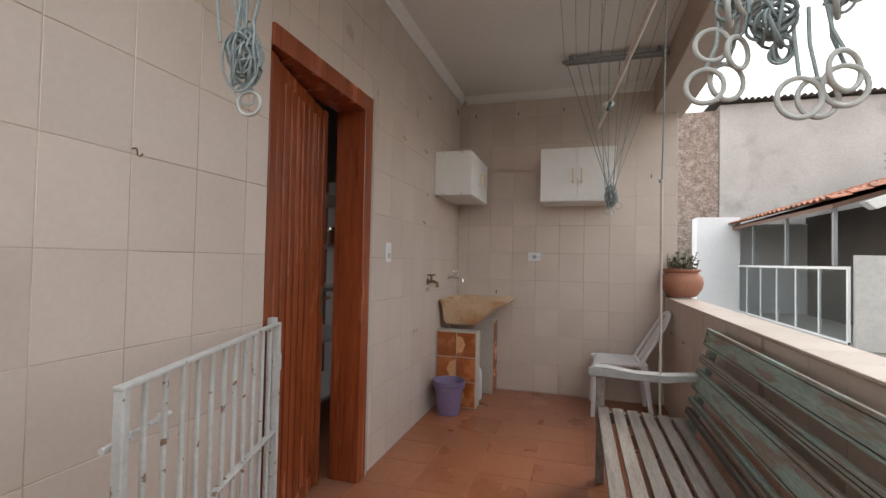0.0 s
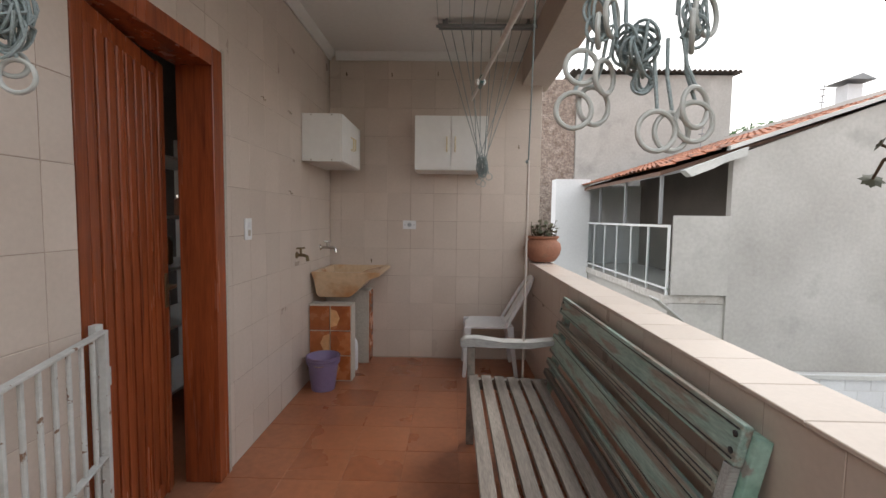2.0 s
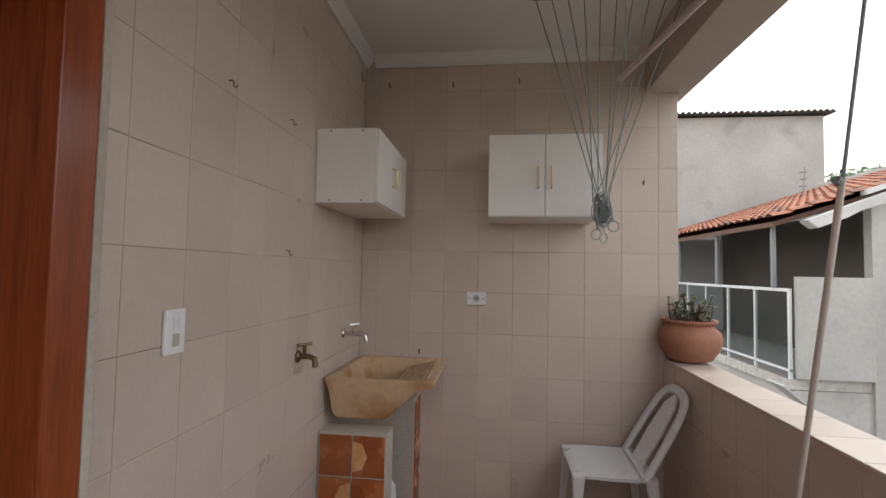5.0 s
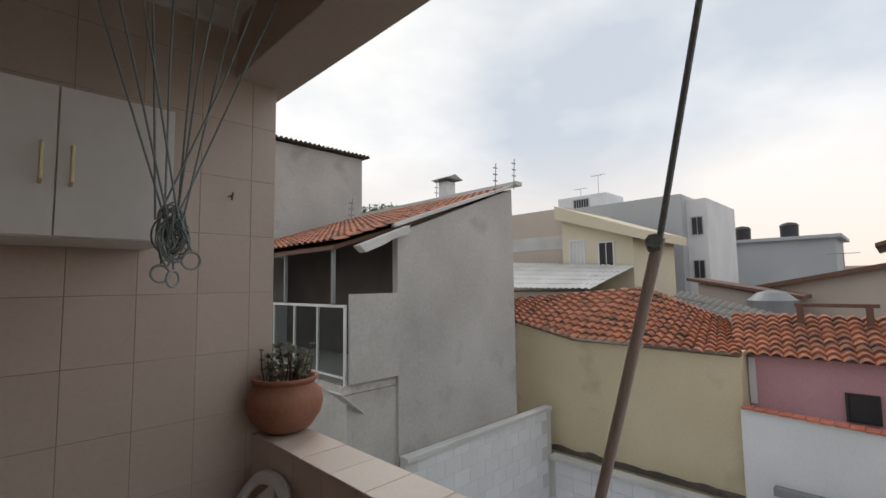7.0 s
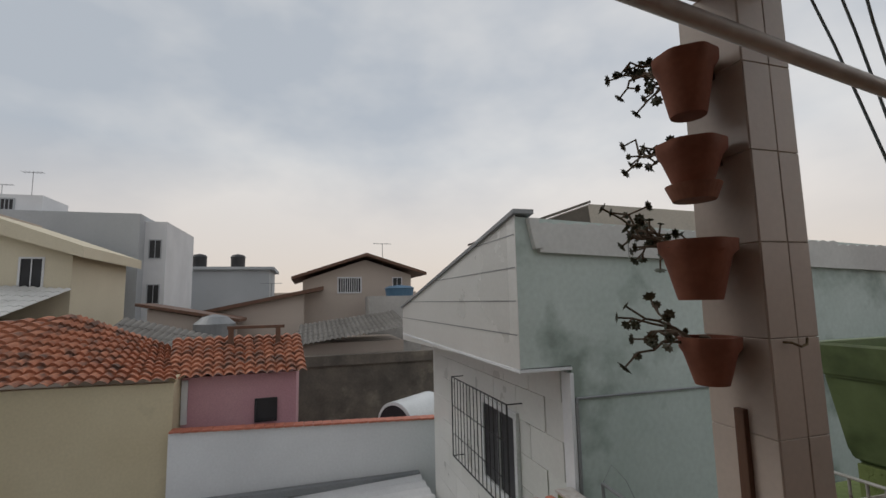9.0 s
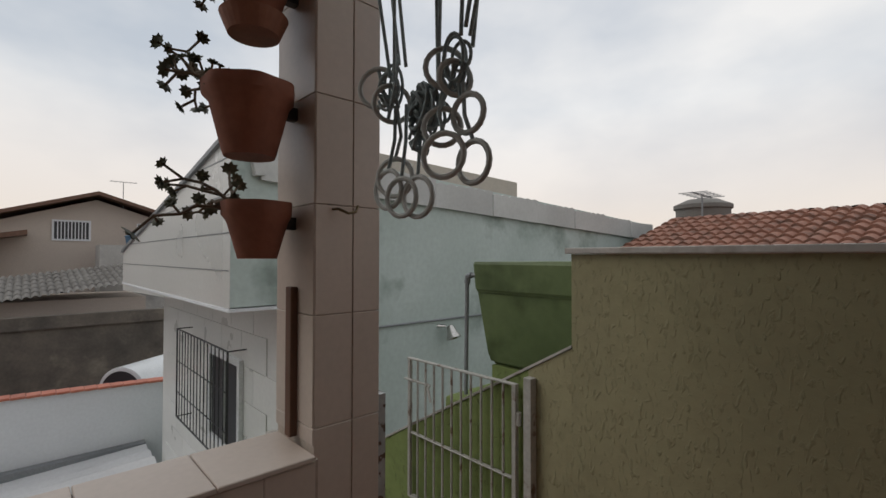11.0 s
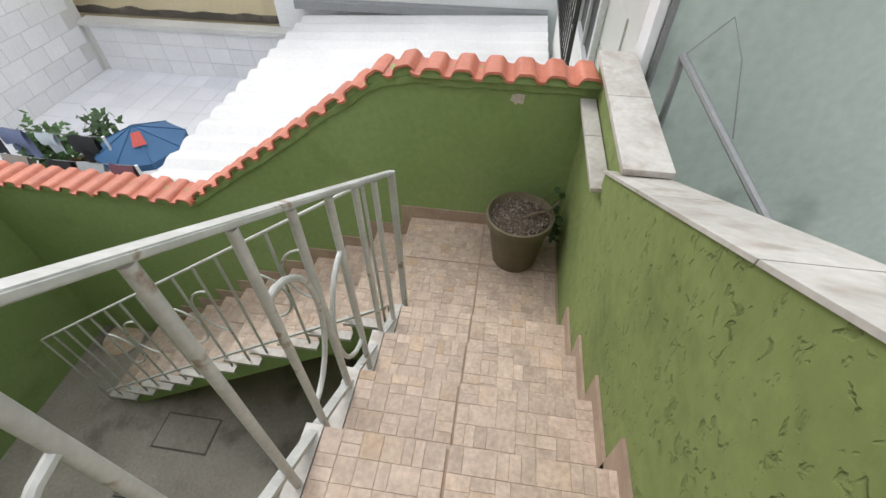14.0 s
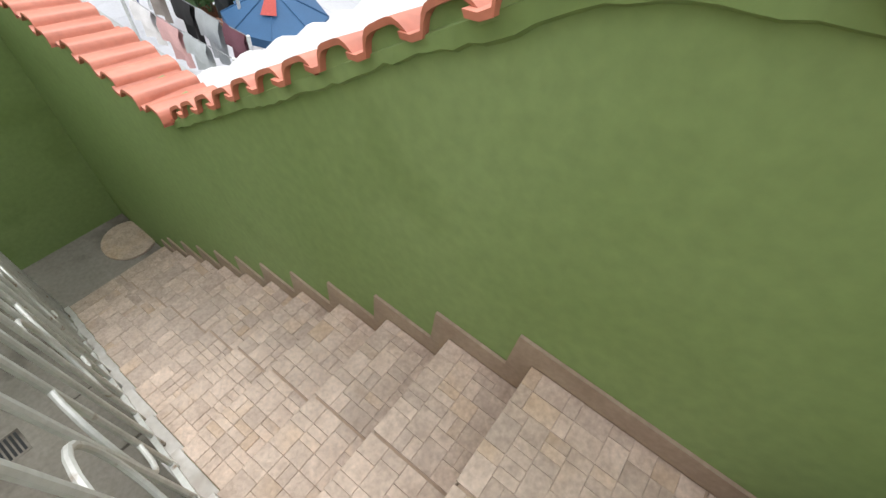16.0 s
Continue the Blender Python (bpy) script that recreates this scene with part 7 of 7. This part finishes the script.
def stone_patch(parent, x0, x1, y0, y1, z, cell):
    """A tile cast as small stones: a grid of cells, some whole, some in halves, some joined to the next."""
    nx, ny = max(1, round((x1 - x0) / cell)), max(1, round((y1 - y0) / cell))
    cw, cl = (x1 - x0) / nx, (y1 - y0) / ny
    taken = set()
    for i in range(nx):
        for j in range(ny):
            if (i, j) in taken:
                continue
            cuts = [(0, 0, 1, 1)]
            pick = rng.random()
            if pick < 0.18 and j + 1 < ny and (i, j + 1) not in taken:
                taken.add((i, j + 1))
                cuts = [(0, 0, 1, 1.4), (0, 1.4, 1, 2)]
            elif pick < 0.34 and i + 1 < nx and (i + 1, j) not in taken:
                taken.add((i + 1, j))
                cuts = [(0, 0, 1.4, 1), (1.4, 0, 2, 1)]
            elif pick < 0.5:
                cuts = [(0, 0, 0.5, 1), (0.5, 0, 1, 1)]
            elif pick < 0.64:
                cuts = [(0, 0, 1, 0.5), (0, 0.5, 1, 1)]
            for a, b, c, d in cuts:
                ob = new("stone_block", block_mesh((c - a) * cw - 0.0005, (d - b) * cl - 0.0005))
                ob.parent = parent
                ob.matrix_basis = pose(x0 + (i + (a + c) / 2) * cw, y0 + (j + (b + d) / 2) * cl, z + rng.uniform(-0.0012, 0.0002))


for k in range(1, 8):
    x1 = NOSE - (k - 1) * TREAD + 0.01
    x0 = x1 - TREAD if k < 7 else 2.42
    for y0, y1 in ((YS + 0.002, 0.113), (0.121, YR - 0.002)):
        stone_patch(stair_1, x0 + 0.002, x1, y0, y1, ZL + k * RISE - 0.006, 0.062)
    me = tile_mesh("riser_tile", RISE - 0.012, 0.395, 0.006, M_STONE)
    for yc in (YS + 0.205, 0.305):
        ob = new("riser_tile", me)
        ob.parent = stair_1
        ob.matrix_basis = Matrix.Translation((NOSE - (k - 1) * TREAD - 0.0005, yc, ZL + (k - 0.5) * RISE - 0.006)) @ Euler((0, radians(90), 0)).to_matrix().to_4x4()
landing = bpy.data.objects["landing"]
for x0, x1 in ((4.285, 4.652), (4.66, XE - 0.013)):
    for y0, y1 in ((YS + 0.014, 0.113), (0.121, Y2 + 0.01)):
        stone_patch(landing, x0, x1, y0, y1, ZL - 0.0065, 0.062)
stone_patch(stair_1, NOSE + 0.008, 4.283, YS + 0.014, YR - 0.002, ZL - 0.006, 0.06)
for k in range(1, 12):
    y0 = Y2 + (k - 1) * TREAD2 + 0.002
    cell = 0.062 if k < 6 else 0.083
    for x0, x1 in ((4.302, 4.652), (4.66, XE - 0.013)):
        stone_patch(stair_2, x0, x1, y0, y0 + TREAD2 + 0.008, ZL - k * RISE2 - 0.006, cell)
    me = tile_mesh("riser_tile", 0.35, RISE2 - 0.01, 0.006, M_STONE)
    for xc in (4.478, 4.835):
        ob = new("riser_tile", me)
        ob.parent = stair_2
        ob.matrix_basis = Matrix.Translation((xc, Y2 + (k - 1) * TREAD2 + 0.0005, ZL - (k - 0.5) * RISE2 - 0.006)) @ Euler((radians(-90), 0, 0)).to_matrix().to_4x4()
